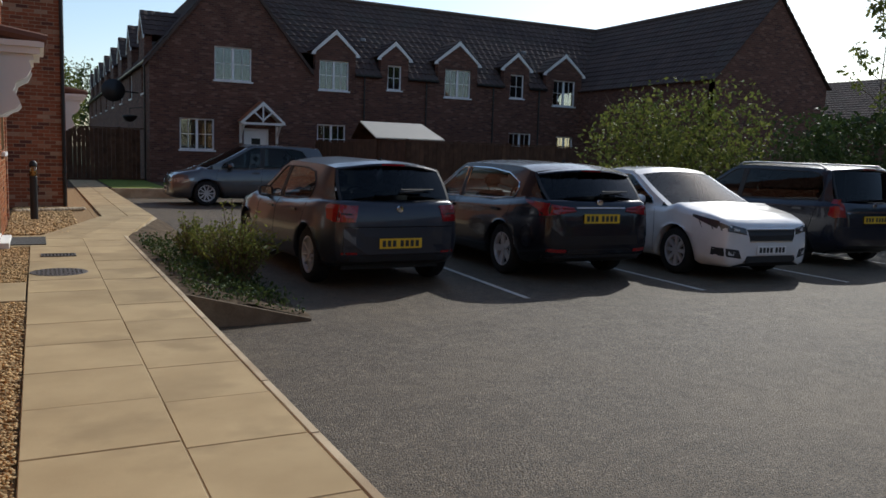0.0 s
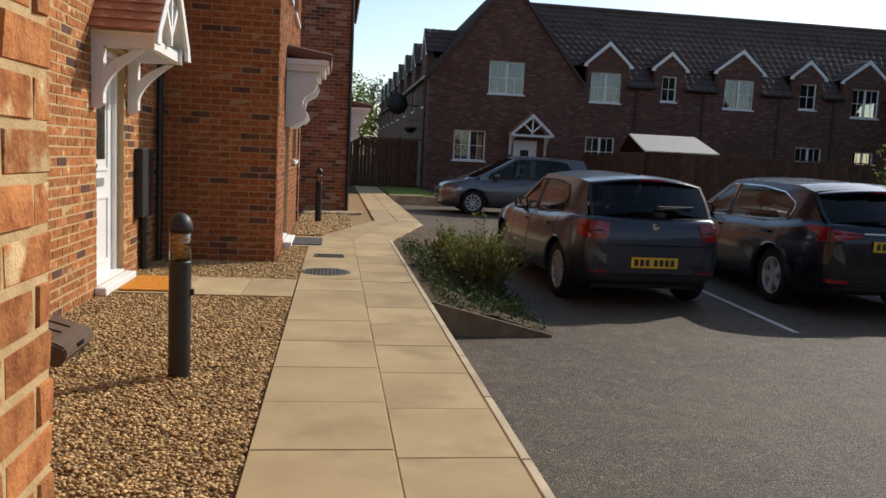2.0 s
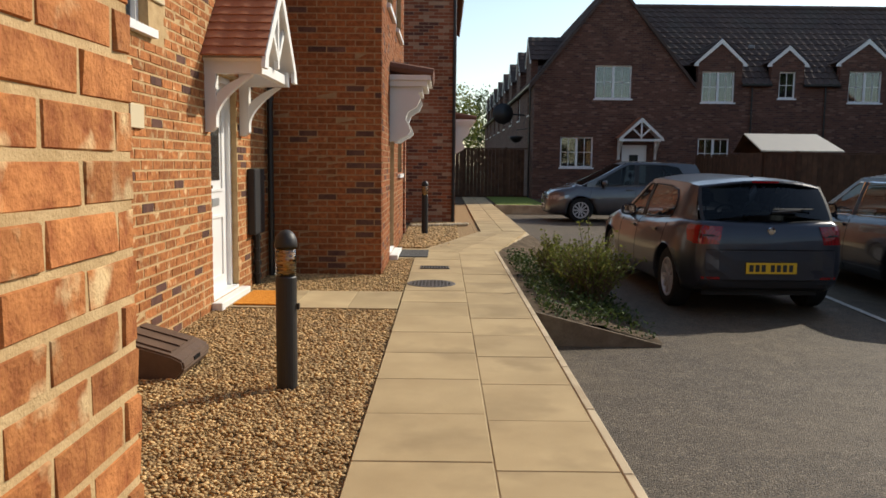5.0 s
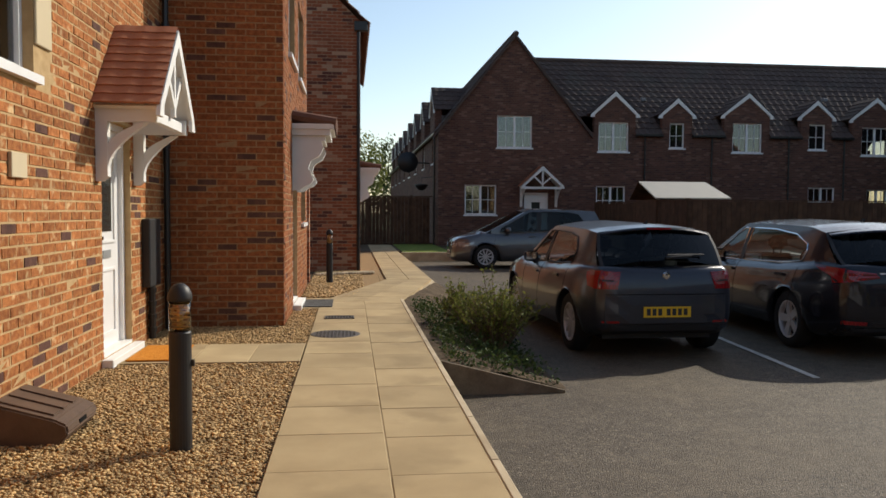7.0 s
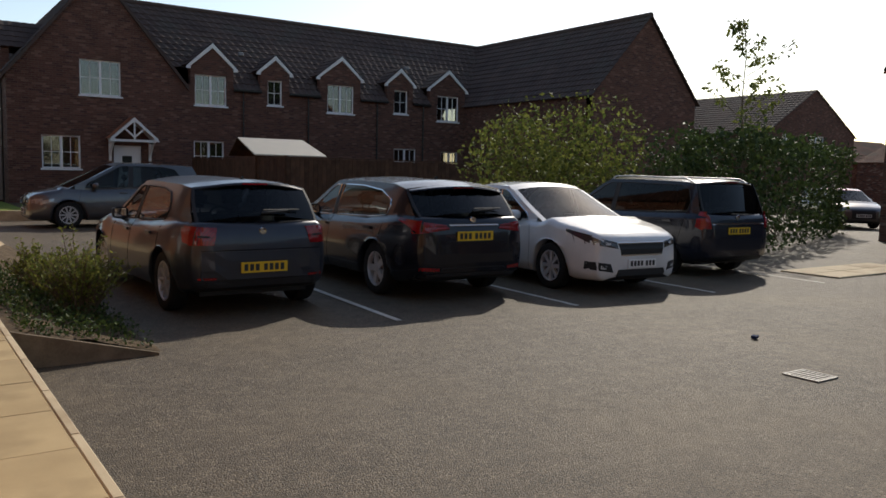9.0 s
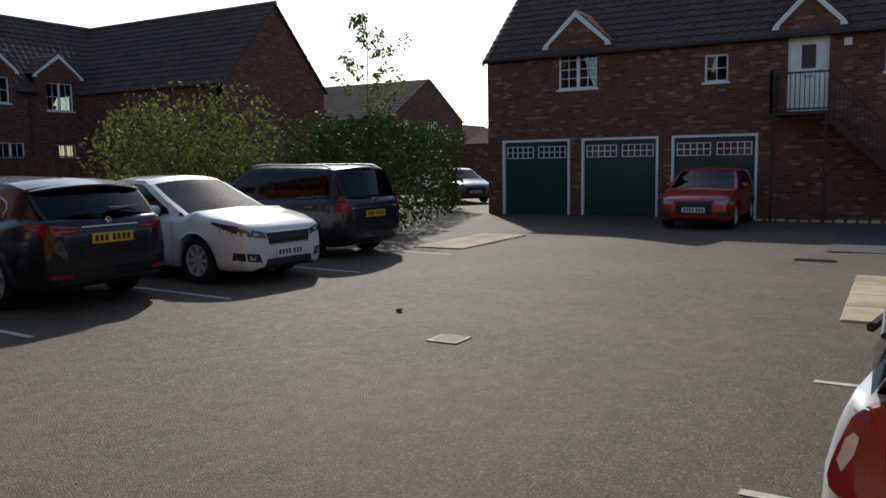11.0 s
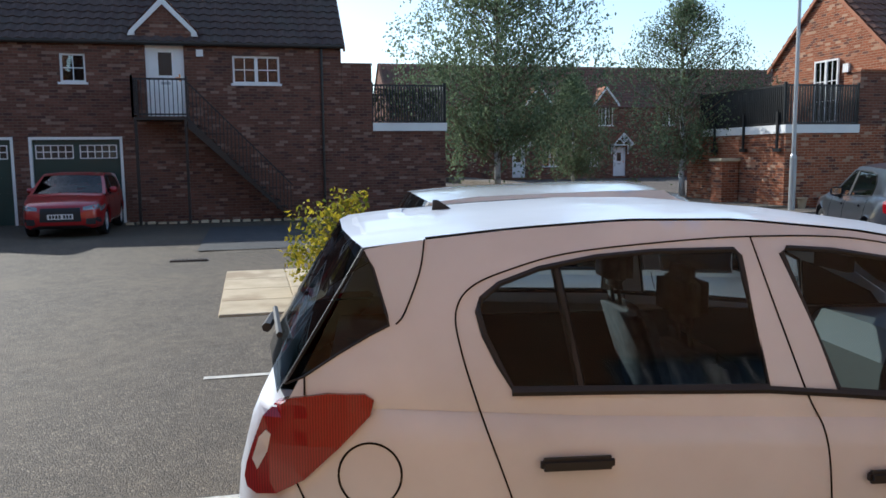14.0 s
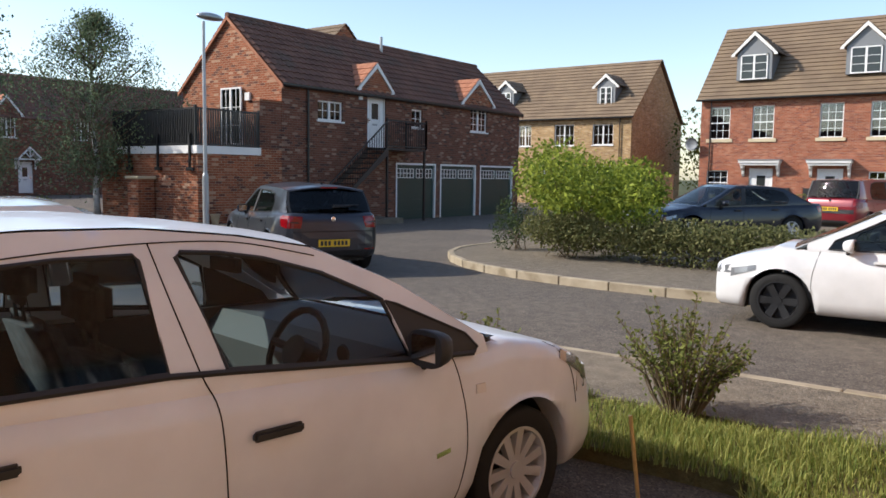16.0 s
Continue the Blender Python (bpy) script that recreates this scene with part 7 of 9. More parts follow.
I40 = hatch_spec(4.77, 1.815, 1.47, 2.77, 0.98, 0.33, belt=0.95, hood=0.92, rear_slope=0.34, rear_foot=0.16, rear_belt=1.03, cowl=3.45, screen_top=2.66, bpillar=2.42, cpillar=0.74, dlo_rear=0.74, dlo_kick=0.75, aerial=0.95, wiper=True, badge_z=0.995, spoiler=(0.13, 0.035), rear_glass=DARK_GLASS, seal_mat=CHROME, seal_label="chrome window surround", crown=0.06, tail_drop=0.115, round=(0.80, 0.9), taper=(0.22, 0.24), rear_bow=0.09,
                 rear_lights=[("tail_light", LIGHT_RED, [(0.36, 0.885), (0.79, 0.83), (0.79, 0.985), (0.40, 0.935)]), ("reflector", LIGHT_RED, [(0.50, 0.38), (0.74, 0.39), (0.74, 0.43), (0.50, 0.42)])], rear_side_lights=[("tail_light", LIGHT_RED, [(0.085, 0.83), (0.26, 0.92), (0.52, 1.01), (0.085, 0.985)])], plate_z=(0.80, 0.45), spokes=5, spoke_w=0.045,
                 trims=[("tail_trim", CHROME, [(-0.36, 0.925), (0.36, 0.925), (0.36, 0.942), (-0.36, 0.942)], False), ("bumper", BLACK_PAINT, [(-0.84, 0.36), (0.84, 0.36), (0.84, 0.70), (-0.84, 0.70)], False), ("bumper_valance", PLASTIC, [(-0.76, 0.27), (0.76, 0.27), (0.76, 0.345), (-0.76, 0.345)], False)])
OPTIMA = hatch_spec(4.845, 1.83, 1.50, 2.795, 1.09, 0.335, belt=0.98, hood=1.01, rear_slope=0.95, rear_foot=0.55, rear_belt=1.03, cowl=3.58, screen_top=2.70, bpillar=2.46, cpillar=1.20, dlo_kick=0.45, seal_mat=CHROME, seal_label="chrome window surround", crown=0.065, round=(0.7, 1.0), taper=(0.18, 0.26),
                    front_lights=[("headlight", LAMP_DARK, [(0.43, 0.645), (0.84, 0.715), (0.84, 0.825), (0.45, 0.735)]), ("lamp_lens", LIGHT_CLEAR, [(0.54, 0.685), (0.62, 0.70), (0.62, 0.74), (0.54, 0.725)]), ("fog_lamp", PLASTIC, [(0.50, 0.32), (0.80, 0.36), (0.80, 0.47), (0.54, 0.44)]), ("fog_lens", LIGHT_CLEAR, [(0.58, 0.36), (0.68, 0.37), (0.68, 0.42), (0.59, 0.41)])],
                    front_side_lights=[("headlight", LAMP_DARK, [(4.22, 0.86), (4.62, 0.72), (4.64, 0.825), (4.22, 0.895)])], plate_z=(0.8, 0.44),
                    grille=[[(-0.38, 0.565), (0.38, 0.565), (0.42, 0.715), (-0.42, 0.715)], [(-0.46, 0.27), (0.46, 0.27), (0.42, 0.36), (-0.42, 0.36)]],
                    trims=[("grille_trim", CHROME, [(-0.43, 0.718), (0.43, 0.718), (0.43, 0.734), (-0.43, 0.734)], True), ("grille_trim", CHROME, [(-0.38, 0.548), (0.38, 0.548), (0.38, 0.562), (-0.38, 0.562)], True)], spokes=8, spoke_w=0.03, rim_mat=ALLOY)
ZAFIRA = hatch_spec(4.47, 1.80, 1.64, 2.70, 0.86, 0.32, belt=1.02, hood=0.98, rear_slope=0.20, rear_foot=0.12, rear_belt=1.06, cowl=3.45, screen_top=2.55, bpillar=2.25, cpillar=0.36, dlo_rear=0.36, dlo_kick=0.18, rails=True, wiper=False, badge_z=1.0, crown=0.05, rear_glass=DARK_GLASS, spoiler=(0.05, 0.02), round=(0.6, 0.8), taper=(0.17, 0.22),
                    rear_lights=[("tail_light", LIGHT_RED, [(0.64, 0.82), (0.785, 0.82), (0.785, 1.05), (0.68, 1.05)])], rear_side_lights=[("tail_light", LIGHT_RED, [(0.08, 0.80), (0.20, 0.84), (0.18, 1.10), (0.08, 1.10)])], plate_z=(0.78, 0.45),
                    trims=[("tail_trim", CHROME, [(-0.62, 0.885), (0.62, 0.885), (0.62, 0.91), (-0.62, 0.91)], False), ("bumper", BLUEBLACK_PAINT, [(-0.82, 0.36), (0.82, 0.36), (0.82, 0.66), (-0.82, 0.66)], False)], spokes=9, spoke_w=0.022)
MERIVA = hatch_spec(4.29, 1.81, 1.615, 2.64, 0.78, 0.32, belt=0.98, hood=0.98, rear_slope=0.30, cowl=3.35, screen_top=2.35, bpillar=2.05, cpillar=0.75, rear_belt=1.05, spokes=10, spoke_w=0.018)
A1 = hatch_spec(3.95, 1.74, 1.42, 2.47, 0.68, 0.31, belt=0.94, hood=0.92, cowl=2.92, screen_top=2.25, grille=[[(-0.42, 0.36), (0.42, 0.36), (0.40, 0.66), (-0.40, 0.66)]], plate_z=(0.6, 0.47),
                front_lights=[("headlight", HEAD, [(0.46, 0.60), (0.83, 0.63), (0.83, 0.74), (0.46, 0.68)]), ("air_intake", PLASTIC, [(0.50, 0.28), (0.80, 0.30), (0.78, 0.44), (0.52, 0.42)])], roof_mat=RED_PAINT)
FIESTA = hatch_spec(3.95, 1.72, 1.45, 2.49, 0.66, 0.32, belt=0.95, hood=0.93, cowl=2.95, screen_top=2.15, rim_mat=BLACK, rim_label="black alloy rim", spokes=6, spoke_w=0.045, rim=0.70)
P508 = hatch_spec(4.79, 1.85, 1.46, 2.82, 1.0, 0.335, belt=0.95, hood=0.92, rear_slope=0.8, rear_foot=0.4, cowl=3.5, screen_top=2.7, bpillar=2.45, cpillar=1.1, grille=[[(-0.40, 0.50), (0.40, 0.50), (0.42, 0.70), (-0.42, 0.70)]], spokes=6)
F500L = hatch_spec(4.15, 1.78, 1.66, 2.61, 0.7, 0.32, belt=1.0, hood=1.0, rear_slope=0.18, cowl=3.3, screen_top=2.45, rear_belt=1.08, plate_z=(0.75, 0.45),
                   rear_lights=[("tail_light", LIGHT_RED, [(0.66, 0.86), (0.86, 0.86), (0.86, 1.06), (0.68, 1.06)])], badge_z=1.0, trims=[("bumper_strip", PLASTIC, [(-0.7, 0.62), (0.7, 0.62), (0.7, 0.74), (-0.7, 0.74)], False)])
SUV = hatch_spec(3.75, 1.72, 1.515, 2.40, 0.65, 0.31, belt=1.0, hood=0.98, rear_slope=0.28, rear_foot=0.10, cowl=2.75, screen_top=1.95, bpillar=1.75, cpillar=0.55, aerial=0.0)

BMW["scale"] = I40["scale"] = 1.05
MERIVA["scale"] = 1.09
BMW["shoulder_k"], I40["shoulder_k"], OPTIMA["shoulder_k"], ZAFIRA["shoulder_k"] = 0.875, 0.885, 0.90, 0.91
H5 = az(0.078, 0.997)
ROW = "cars parked in the bays"
for spec, paint, label, rear, head, pane in (
        (BMW, GREY_PAINT, "dark grey hatchback parked nose in, dusty paint", (3.50, 8.48), az(-0.02, 1.0), CAR_GLASS),
        (I40, BLACK_PAINT, "black estate car parked nose in beside a grey hatchback", (6.23, 8.18), az(0.045, 1.0), CAR_GLASS),
        (ZAFIRA, BLUEBLACK_PAINT, "black people carrier parked nose in by the hedge", (11.72, 8.15), H5, DARK_GLASS)):
    tagged(Car(spec).build(paint, label, (*rear, TZ), head, glass=pane), group=ROW)
# the white saloon stands nose out: its front faces the camera
hx_, hy_ = -0.078, -0.997
tagged(Car(OPTIMA).build(WHITE_PAINT, "white saloon parked nose out between dark cars", (8.70 - hx_ * 4.845, 7.58 - hy_ * 4.845, TZ), az(hx_, hy_)), group=ROW)
Car(MERIVA).build(TITAN_PAINT, "dark grey compact people carrier parked across the lane", (7.62, 23.65, TZ), az(-1, 0))
Car(A1).build(RED_PAINT, "red hatchback parked in front of a garage door", (18.75 + 3.95, 4.22, TZ), az(-1, -0.02))
Car(FIESTA).build(WHITE_PAINT, "white hatchback with black wheels on the street", (2.82 - 3.95, -10.15, TZ - 0.01), az(1, 0.0))
Car(BMW).build(GREY_PAINT, "dark grey hatchback driving off along the street", (9.1, -9.4, TZ - 0.01), az(0.90, -0.44))
Car(P508).build(BLUEBLACK_PAINT, "black estate car parked behind the hedge", (4.6, -22.2, FZ), az(0.62, 0.78))
Car(F500L).build(WINE_PAINT, "dark red tall hatchback parked before the terrace", (4.6, -25.6, FZ), az(-0.25, -0.97))
Car(SUV).build(WHITE_PAINT, "white small hatchback parked in the next bay", (5.25, -0.60, TZ), az(-0.12, -0.99))
Car(A1).build(TITAN_PAINT, "grey car parked beyond the hedge", (30.5, 17.8, TZ), az(-0.6, -0.8))

# the off-white hatchback beside the camera, with the finest detail
CORSA = hatch_spec(4.0, 1.735, 1.488, 2.51, 0.70, 0.305, belt=0.955, hood=0.95, rear_slope=0.26, rear_foot=0.13, rear_belt=1.06, cowl=3.10, screen_top=2.30, bpillar=1.72, cpillar=0.50, bp="body", aerial=0.66, wiper=True,
                   rear_lights=[],
                   rear_side_lights=[],
                   front_side_lights=[("headlight", HEAD, [(3.50, 0.80), (3.85, 0.62), (3.86, 0.70), (3.52, 0.86)])],
                   handle_mat=PLASTIC, plate_z=(0.62, 0.42), spokes=11, spoke_w=0.024, rim=0.68, rim_label="silver wheel trim", dash_mat=plain("dash_grey", (0.16, 0.165, 0.16), 0.6), mirror_back=0.55, mirror_mat=PLASTIC, crown=0.03, rg_edge=0.004, tumble=0.25)
CORSA["shoulder"] = [(0.0, 0.55), (0.012, 0.74), (0.05, 0.95), (0.10, 1.06), (0.45, 1.06), (1.0, 1.02), (1.8, 0.985), (2.6, 0.935), (2.95, 0.935), (3.10, 0.955), (3.3, 0.92), (3.55, 0.86), (3.78, 0.76), (3.9, 0.66), (3.97, 0.55), (4.0, 0.48)]
CORSA["roof"] = [(0.15, 1.07), (0.385, 1.445), (0.56, 1.464), (0.80, 1.485), (1.14, 1.503), (1.49, 1.498), (1.84, 1.462), (2.16, 1.405), (2.52, 1.252), (2.85, 1.045), (3.02, 0.95)]
CORSA["roof_idx"] = (1, 7)
CORSA["panes"] = []
CORSA["rear_bow"] = 0.09
CORSA.pop("pillar", None)
CORSA["shoulder_k"] = 0.955
# Dark tinted glass; its blue cast stands in for reflected sky.
CORSA["rear_glass"] = glass_mat("corsa_rear_glass_sky_tinted", (0.14, 0.17, 0.20), 0.004, 0.0, 1.38)
CORSA["handles"] = [(0.945, 0.880), (1.86, 0.805)]
CORSA["seams"] = [[(2.16, 1.375), (1.84, 1.44), (1.515, 1.452), (1.22, 1.44), (0.96, 1.417), (0.79, 1.378), (0.68, 1.336), (0.634, 1.272), (0.645, 1.171), (0.692, 1.01), (0.77, 0.786), (0.86, 0.5)],
                  [(1.515, 1.45), (1.55, 1.25), (1.60, 1.036), (1.65, 0.92), (1.665, 0.72), (1.66, 0.28)],
                  [(2.72, 0.94), (2.752, 0.90), (2.783, 0.79), (2.805, 0.67), (2.80, 0.48), (2.74, 0.28)], [(3.45, 0.88), (3.62, 0.72), (3.66, 0.55)],
                  [(0.557, 1.464), (0.54, 1.38), (0.495, 1.276), (0.471, 1.248)], [(0.225, 1.116), (0.225, 1.07)], [(0.20, 0.835), (0.26, 0.70), (0.30, 0.55)]]
CORSA["seats"] = [1.60, 0.80]
HC = az(-0.150, -0.989)
corsa_at = (2.90, 0.10, TZ)
corsa_car = Car(CORSA)
CORSA_GLASS = glass_mat("corsa_glass", (0.60, 0.68, 0.69), 0.004, 0.0, 1.32)
corsa = corsa_car.build(CORSA_PAINT, "off-white five-door hatchback, dusty, parked beside the path", corsa_at, HC, glass=CORSA_GLASS)
LIP = [(x, corsa_car.zs(x) - 0.024) for x in [0.17 + 0.1 * i for i in range(29)]]
TOP = [(x, curve_at(CORSA["roof"], x) - 0.001) for x in [2.95 - 0.08 * i for i in range(32)] if x > 0.42]
WRAP = [(0.172, 1.095), (0.225, 1.118), (0.317, 1.177), (0.40, 1.222), (0.452, 1.246), (0.447, 1.27), (0.412, 1.39), (0.388, 1.437)]
REAR_PANE = [(0.694, 1.273), (0.708, 1.306), (0.759, 1.342), (0.875, 1.379), (1.044, 1.406), (1.214, 1.417), (1.455, 1.417), (1.470, 1.40), (1.492, 1.056), (0.779, 1.075), (0.744, 1.139), (0.709, 1.212)]
FRONT_PANE = [(1.600, 1.405), (1.62, 1.418), (1.76, 1.408), (1.93, 1.380), (2.166, 1.312), (2.38, 1.213), (2.425, 1.190), (2.500, 0.956), (1.695, 1.040)]
QUARTER = [(2.445, 1.185), (2.50, 1.165), (2.84, 1.010), (2.90, 0.945), (2.885, 0.928), (2.515, 0.954)]
TAIL = [(0.060, 0.875), (0.078, 0.93), (0.110, 1.010), (0.143, 1.042), (0.193, 1.064), (0.285, 1.078), (0.385, 1.077), (0.408, 1.062), (0.398, 1.022), (0.314, 0.938), (0.222, 0.852), (0.143, 0.806), (0.087, 0.798), (0.060, 0.812), (0.053, 0.84)]
REVERSE = [(0.078, 0.893), (0.099, 0.955), (0.118, 0.975), (0.132, 0.965), (0.122, 0.920), (0.092, 0.866)]
RING = [(0.394 + 0.083 * math.cos(2 * math.pi * i / 32), 0.863 + 0.085 * math.sin(2 * math.pi * i / 32)) for i in range(32)]


def on_line(pts, side, r, lift=0.002, closed=False):
    return pipe([Vector((x, side * (corsa_car.side_y(x, z) + lift), z)) for x, z in pts], r, 6, closed, bmesh.new())


for side in (1, -1):
    skin, wrap, rear, front, quarter = corsa_car.sheet([LIP + TOP + [(0.39, 1.44), (0.385, 1.43)], WRAP, REAR_PANE, FRONT_PANE, QUARTER], side, 0.0, 0.0)
    panel = lpart("side_panel", skin, CORSA_PAINT, corsa, smooth=True)
    for bm, outline, name in ((wrap, WRAP, "wrap_window"), (rear, REAR_PANE, "window"), (front, FRONT_PANE, "window")):
        o = lpart(name, bm, CORSA["rear_glass"] if name == "wrap_window" else CORSA_GLASS, corsa, smooth=True)
        lpart("window_seal", on_line(outline, side, 0.009 if name == "window" else 0.004, 0.001, True), PLASTIC, o)
    o = lpart("quarter_trim", quarter, PLASTIC, corsa, "black corner trim at the door mirror")
    lpart("window_seal", on_line(QUARTER, side, 0.006, 0.001, True), PLASTIC, o)
    lpart("waist_strip", on_line([(0.775, 1.068), (1.1, 1.060), (1.49, 1.048), (1.70, 1.030), (2.10, 0.990), (2.51, 0.948), (2.87, 0.922)], side, 0.012), PLASTIC, corsa, "black rubber waist strip")
    bar = on_line([(0.965, 1.07), (0.955, 1.15), (0.935, 1.30), (0.925, 1.385)], side, 0.014, -0.012)
    lpart("window_divider", bar, PLASTIC, corsa)
    tail = lpart("tail_light", corsa_car.polygon(TAIL, side, 0.012, 0.03), LIGHT_RED, corsa, "red tail light wrapping round the corner", smooth=False)
    lpart("reversing_lamp", corsa_car.polygon(REVERSE, side, 0.016, 0.02), LIGHT_CLEAR, tail)
    if side < 0:
        lpart("fuel_flap", on_line(RING, side, 0.0032, 0.0, True), SEAM, corsa, "round fuel flap outline")
    lpart("side_repeater", corsa_car.on_side([(2.873, 0.745), (2.931, 0.745), (2.931, 0.785), (2.873, 0.785)], side, 0.006, 2, 2), LIGHT_CLEAR, corsa)
    lpart("side_badge", corsa_car.on_side([(2.62, 0.52), (2.70, 0.53), (2.70, 0.55), (2.62, 0.54)], side, 0.004, 2, 1), CHROME, corsa)
    bm = pipe([Vector((x, side * (corsa_car.cab_y(x, curve_at(CORSA["roof"], x)) - 0.004), curve_at(CORSA["roof"], x) + 0.002)) for x in [0.56 + 0.1 * i for i in range(17)]], 0.004, 5, False, bmesh.new())
    lpart("roof_seam", bm, SEAM, corsa)
# tailgate spoiler over the rear window
bm = bmesh.new()
prof = [(0.345, 1.420), (0.355, 1.438), (0.40, 1.452), (0.56, 1.468), (0.56, 1.455), (0.42, 1.415)]
ys = [(-0.625, -0.006), (-0.45, 0.016), (-0.22, 0.028), (0.0, 0.032), (0.22, 0.028), (0.45, 0.016), (0.625, -0.006)]
rows = [[bm.verts.new((x + 0.03 * abs(y) - 0.045 * (1 - (y / 0.64) ** 2), y, z + k)) for x, z in prof] for y, k in ys]
for a, b in zip(rows, rows[1:]):
    for i in range(len(prof)):
        j = (i + 1) % len(prof)
        bm.faces.new((a[i], a[j], b[j], b[i]))
bm.faces.new(rows[0])
bm.faces.new(rows[-1][::-1])
lpart("roof_spoiler", bm, CORSA_PAINT, corsa, smooth=False)
# air vent in the dashboard
lpart("air_vent", spun([(0.0, -0.01), (0.035, -0.01), (0.042, 0.0), (0.0, 0.0)], (2.42, -0.50, 0.93), 14, "x"), PLASTIC, corsa)


# ---- plants ----
def mesh_from(name, verts, faces, mat, parent=None, label="", kind=""):
    me = bpy.data.meshes.new(name)
    me.from_pydata(verts.tolist() if hasattr(verts, "tolist") else verts, [], faces.tolist() if hasattr(faces, "tolist") else faces)
    me.materials.append(mat)
    ob = new(name, me)
    if parent is not None:
        adopt(ob, parent)
    if label:
        ob["label"] = label
    if kind:
        ob["kind"] = kind
    return ob


def leaf_cloud(name, pts, size, mat, parent, seed, droop=0.0, aspect=0.5, label=""):
    """Many small folded leaves, each its own little shape, at the given points."""
    rng = np.random.default_rng(seed)
    pts = np.asarray(pts, float)
    n = len(pts)
    a = rng.normal(size=(n, 3))
    a[:, 2] -= droop
    a /= np.linalg.norm(a, axis=1)[:, None]
    b = np.cross(a, rng.normal(size=(n, 3)))
    b /= np.linalg.norm(b, axis=1)[:, None] + 1e-9
    c = np.cross(a, b)
    s = size * rng.uniform(0.6, 1.25, n)[:, None]
    tip, mid = pts + a * s, pts + a * s * 0.5
    v = np.stack([pts, mid + b * s * aspect * 0.5 + c * s * 0.10, tip, mid - b * s * aspect * 0.5 + c * s * 0.10], 1).reshape(-1, 3)
    i = np.arange(n)[:, None] * 4
    f = np.concatenate([np.concatenate([i, i + 1, i + 2], 1), np.concatenate([i, i + 2, i + 3], 1)], 0)
    return mesh_from(name, v, f, mat, parent, label)


def limb(bm, p, q, r0, r1, bends=3, wob=0.08):
    p, q = Vector(p), Vector(q)
    ln = (q - p).length
    prev = p
    for i in range(1, bends + 1):
        t = i / bends
        cur = p.lerp(q, t) + (Vector((random.uniform(-1, 1), random.uniform(-1, 1), random.uniform(-0.5, 0.5))) * wob * ln if i < bends else Vector())
        tube(bm, prev, cur, r0 + (r1 - r0) * (i - 1) / bends, 6, r0 + (r1 - r0) * t)
        prev = cur
    return prev


BARK = noisy("bark", (0.10, 0.075, 0.05), (0.20, 0.15, 0.10), 12, 0.9, 0.8, 60, spec=0.15)
BIRCH_BARK = noisy("birch_bark", (0.32, 0.30, 0.27), (0.62, 0.60, 0.55), 7, 0.85, 0.5, 40, spec=0.2, stain=(0.07, 0.06, 0.05), stain_scale=5)
LEAF_BIRCH = leaf_mat("leaf_birch", (0.085, 0.120, 0.065), (0.175, 0.220, 0.120), 0.45)
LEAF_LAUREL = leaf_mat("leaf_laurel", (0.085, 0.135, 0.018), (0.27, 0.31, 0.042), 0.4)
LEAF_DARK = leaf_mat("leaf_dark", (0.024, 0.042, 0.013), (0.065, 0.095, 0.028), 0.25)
LEAF_SHRUB = leaf_mat("leaf_shrub", (0.07, 0.095, 0.022), (0.20, 0.215, 0.05))
LEAF_YELLOW = leaf_mat("leaf_yellowing", (0.10, 0.14, 0.02), (0.42, 0.34, 0.03), 0.4)
LEAF_BROWN = leaf_mat("leaf_bronze", (0.085, 0.100, 0.032), (0.20, 0.195, 0.080))
GRASS = leaf_mat("grass_blade", (0.12, 0.17, 0.03), (0.34, 0.34, 0.10), 0.4)


def birch(base, h, rad, strands, seed, label, per=26, size=0.075, low=0.16):
    random.seed(seed)
    rng = np.random.default_rng(seed)
    T = thing("birch_tree", base, label, "tree")
    bx, by, bz = base
    bm = bmesh.new()
    top = limb(bm, base, (bx + 0.15, by + 0.1, bz + h * 0.93), 0.055 + h * 0.008, 0.012, 7, 0.012)
    part("trunk", bm, BIRCH_BARK, T, "pale birch trunk", smooth=True)
    bm = bmesh.new()
    pts = []
    for k in range(strands):
        t = rng.random() ** 1.15
        z0 = bz + h * (low + (0.96 - low) * t)
        wide = rad * math.sin(min(1.0, (1.04 - t) * 1.25) * math.pi / 2) * min(1.0, 0.62 + 1.6 * t) * (0.35 + 0.85 * rng.random() ** 0.6)
        ang = rng.uniform(0, 2 * math.pi)
        end = (bx + wide * math.cos(ang), by + wide * math.sin(ang), z0 + rng.uniform(0.1, 0.5) * wide)
        if k % 3 == 0:
            limb(bm, (bx + 0.03, by + 0.03, z0 - 0.35 * wide), end, 0.022, 0.006, 3, 0.06)
        hang = rng.uniform(0.3, 1.5) * (0.30 + 0.5 * (1 - t)) * h * 0.20
        hang = min(hang, end[2] - bz - 0.5)
        for i in range(per):
            u = rng.random()
            if u < 0.5:
                q = rng.uniform(0.25, 1.0)
                pts.append((bx + (end[0] - bx) * q, by + (end[1] - by) * q, z0 - 0.35 * wide + (end[2] - z0 + 0.35 * wide) * q))
            else:
                pts.append((end[0] + 0.15 * wide * (rng.random() - 0.3) * math.cos(ang), end[1] + 0.15 * wide * (rng.random() - 0.3) * math.sin(ang), end[2] - hang * rng.random()))
    pts = np.array(pts) + rng.normal(0, 0.11, (len(pts), 3))
    part("branchwork", bm, BARK, T, "thin drooping branches")
    leaf_cloud("crown", pts, size, LEAF_BIRCH, T, seed + 1, 1.2, 0.6, "airy grey-green drooping leaves")
    return T


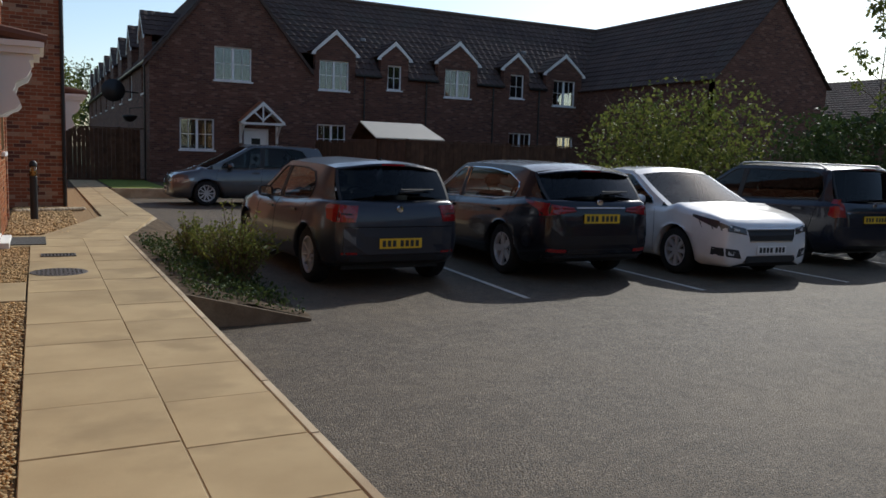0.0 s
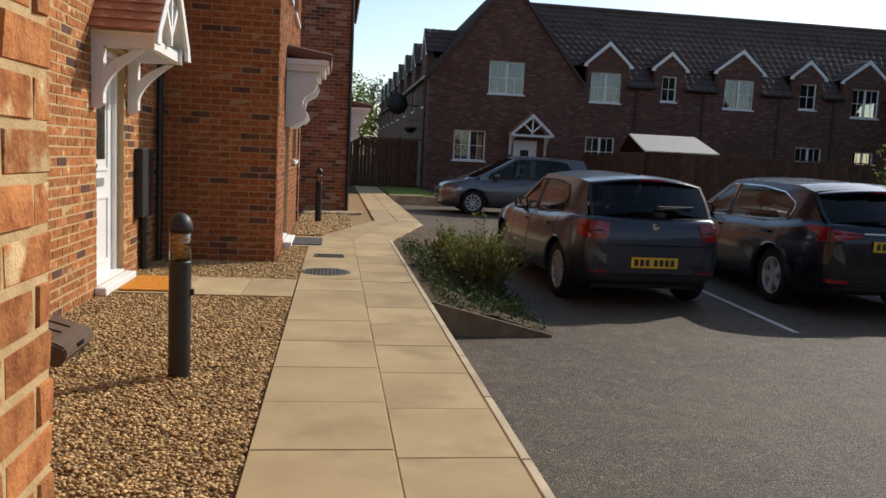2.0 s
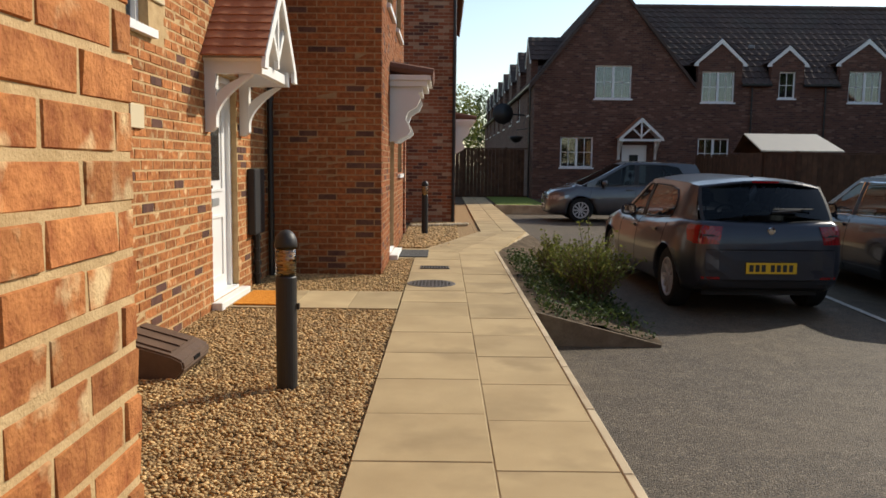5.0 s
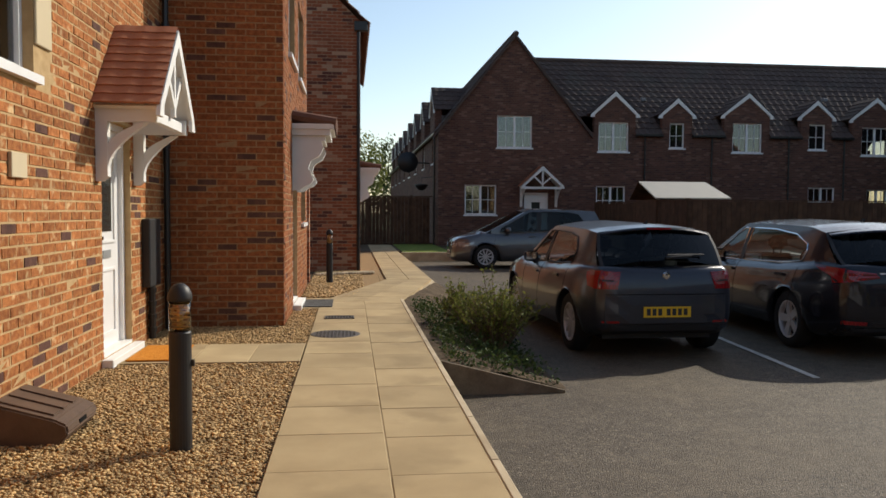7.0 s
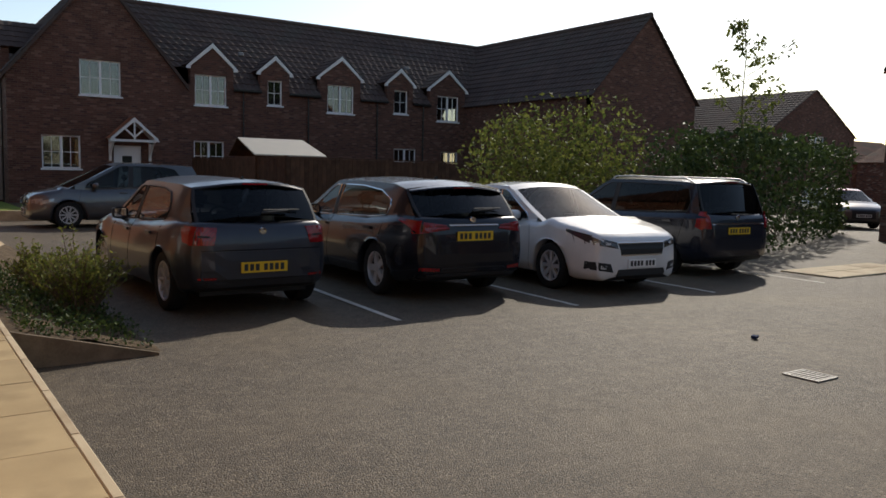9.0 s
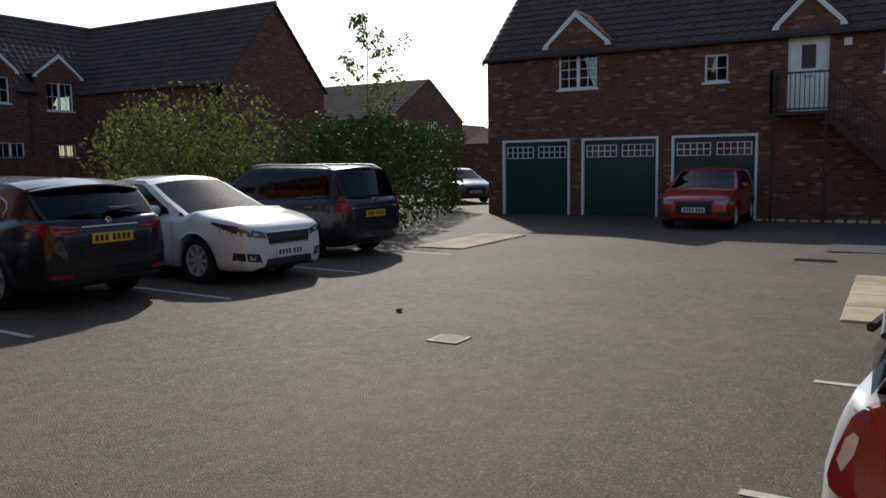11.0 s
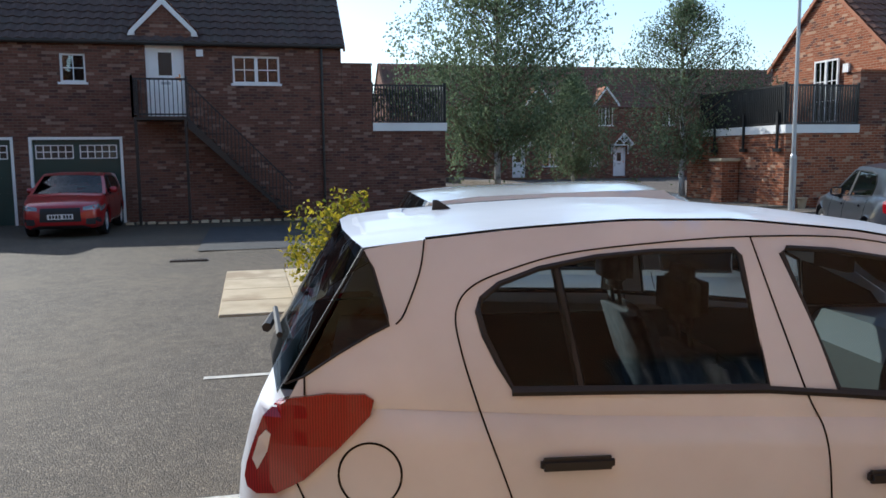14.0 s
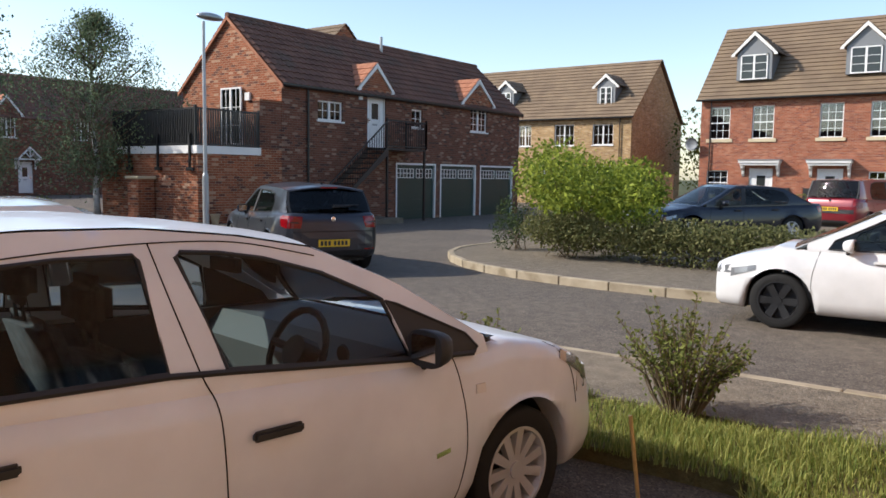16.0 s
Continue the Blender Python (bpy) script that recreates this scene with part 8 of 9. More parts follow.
def shrub(name, base, size, n, leaf, mat, seed, label, category="bush", stems=8, lumps=7, boxy=False, turn=0.0, hollow=0.55, spiky=0.0):
    """A bush: stems from the ground, and leaves gathered in uneven lumps so that the outline breaks."""
    random.seed(seed)
    rng = np.random.default_rng(seed)
    T = thing(name, base, label, category)
    w, dpt, h = size
    b = Vector(base)
    M = Matrix.Rotation(turn, 3, "Z")
    bm = bmesh.new()
    tips = []
    for k in range(stems):
        a = Vector((rng.uniform(-0.5, 0.5) * w * 0.5, rng.uniform(-0.5, 0.5) * dpt * 0.5, 0))
        e = Vector((rng.uniform(-0.5, 0.5) * w * 0.95, rng.uniform(-0.5, 0.5) * dpt * 0.95, h * rng.uniform(0.55, 1.0)))
        tips.append(limb(bm, b + M @ a, b + M @ e, 0.006 + 0.004 * h, 0.003, 3, 0.06))
    part("woody_base", bm, BARK, T, "woody stems")
    pts = []
    if boxy:
        m = 0
        while m < n:
            p = rng.uniform(-0.5, 0.5, 3)
            face = rng.integers(0, 5)
            if face < 2:
                p[0] = (-0.5, 0.5)[face]
            elif face < 4:
                p[1] = (-0.5, 0.5)[face - 2]
            else:
                p[2] = 0.5
            q = Vector((p[0] * w, p[1] * dpt, (p[2] + 0.5) * h))
            k = 1 + 0.16 * noise.noise(q * 1.1 + Vector((seed, 0, 0))) + 0.10 * noise.noise(q * 3.0)
            dd = rng.random() ** 2 * 0.35
            q = Vector((q.x * (k - dd * 0.5), q.y * (k - dd * 0.5), q.z * (k - dd * 0.25) + 0.04))
            pts.append(b + M @ q)
            m += 1
    else:
        cs = [(Vector((rng.uniform(-0.36, 0.36) * w, rng.uniform(-0.36, 0.36) * dpt, h * rng.uniform(0.28, 0.78))), rng.uniform(0.22, 0.42)) for _ in range(lumps)]
        for i in range(n):
            c, r = cs[i % lumps]
            d = rng.normal(size=3)
            d /= np.linalg.norm(d)
            rr = r * (hollow + (1 - hollow) * rng.random())
            q = c + Vector((d[0] * w * rr, d[1] * dpt * rr, d[2] * h * rr))
            if q.z < 0.02:
                q.z = abs(q.z) * 0.4 + 0.02
            pts.append(b + M @ q)
        if spiky:
            for t in tips:
                for i in range(int(n * spiky / max(1, len(tips)))):
                    u = rng.uniform(0.3, 1.08)
                    pts.append(b + (t - b) * u + Vector(rng.normal(0, 0.03, 3)))
    leaf_cloud("leaves", [tuple(p) for p in pts], leaf, mat, T, seed + 3, 0.2, 0.55)
    return T


def spray_bush(name, base, size, shoots, leaf, mat, seed, label):
    """A bush of shoots that rise from one foot and flare outwards, leaved along their length, a few standing far out."""
    random.seed(seed)
    rng = np.random.default_rng(seed)
    T = thing(name, base, label, "bush")
    w, dpt, h = size
    b = Vector(base)
    bm = bmesh.new()
    pts = []
    for k in range(shoots):
        a, r = rng.uniform(0, 2 * math.pi), rng.random() ** 0.6
        far = 1.25 if k % 7 == 0 else 1.0
        foot = b + Vector((0.12 * w * r * math.cos(a), 0.12 * dpt * r * math.sin(a), 0))
        tip = b + Vector((0.55 * w * far * r * math.cos(a), 0.55 * dpt * far * r * math.sin(a), h * far * rng.uniform(0.72, 1.0) * (1.0 - 0.35 * r)))
        mid = foot.lerp(tip, 0.5) + Vector((0, 0, 0.12 * h))
        limb(bm, foot, mid, 0.007, 0.005, 2, 0.05)
        limb(bm, mid, tip, 0.005, 0.002, 2, 0.05)
        n = int(22 * (1 if far == 1.0 else 1.4))
        for i in range(n):
            t = rng.uniform(0.22, 1.0)
            q = foot.lerp(mid, t * 2) if t < 0.5 else mid.lerp(tip, t * 2 - 1)
            pts.append(tuple(q + Vector(rng.normal(0, 0.028 * (1.25 - t), 3))))
    part("woody_base", bm, BARK, T, "thin woody shoots")
    leaf_cloud("leaves", pts, leaf, mat, T, seed + 3, -0.3, 0.5)
    return T


birch((30.8, -9.6, -0.1), 11.8, 3.6, 900, 11, "tall weeping birch with airy drooping foliage", 44, 0.14, 0.16)
birch((23.45, -13.55, -0.06), 6.6, 2.35, 470, 12, "young birch with a pale trunk by the terrace wall", 40, 0.085, 0.22)
birch((34.0, -14.2, -0.1), 5.2, 1.6, 380, 13, "small birch beside the street", 34, 0.10, 0.15)

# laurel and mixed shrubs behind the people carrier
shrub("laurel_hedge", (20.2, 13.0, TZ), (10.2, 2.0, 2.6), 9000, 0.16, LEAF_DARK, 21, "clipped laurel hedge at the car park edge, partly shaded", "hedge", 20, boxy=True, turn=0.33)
shrub("laurel_bush", (14.0, 15.2, TZ), (5.4, 2.6, 3.5), 7000, 0.13, LEAF_SHRUB, 22, "tall loose laurel bushes with glossy leaves", stems=16, lumps=12)
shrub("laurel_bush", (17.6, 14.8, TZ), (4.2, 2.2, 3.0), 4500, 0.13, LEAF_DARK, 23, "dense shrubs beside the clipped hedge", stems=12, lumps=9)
random.seed(5)
sap = thing("sapling", (18.5, 12.8, TZ), "thin young tree rising above the hedge", "tree")
bm = bmesh.new()
sap_pts = []
rng = np.random.default_rng(9)
limb(bm, (18.5, 12.8, TZ), (18.3, 12.9, 5.4), 0.035, 0.008, 6, 0.015)
for k in range(16):
    z = 2.2 + 0.2 * k
    a = rng.uniform(0, 6.28)
    ln = rng.uniform(0.4, 1.3) * (1.0 if k < 11 else 0.55)
    e = (18.4 + ln * math.cos(a), 12.85 + ln * math.sin(a), z + ln * 0.75)
    limb(bm, (18.4, 12.85, z), e, 0.012, 0.004, 3, 0.06)
    for i in range(46):
        u = rng.uniform(0.35, 1.05)
        sap_pts.append((18.4 + (e[0] - 18.4) * u, 12.85 + (e[1] - 12.85) * u, z + (e[2] - z) * u))
part("trunk", bm, BARK, sap, "slender trunk with thin shoots")
leaf_cloud("leaves", np.array(sap_pts) + rng.normal(0, 0.07, (len(sap_pts), 3)), 0.15, LEAF_SHRUB, sap, 31, 0.6, 0.5)

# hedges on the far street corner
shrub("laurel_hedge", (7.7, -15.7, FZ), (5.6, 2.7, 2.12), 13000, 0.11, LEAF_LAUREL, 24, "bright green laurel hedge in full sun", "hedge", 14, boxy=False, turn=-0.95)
shrub("low_hedge", (4.4, -14.0, FZ), (5.6, 1.2, 0.84), 15000, 0.075, LEAF_BROWN, 25, "low scrubby hedge along the footway", "hedge", 22, lumps=26)
shrub("low_bush", (7.2, -13.9, FZ), (1.6, 1.3, 1.02), 5000, 0.07, LEAF_BROWN, 26, "rounded bronze-green bush at the hedge's end", stems=10, lumps=8)
shrub("low_bush", (8.7, -14.6, FZ), (0.9, 0.9, 1.3), 2200, 0.05, LEAF_DARK, 27, "upright grey-green bush at the corner", stems=8, lumps=6)
shrub("low_hedge", (8.5, -40.5, FZ), (9.0, 0.9, 0.9), 3500, 0.09, LEAF_SHRUB, 28, "clipped hedge before the terrace doors", "hedge", 10, boxy=True)
shrub("garden_tree", (16.0, -52.0, 0), (5.0, 4.0, 5.2), 3000, 0.28, LEAF_SHRUB, 29, "leafy garden tree between the houses", "tree", 10, lumps=10)
shrub("garden_tree", (0.6, 74, 0), (4.6, 4, 8.4), 3200, 0.30, LEAF_SHRUB, 30, "tree beyond the end of the path", "tree", 10, lumps=10)
shrub("garden_tree", (4.0, 78, 0), (4.6, 4, 8.6), 3200, 0.30, LEAF_DARK, 32, "dark tree beyond the cottages", "tree", 10, lumps=10)
shrub("street_bush", (26.0, -13.2, -0.05), (1.2, 0.8, 0.6), 900, 0.06, LEAF_SHRUB, 33, "small bush by the street tree", stems=6, lumps=5)

# bush between the bays, and those on the verge
shrub("yellowing_bush", (9.7, -0.95, TZ), (1.25, 1.1, 1.22), 1500, 0.085, LEAF_YELLOW, 34, "straggly bush with yellowing leaves between parking bays", stems=14, lumps=8, spiky=0.5)
spray_bush("verge_bush", (1.55, -4.95, FZ - 0.02), (0.85, 0.75, 0.80), 110, 0.040, LEAF_SHRUB, 35, "spiky small-leaved bush in the grass verge")
spray_bush("verge_bush", (2.95, -4.70, FZ - 0.02), (0.62, 0.50, 0.62), 45, 0.038, LEAF_SHRUB, 36, "small bush beyond the white car's bonnet")

# planting bed beside the path
BED = [(0.80, 7.12), (1.92, 7.10), (2.05, 11.5), (1.95, 14.9), (1.66, 15.4), (0.80, 12.2)]
bm = bmesh.new()
grid = {}
NX, NY = 10, 40
for i in range(NX + 1):
    for j in range(NY + 1):
        t = j / NY
        y = 7.13 + (15.3 - 7.13) * t
        xa = 0.815 if y < 12.2 else 0.815 + (y - 12.2) * 0.262
        x = xa + (2.0 - xa) * i / NX
        z = -0.02 - 0.27 * (i / NX) ** 1.3 + 0.03 * noise.noise((x * 5, y * 5, 0))
        grid[i, j] = bm.verts.new((x, y, z))
for i in range(NX):
    for j in range(NY):
        bm.faces.new((grid[i, j], grid[i + 1, j], grid[i + 1, j + 1], grid[i, j + 1]))
setting("planting_bed", bm, SOIL, "sloping earth bed beside the path", "bed", smooth=True)
TIMBER = noisy("edging_board", (0.10, 0.075, 0.05), (0.20, 0.155, 0.11), 6, 0.9, 0.6, 60, spec=0.2)
bm = bmesh.new()
prism(bm, [Vector((0.82, 7.08, TZ - 0.05)), Vector((1.95, 7.04, TZ - 0.05)), Vector((1.95, 7.04, -0.275)), Vector((0.82, 7.08, 0.005))], (0, -0.025, 0), (0, 0.025, 0))
setting("bed_edging", bm, TIMBER, "weathered edging board holding the bed", "edging")
spray_bush("bed_bush", (1.62, 8.75, -0.20), (0.98, 1.25, 0.80), 150, 0.046, LEAF_SHRUB, 41, "spreading small-leaved bush with long spiky shoots in the bed")
spray_bush("bed_bush", (1.36, 9.85, -0.14), (0.60, 0.80, 0.66), 70, 0.046, LEAF_SHRUB, 42, "small upright bush further along the bed")
rng = np.random.default_rng(44)
pts = np.stack([rng.uniform(0.9, 1.95, 5200), rng.uniform(7.15, 11.8, 5200), np.zeros(5200)], 1)
pts[:, 2] = -0.02 - 0.27 * ((pts[:, 0] - 0.82) / 1.18).clip(0, 1) ** 1.3 + rng.random(5200) ** 2 * 0.16
keep = np.array([noise.noise((p[0] * 2.2, p[1] * 2.2, 3.0)) > -0.35 for p in pts])
gc = thing("ground_cover", (1.4, 9.3, -0.15), "low leafy weeds and ivy over the bed", "plants")
leaf_cloud("leaves", pts[keep], 0.045, LEAF_DARK, gc, 45, -0.4, 0.6)


# ---- grass verge ----
def grass(name, n, x0, x1, y0, y1, z, seed, h, label):
    rng = np.random.default_rng(seed)
    p = np.stack([rng.uniform(x0, x1, n), rng.uniform(y0, y1, n), np.full(n, z)], 1)
    k = np.array([0.45 + 0.8 * max(-0.3, noise.noise((q[0] * 1.7, q[1] * 1.7, seed))) for q in p])
    ln = h * k * rng.uniform(0.5, 1.35, n)
    a = rng.uniform(0, 2 * np.pi, n)
    lean = rng.uniform(0.1, 0.75, n)
    d = np.stack([np.cos(a), np.sin(a), np.zeros(n)], 1)
    s = np.stack([-np.sin(a), np.cos(a), np.zeros(n)], 1) * 0.0035
    m = p + d * (ln * lean * 0.35)[:, None] + np.array([0, 0, 1.0]) * (ln * 0.6)[:, None]
    t = p + d * (ln * lean)[:, None] + np.array([0, 0, 1.0]) * (ln * (1 - 0.3 * lean))[:, None]
    v = np.stack([p - s, p + s, m + s * 0.8, m - s * 0.8, t], 1).reshape(-1, 3)
    i = np.arange(n)[:, None] * 5
    f = [list(r) for r in np.concatenate([i, i + 1, i + 2, i + 3], 1)] + [list(r) for r in np.concatenate([i + 3, i + 2, i + 4], 1)]
    ob = mesh_from(name, v, [[int(x) for x in r] for r in f], GRASS)
    return tagged(ob, label, "grass", kind="stuff")


grass("long_grass", 15000, -1.0, 3.6, -5.08, -4.0, FZ - 0.025, 51, 0.24, "long dry green grass on the verge")
grass("long_grass", 9000, -1.6, 0.8, -4.1, -2.6, FZ - 0.03, 52, 0.2, "grass at the verge's edge")
grass("long_grass", 4500, -6.0, -1.0, -5.08, -4.0, FZ - 0.025, 53, 0.22, "long dry green grass on the verge")
setting("lawn_strip", boxm((1.75, 3.4, 26.4, 33.0, -0.3, 0.0)), noisy("lawn", (0.10, 0.14, 0.03), (0.22, 0.26, 0.06), 6, 0.95, 1.0, 90, spec=0.1), "small strip of mown lawn by the cottage", "lawn")
setting("lawn_kerb", bevelled(boxm((1.68, 9.6, 26.25, 26.4, -0.4, 0.0)), 0.01, 1), CONCRETE, "concrete kerb before the cottages", "kerb")


# ---- gravel ----
def gravel(name, rings, per_m2, seed, z, size, label):
    """Loose rounded pebbles over ground rectangles x0, x1, y0, y1."""
    rng = np.random.default_rng(seed)
    P = []
    for x0, x1, y0, y1 in rings:
        n = int((x1 - x0) * (y1 - y0) * per_m2)
        P.append(np.stack([rng.uniform(x0, x1, n), rng.uniform(y0, y1, n), z + rng.uniform(-0.004, 0.010, n)], 1))
    P = np.concatenate(P)
    n = len(P)
    r = size * rng.uniform(0.55, 1.3, (n, 1, 1)) * np.stack([rng.uniform(0.8, 1.5, n), rng.uniform(0.6, 1.0, n), rng.uniform(0.4, 0.75, n)], 1)[:, None, :]
    unit = np.array([(1, 0, 0.1), (0.3, 0.9, 0), (-0.8, 0.6, 0.1), (-0.8, -0.6, 0), (0.3, -0.95, 0.1), (0.25, 0.2, 0.95), (-0.35, -0.1, 0.9), (0, 0, -0.8)])
    v = unit[None] * r
    a, b = rng.uniform(0, 6.283, n), rng.normal(0, 0.3, n)
    ca, sa, cb, sb = np.cos(a), np.sin(a), np.cos(b), np.sin(b)
    x, y, zz = v[..., 0], v[..., 1], v[..., 2]
    y, zz = y * cb[:, None] - zz * sb[:, None], y * sb[:, None] + zz * cb[:, None]
    v = np.stack([x * ca[:, None] - y * sa[:, None], x * sa[:, None] + y * ca[:, None], zz], -1) + P[:, None, :]
    base = np.array([(0, 1, 5), (1, 2, 5), (2, 6, 5), (2, 3, 6), (3, 4, 6), (4, 5, 6), (4, 0, 5), (1, 0, 7), (2, 1, 7), (3, 2, 7), (4, 3, 7), (0, 4, 7)])
    f = (base[None] + np.arange(n)[:, None, None] * 8).reshape(-1, 3)
    ob = mesh_from(name, v.reshape(-1, 3), f, PEBBLE)
    ob.data.polygons.foreach_set("use_smooth", [True] * len(ob.data.polygons))
    return tagged(ob, label, "gravel", kind="stuff")


setting("gravel_bed", boxm((-2.1, -0.432, 1.25, 7.17, -0.2, -0.030), (-2.1, -0.432, 8.22, 9.5, -0.2, -0.030), (-0.765, -0.432, 9.5, 11.3, -0.2, -0.030), (-0.765, 0.6, 12.6, 18.4, -0.2, -0.034), (0.245, 0.95, 18.405, 33.0, -0.2, -0.034), (0.605, 0.95, 14.9, 18.4, -0.2, -0.034)), noisy("gravel_fines", (0.20, 0.125, 0.06), (0.40, 0.26, 0.13), 40, 0.95, 1.0, 120, spec=0.2), "packed gravel bed under loose pebbles", "gravel")
gravel("gravel", [(-2.09, -0.44, 1.9, 4.6)], 3700, 61, -0.018, 0.0122, "loose golden brown pea shingle beside the path")
gravel("gravel", [(-2.09, -0.44, 4.6, 7.17), (-2.09, -0.44, 8.24, 9.5), (-0.76, -0.44, 9.5, 11.3)], 2900, 62, -0.018, 0.0135, "loose golden brown pea shingle by the doors")
gravel("gravel", [(-0.76, 0.25, 12.7, 18.3)], 900, 63, -0.02, 0.024, "shingle round the second bollard")

# ---- bollard lights ----
LENS = glass_mat("bollard_lens", (0.95, 0.80, 0.50), 0.02, 1.0)
LOUVRE = plain("louvre_brass", (0.62, 0.46, 0.20), 0.3, metal=0.6)
BOLL = plain("bollard_black", (0.022, 0.019, 0.017), 0.5, spec=0.45)


def bollard(x, y, z, label):
    B = thing("bollard_light", (x, y, z), label, "bollard", "bollard lights")
    part("post", spun([(0.062, -0.05), (0.062, 0.74), (0.056, 0.75), (0.056, 0.752)], (x, y, z), 24), BOLL, B, "matt black post", smooth=False)
    part("lens", spun([(0.060, 0.752), (0.060, 0.92)], (x, y, z), 24), LENS, B, "clear amber lens", smooth=True)
    for k in range(6):
        part("louvre", spun([(0.020, 0.762 + 0.027 * k), (0.054, 0.768 + 0.027 * k), (0.054, 0.772 + 0.027 * k), (0.020, 0.776 + 0.027 * k)], (x, y, z), 20), LOUVRE, B)
    part("core", spun([(0.018, 0.75), (0.018, 0.92)], (x, y, z), 12), LOUVRE, B)
    part("cap", spun([(0.066, 0.918), (0.068, 0.935), (0.064, 0.965), (0.050, 0.995), (0.028, 1.015), (0.0, 1.022)], (x, y, z), 24), BOLL, B, "domed black cap", smooth=True)
    part("key_box", boxm((x + 0.058, x + 0.078, y - 0.012, y + 0.012, z + 0.55, z + 0.585)), BOLL, B)


bollard(-0.945, 4.63, -0.09, "black bollard light in gravel beside the path")
bollard(-0.38, 15.25, -0.02, "black bollard light further along the path")

# ---- things at the doors ----
MAT_ORANGE = noisy("coir_mat", (0.50, 0.17, 0.02), (0.68, 0.27, 0.045), 30, 0.95, 1.0, 240, spec=0.1)
MAT_GREY = noisy("rubber_mat", (0.05, 0.05, 0.048), (0.11, 0.105, 0.10), 30, 0.9, 1.0, 240, spec=0.2)
tagged(part("doormat", bevelled(boxm((-1.96, -1.52, 7.26, 8.06, 0.003, 0.018)), 0.004, 1), MAT_ORANGE), "orange coir doormat before the white door", "doormat")
tagged(part("doormat", bevelled(boxm((-0.66, -0.24, 11.2, 12.1, 0.003, 0.016)), 0.004, 1), MAT_GREY), "dark grey doormat before the second door", "doormat")
slab_b = setting("door_slab", boxm((-0.76, -0.43, 11.1, 12.4, -0.2, 0.0)), SLAB, "paving slab before the second door", "paving")

MC = plain("cast_iron", (0.10, 0.085, 0.075), 0.6, metal=0.4)
mh = thing("manhole_cover", (-0.15, 8.74, 0), "round cast iron manhole cover in the path", "manhole cover")
part("cover", spun([(0.0, 0.004), (0.26, 0.004), (0.27, 0.0), (0.275, -0.02)], (-0.15, 8.74, 0.003), 28), MC, mh)
bm = bmesh.new()
for i in range(-6, 7):
    for j in range(-6, 7):
        if i * i + j * j < 36:
            box(bm, AXES, -0.15 + i * 0.04 - 0.012, -0.15 + i * 0.04 + 0.012, 8.74 + j * 0.04 - 0.012, 8.74 + j * 0.04 + 0.012, 0.0071, 0.010)
tagged(part("studs", bm, MC, mh), kind="stuff")


def drain(x0, x1, y0, y1, z, n, mat, label, along="x"):
    D = thing("drain_grate", ((x0 + x1) / 2, (y0 + y1) / 2, z), label, "drain")
    # solid near-black block paints the shade of the hollow under the bars
    part("pit", boxm((x0 + 0.01, x1 - 0.01, y0 + 0.01, y1 - 0.01, z - 0.03, z + 0.001)), SEAM, D)
    part("frame", boxm((x0, x1, y0, y0 + 0.02, z - 0.02, z + 0.008), (x0, x1, y1 - 0.02, y1, z - 0.02, z + 0.008), (x0, x0 + 0.02, y0 + 0.02, y1 - 0.02, z - 0.02, z + 0.008), (x1 - 0.02, x1, y0 + 0.02, y1 - 0.02, z - 0.02, z + 0.008)), mat, D)
    for i in range(n):
        if along == "x":
            c = x0 + 0.02 + (x1 - x0 - 0.04) * (i + 0.5) / n
            part("bar", boxm((c - 0.009, c + 0.009, y0 + 0.02, y1 - 0.02, z - 0.015, z + 0.006)), mat, D)
        else:
            c = y0 + 0.02 + (y1 - y0 - 0.04) * (i + 0.5) / n
            part("bar", boxm((x0 + 0.02, x1 - 0.02, c - 0.009, c + 0.009, z - 0.015, z + 0.006)), mat, D)


drain(-0.31, 0.06, 9.98, 10.24, 0.002, 9, MC, "iron drain grate set in the path slabs")
drain(6.20, 6.50, 3.49, 3.81, TZ + 0.004, 7, plain("worn_steel", (0.17, 0.16, 0.145), 0.6, metal=0.2), "pale worn steel gully grate in the tarmac", "y")
drain(13.75, 13.92, 0.85, 1.45, TZ + 0.02, 9, MC, "narrow drain channel at the tarmac patch", "y")
bit = bmesh.new()
prism(bit, [Vector((7.30, 4.80, TZ + 0.02)), Vector((7.40, 4.84, TZ + 0.02)), Vector((7.38, 4.90, TZ + 0.02)), Vector((7.31, 4.87, TZ + 0.02))], (0, 0, -0.012), (0.01, 0, 0.012))
tagged(part("litter", bit, plain("blue_scrap", (0.02, 0.03, 0.07), 0.9, spec=0.1)), "scrap of blue litter on the tarmac", "litter")

# brown moulded plastic ramp-shaped box by the wall
BROWN = noisy("brown_plastic", (0.085, 0.050, 0.032), (0.13, 0.080, 0.052), 8, 0.55, 0.25, 120, spec=0.4)
bx = thing("plastic_box", (-1.84, 5.0, 0), "brown ribbed plastic wedge-shaped box on the gravel", "box")
bm = bmesh.new()
prism(bm, [Vector((x, 0, z)) for x, z in ((-2.07, -0.03), (-1.66, -0.03), (-1.60, 0.05), (-1.61, 0.10), (-1.68, 0.135), (-2.03, 0.235), (-2.06, 0.215))], (0, 4.76, 0), (0, 5.30, 0))
bmesh.ops.bevel(bm, geom=list(bm.edges), offset=0.012, segments=2, affect="EDGES")
part("shell", bm, BROWN, bx)
for k in range(3):
    c = 4.82 + 0.16 * k
    bm = bmesh.new()
    prism(bm, [Vector((x, 0, z)) for x, z in ((-1.70, 0.138), (-2.01, 0.226), (-2.01, 0.240), (-1.70, 0.152))], (0, c, 0), (0, c + 0.10, 0))
    part("rib", bm, BROWN, bx)
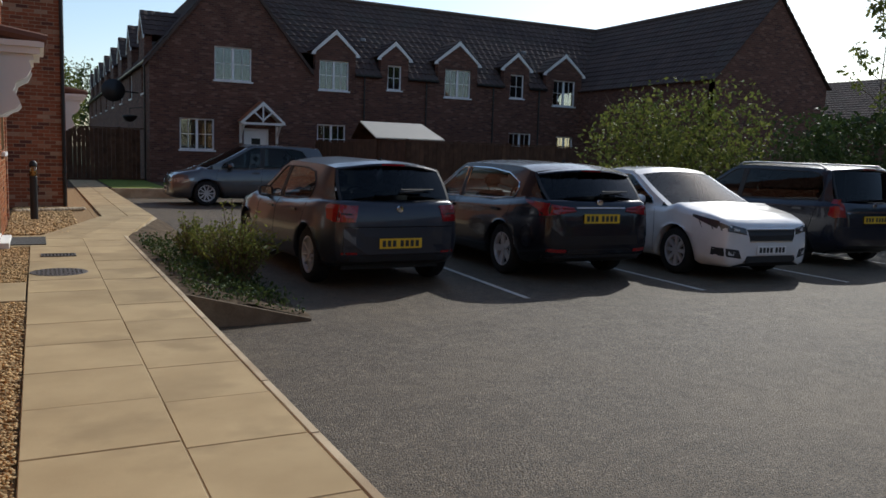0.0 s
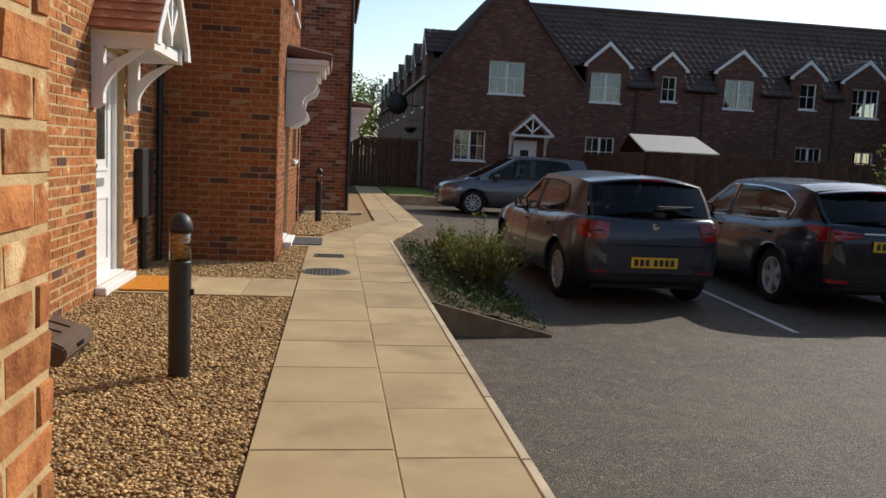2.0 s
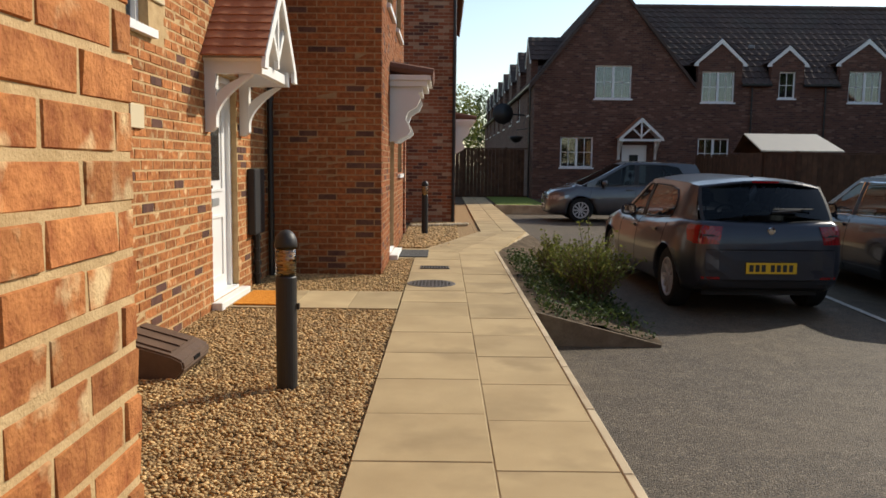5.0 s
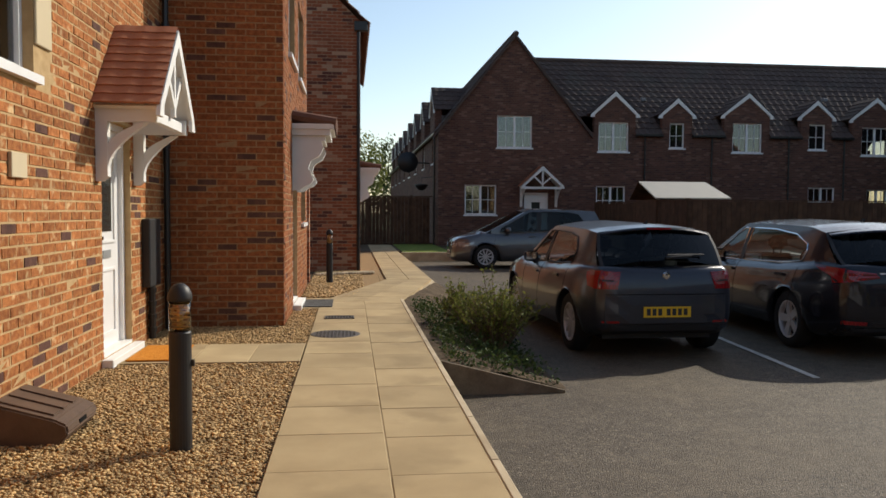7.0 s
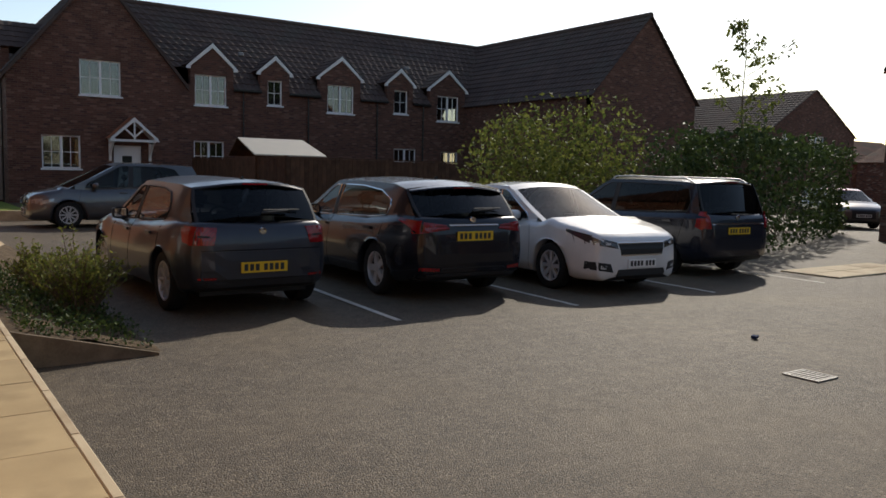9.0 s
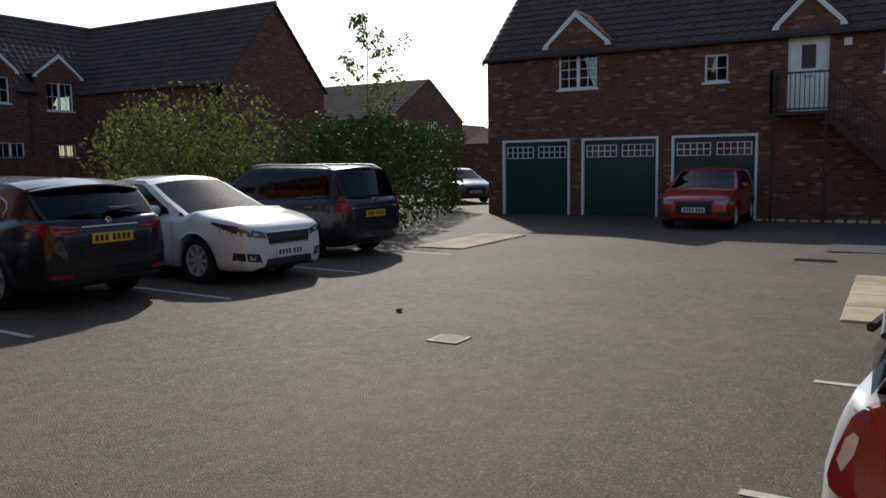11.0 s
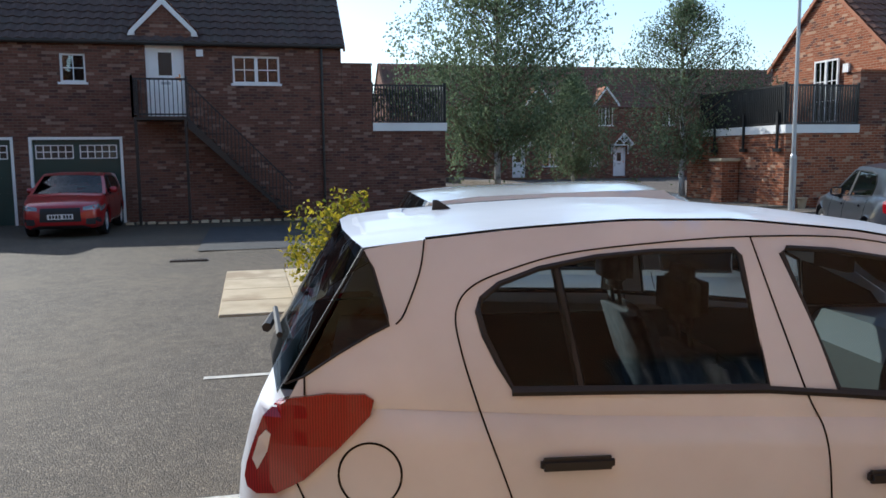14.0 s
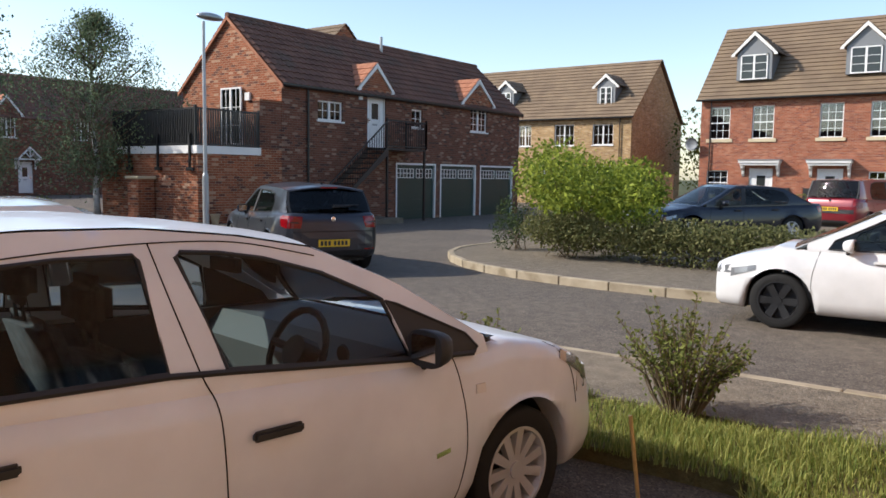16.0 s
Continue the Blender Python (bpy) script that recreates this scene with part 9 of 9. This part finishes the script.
# no opening is cut: a black block paints the hand hole's inner shade
part("hand_hole", boxm((-1.622, -1.60, 4.96, 5.08, 0.06, 0.085)), SEAM, bx)

# cobbles edging the second bed
cob = thing("stone_edging", (0.0, 16.5, 0), "row of pale rounded edging stones round the bed", "stones")
random.seed(8)
for k in range(20):
    x, y = -0.7 + 0.062 * k, 16.9 + 0.03 * k
    bm = bmesh.new()
    bmesh.ops.create_icosphere(bm, subdivisions=2, radius=0.07)
    for v in bm.verts:
        v.co = Vector((v.co.x * 0.9, v.co.y * 1.1, v.co.z * 0.6)) * (1 + 0.18 * noise.noise(v.co * 9 + Vector((k, 0, 0)))) + Vector((x, y, 0.01))
    part("stone", bm, CONCRETE, cob, smooth=True)

# ---- street furniture ----
LP = thing("street_lamp", (18.35, -13.80, 0.0), "grey steel street lamp with a shallow head", "street lamp")
part("column", spun([(0.085, -0.15), (0.085, 1.25), (0.08, 1.30), (0.055, 1.36), (0.042, 5.45), (0.035, 5.5)], (18.35, -13.80, 0), 14), STEEL, LP, smooth=False)
hd = bmesh.new()
bmesh.ops.create_uvsphere(hd, u_segments=16, v_segments=10, radius=0.5)
for v in hd.verts:
    v.co = Vector((18.30 + v.co.x * 0.42, -13.98 + v.co.y * 0.85, 5.62 + v.co.z * (0.26 if v.co.z > 0 else 0.14)))
head = part("head", hd, STEEL, LP, smooth=True)
part("door", boxm((18.262, 18.268, -13.84, -13.76, 0.5, 1.0)), STEEL, LP)

stk = tagged(part("garden_cane", tube(bmesh.new(), (1.28, -3.62, TZ), (1.335, -3.60, 0.17), 0.011, 7), noisy("cane", (0.45, 0.28, 0.09), (0.60, 0.40, 0.15), 20, 0.6, 0.3, 60)), "bamboo cane stuck in the ground by the verge", "cane")

# brick gate pier and bracketed pipes on the terrace block
pier = thing("gate_pier", (21.4, -13.7, 0), "short brick gate pier with a pale cap", "pier")
part("shaft", boxm((21.15, 21.70, -14.05, -13.5, -0.1, 1.15)), BRICK, pier)
part("cap", bevelled(boxm((21.09, 21.76, -14.09, -13.44, 1.15, 1.24)), 0.02, 1), CREAM, pier)
for x in (22.4, 20.9, 19.35):
    bm = boxm((x - 0.035, x + 0.035, -14.04, -13.99, 1.45, 2.5))
    box(bm, AXES, x - 0.14, x + 0.14, -14.06, -13.98, 1.42, 1.52)
    part("rail_bracket", bm, BLACK, coach_b, "black iron rail bracket")
for F, H, spots in ((FA, coach_a, ((1.30, 4.22),)), (FB, coach_b, ((-20.95, 4.1),))):
    for u, z in spots:
        part("bulkhead_lamp", boxm((u - 0.09, u + 0.09, 0.003, 0.06, z - 0.09, z + 0.09), F=F), WHITE, H, "round white bulkhead lamp")
G2 = Face((0, -17.297, 0), (1, 0, 0), (0, 1, 0))
window(coach_b, Face((0, -17.29, 0), (1, 0, 0), (0, 1, 0)), 20.95, 22.0, 2.3, 4.2, 2, 3, 2, depth=-0.10, sill=False)
part("bulkhead_lamp", boxm((20.55, 20.78, 0.003, 0.08, 3.75, 4.0), F=Face((0, -17.29, 0), (1, 0, 0), (0, 1, 0))), WHITE, coach_b)
pots = thing("plant_pot", (18.8, -15.0, -0.12), "row of terracotta pots along the wall", "pots")
for k in range(6):
    part("pot", spun([(0.09, 0.0), (0.13, 0.24), (0.15, 0.25), (0.15, 0.30), (0.13, 0.30), (0.12, 0.26), (0.0, 0.25)], (18.85 - 0.02 * (k % 2), -14.5 - 0.7 * k, -0.12), 14), TILE_RED if k % 2 else CONCRETE, pots)

# climbing greenery behind the terrace railing of the garage block
tg = thing("terrace_plants", (23.2, -4.4, 2.36), "dark green leafy screen behind the terrace railing", "plants")
rng = np.random.default_rng(77)
bm = bmesh.new()
for k in range(9):
    y = -5.35 + 0.23 * k
    limb(bm, (23.25, y, 2.33), (23.22 + 0.05 * (k % 2), y + 0.08, 3.30), 0.012, 0.005, 3, 0.05)
part("woody_base", bm, BARK, tg, "woody stems")
leaf_cloud("leaves", np.stack([rng.uniform(23.10, 23.32, 1500), rng.uniform(-5.42, -3.42, 1500), 2.36 + 0.98 * rng.random(1500) ** 0.8], 1), 0.10, LEAF_DARK, tg, 78, 0.3, 0.6)

# edging stones at the foot of the garage block
es = thing("edging_stones", (22.2, -1.0, TZ), "line of small pale edging stones at the wall's foot", "stones")
random.seed(12)
for k in range(30):
    y = 3.1 - 0.27 * k
    part("stone", bevelled(boxm((22.05, 22.17, y, y + 0.2, TZ - 0.02, TZ + 0.06 + random.uniform(-0.015, 0.02))), 0.02, 1), CONCRETE, es)

# shed behind the fence
shed = thing("garden_shed", (10.9, 25.5, -0.05), "small shed with a pale translucent roof behind the fence", "shed")
part("wall", boxm((9.8, 12.0, 24.8, 26.6, -0.1, 1.78)), FENCE, shed)
bm = bmesh.new()
prism(bm, [Vector((9.70, 24.6, 1.80)), Vector((12.25, 24.6, 1.80)), Vector((11.95, 25.9, 2.36)), Vector((9.62, 25.9, 2.36))], (0, 0, 0), (0, 0, 0.04))
part("roof", bm, plain("shed_roof", (0.50, 0.44, 0.34), 0.35, spec=0.5), shed, "pale corrugated roof sheet")
bm = bmesh.new()
prism(bm, [Vector((9.62, 25.95, 2.36)), Vector((11.95, 25.95, 2.36)), Vector((12.25, 27.0, 1.80)), Vector((9.70, 27.0, 1.80))], (0, 0, 0), (0, 0, 0.04))
part("roof", bm, FENCE, shed)

# satellite dish and hanging basket on the cottages' side wall
dish = thing("satellite_dish", (3.2, 36, 3.6), "black satellite dish on the cottage wall", "satellite dish")
part("dish", spun([(0.0, 0.0), (0.16, 0.012), (0.32, 0.05), (0.45, 0.11), (0.46, 0.115), (0.32, 0.06), (0.0, 0.01)], (2.55, 35.5, 3.55), 20, "y"), BLACK, dish, smooth=True)
part("arm", tube(bmesh.new(), (3.52, 35.7, 3.5), (2.56, 35.6, 3.55), 0.03), BLACK, dish)
bk = thing("hanging_basket", (3.0, 35.2, 2.5), "dark hanging basket on a bracket", "basket")
part("bowl", spun([(0.0, -0.2), (0.16, -0.15), (0.28, 0.0), (0.30, 0.06), (0.0, 0.1)], (3.05, 34.4, 2.45), 16), BLACK, bk, smooth=True)
part("bracket", tube(bmesh.new(), (3.52, 34.4, 2.85), (3.05, 34.4, 2.8), 0.015), BLACK, bk)
part("chain", tube(bmesh.new(), (3.05, 34.4, 2.8), (3.05, 34.4, 2.5), 0.008), BLACK, bk)
# flue pipe on the far flat
fl = tube(bmesh.new(), (21.3, -24.6, 5.6), (21.3, -24.6, 6.9), 0.06, 10)
part("flue", fl, STEEL, coach_b, "steel flue pipe")

# ---- pieces of walls and pavements ----
brick_run(corner_house, FN, -0.4, 1.240, -0.02, 3.3, [], 130)
brick_run(near_house, FW, 1.3, 9.5, -0.02, 4.2, [(WIN_A[0], 5.99, WIN_A[2] - 0.07, 3.4), DOOR_A], 0)
brick_run(bay_house, FBY, -2.1, -0.765, -0.02, 5.8, [], 150, start=0.1, mat=BRICK_SHADE_DEEP)
brick_run(bay_house, FBX, 9.50, 14.45, -0.02, 5.8, [DOOR_B, WIN_B, WIN_B2, WIN_B3], 0, mat=BRICK_SHADE_DEEP)
slab_mesh = {}
part("joint_sand", boxm((-0.425, 0.765, -2.1, 12.0, -0.03, -0.0045)), noisy("joint_sand", (0.27, 0.205, 0.12), (0.36, 0.28, 0.17), 30, 0.95, 0.3, 200, spec=0.1), path, "sandy mortar in the joints")


def slab(x0, x1, y0, y1):
    key = (round(x1 - x0, 3), round(y1 - y0, 3))
    if key not in slab_mesh:
        o = part("slab", bevelled(boxm((0, x1 - x0, 0, y1 - y0, -0.034, 0.0)), 0.004, 1), SLAB, path)
        slab_mesh[key] = o.data
    else:
        o = new("slab", slab_mesh[key])
        adopt(o, path)
    o.matrix_basis = Matrix.Translation((x0, y0, random.uniform(-0.0015, 0.0015)))


yy = -2.1
row = 0
while yy < 11.9:
    off = 0.0
    slab(-0.425, 0.213, yy, yy + 0.685)
    slab(0.218, 0.762, yy - 0.10, yy + 0.585)
    yy += 0.69
    row += 1
# the slabs that turn aside where the path steps over
def diagonal(s, t):
    a = Vector((-0.425 + 1.145 * t, 12.0 + 3.78 * t, 0))
    b = Vector((0.765 + 0.855 * t, 11.9 + 3.88 * t, 0))
    return a.lerp(b, s)


for i in range(6):
    for s0, s1 in ((0.0, 0.497), (0.503, 1.0)):
        t0, t1 = i / 6 + 0.001, (i + 1) / 6 - 0.001
        bm = bmesh.new()
        prism(bm, [diagonal(s0, t0), diagonal(s1, t0), diagonal(s1, t1), diagonal(s0, t1)], (0, 0, -0.034), (0, 0, 0))
        part("slab", bm, SLAB, path)
yy = 15.8
while yy < 32:
    slab(0.72, 1.16, yy, yy + 0.685)
    slab(1.166, 1.62, yy, yy + 0.685)
    yy += 0.69
for u0, u1 in ((-2.0, -1.40), (-1.395, -0.90), (-0.895, -0.44)):
    slab(u0, u1, 7.20, 8.18)

# courses of tiles are joined sheets
for o in bpy.data.objects:
    if o.type == "MESH" and o.name.split(".")[0] in ("roof", "dormer_roof", "canopy_roof", "ridge_tiles", "canopy_tiles", "crown", "leaves"):
        o["kind"] = "stuff"
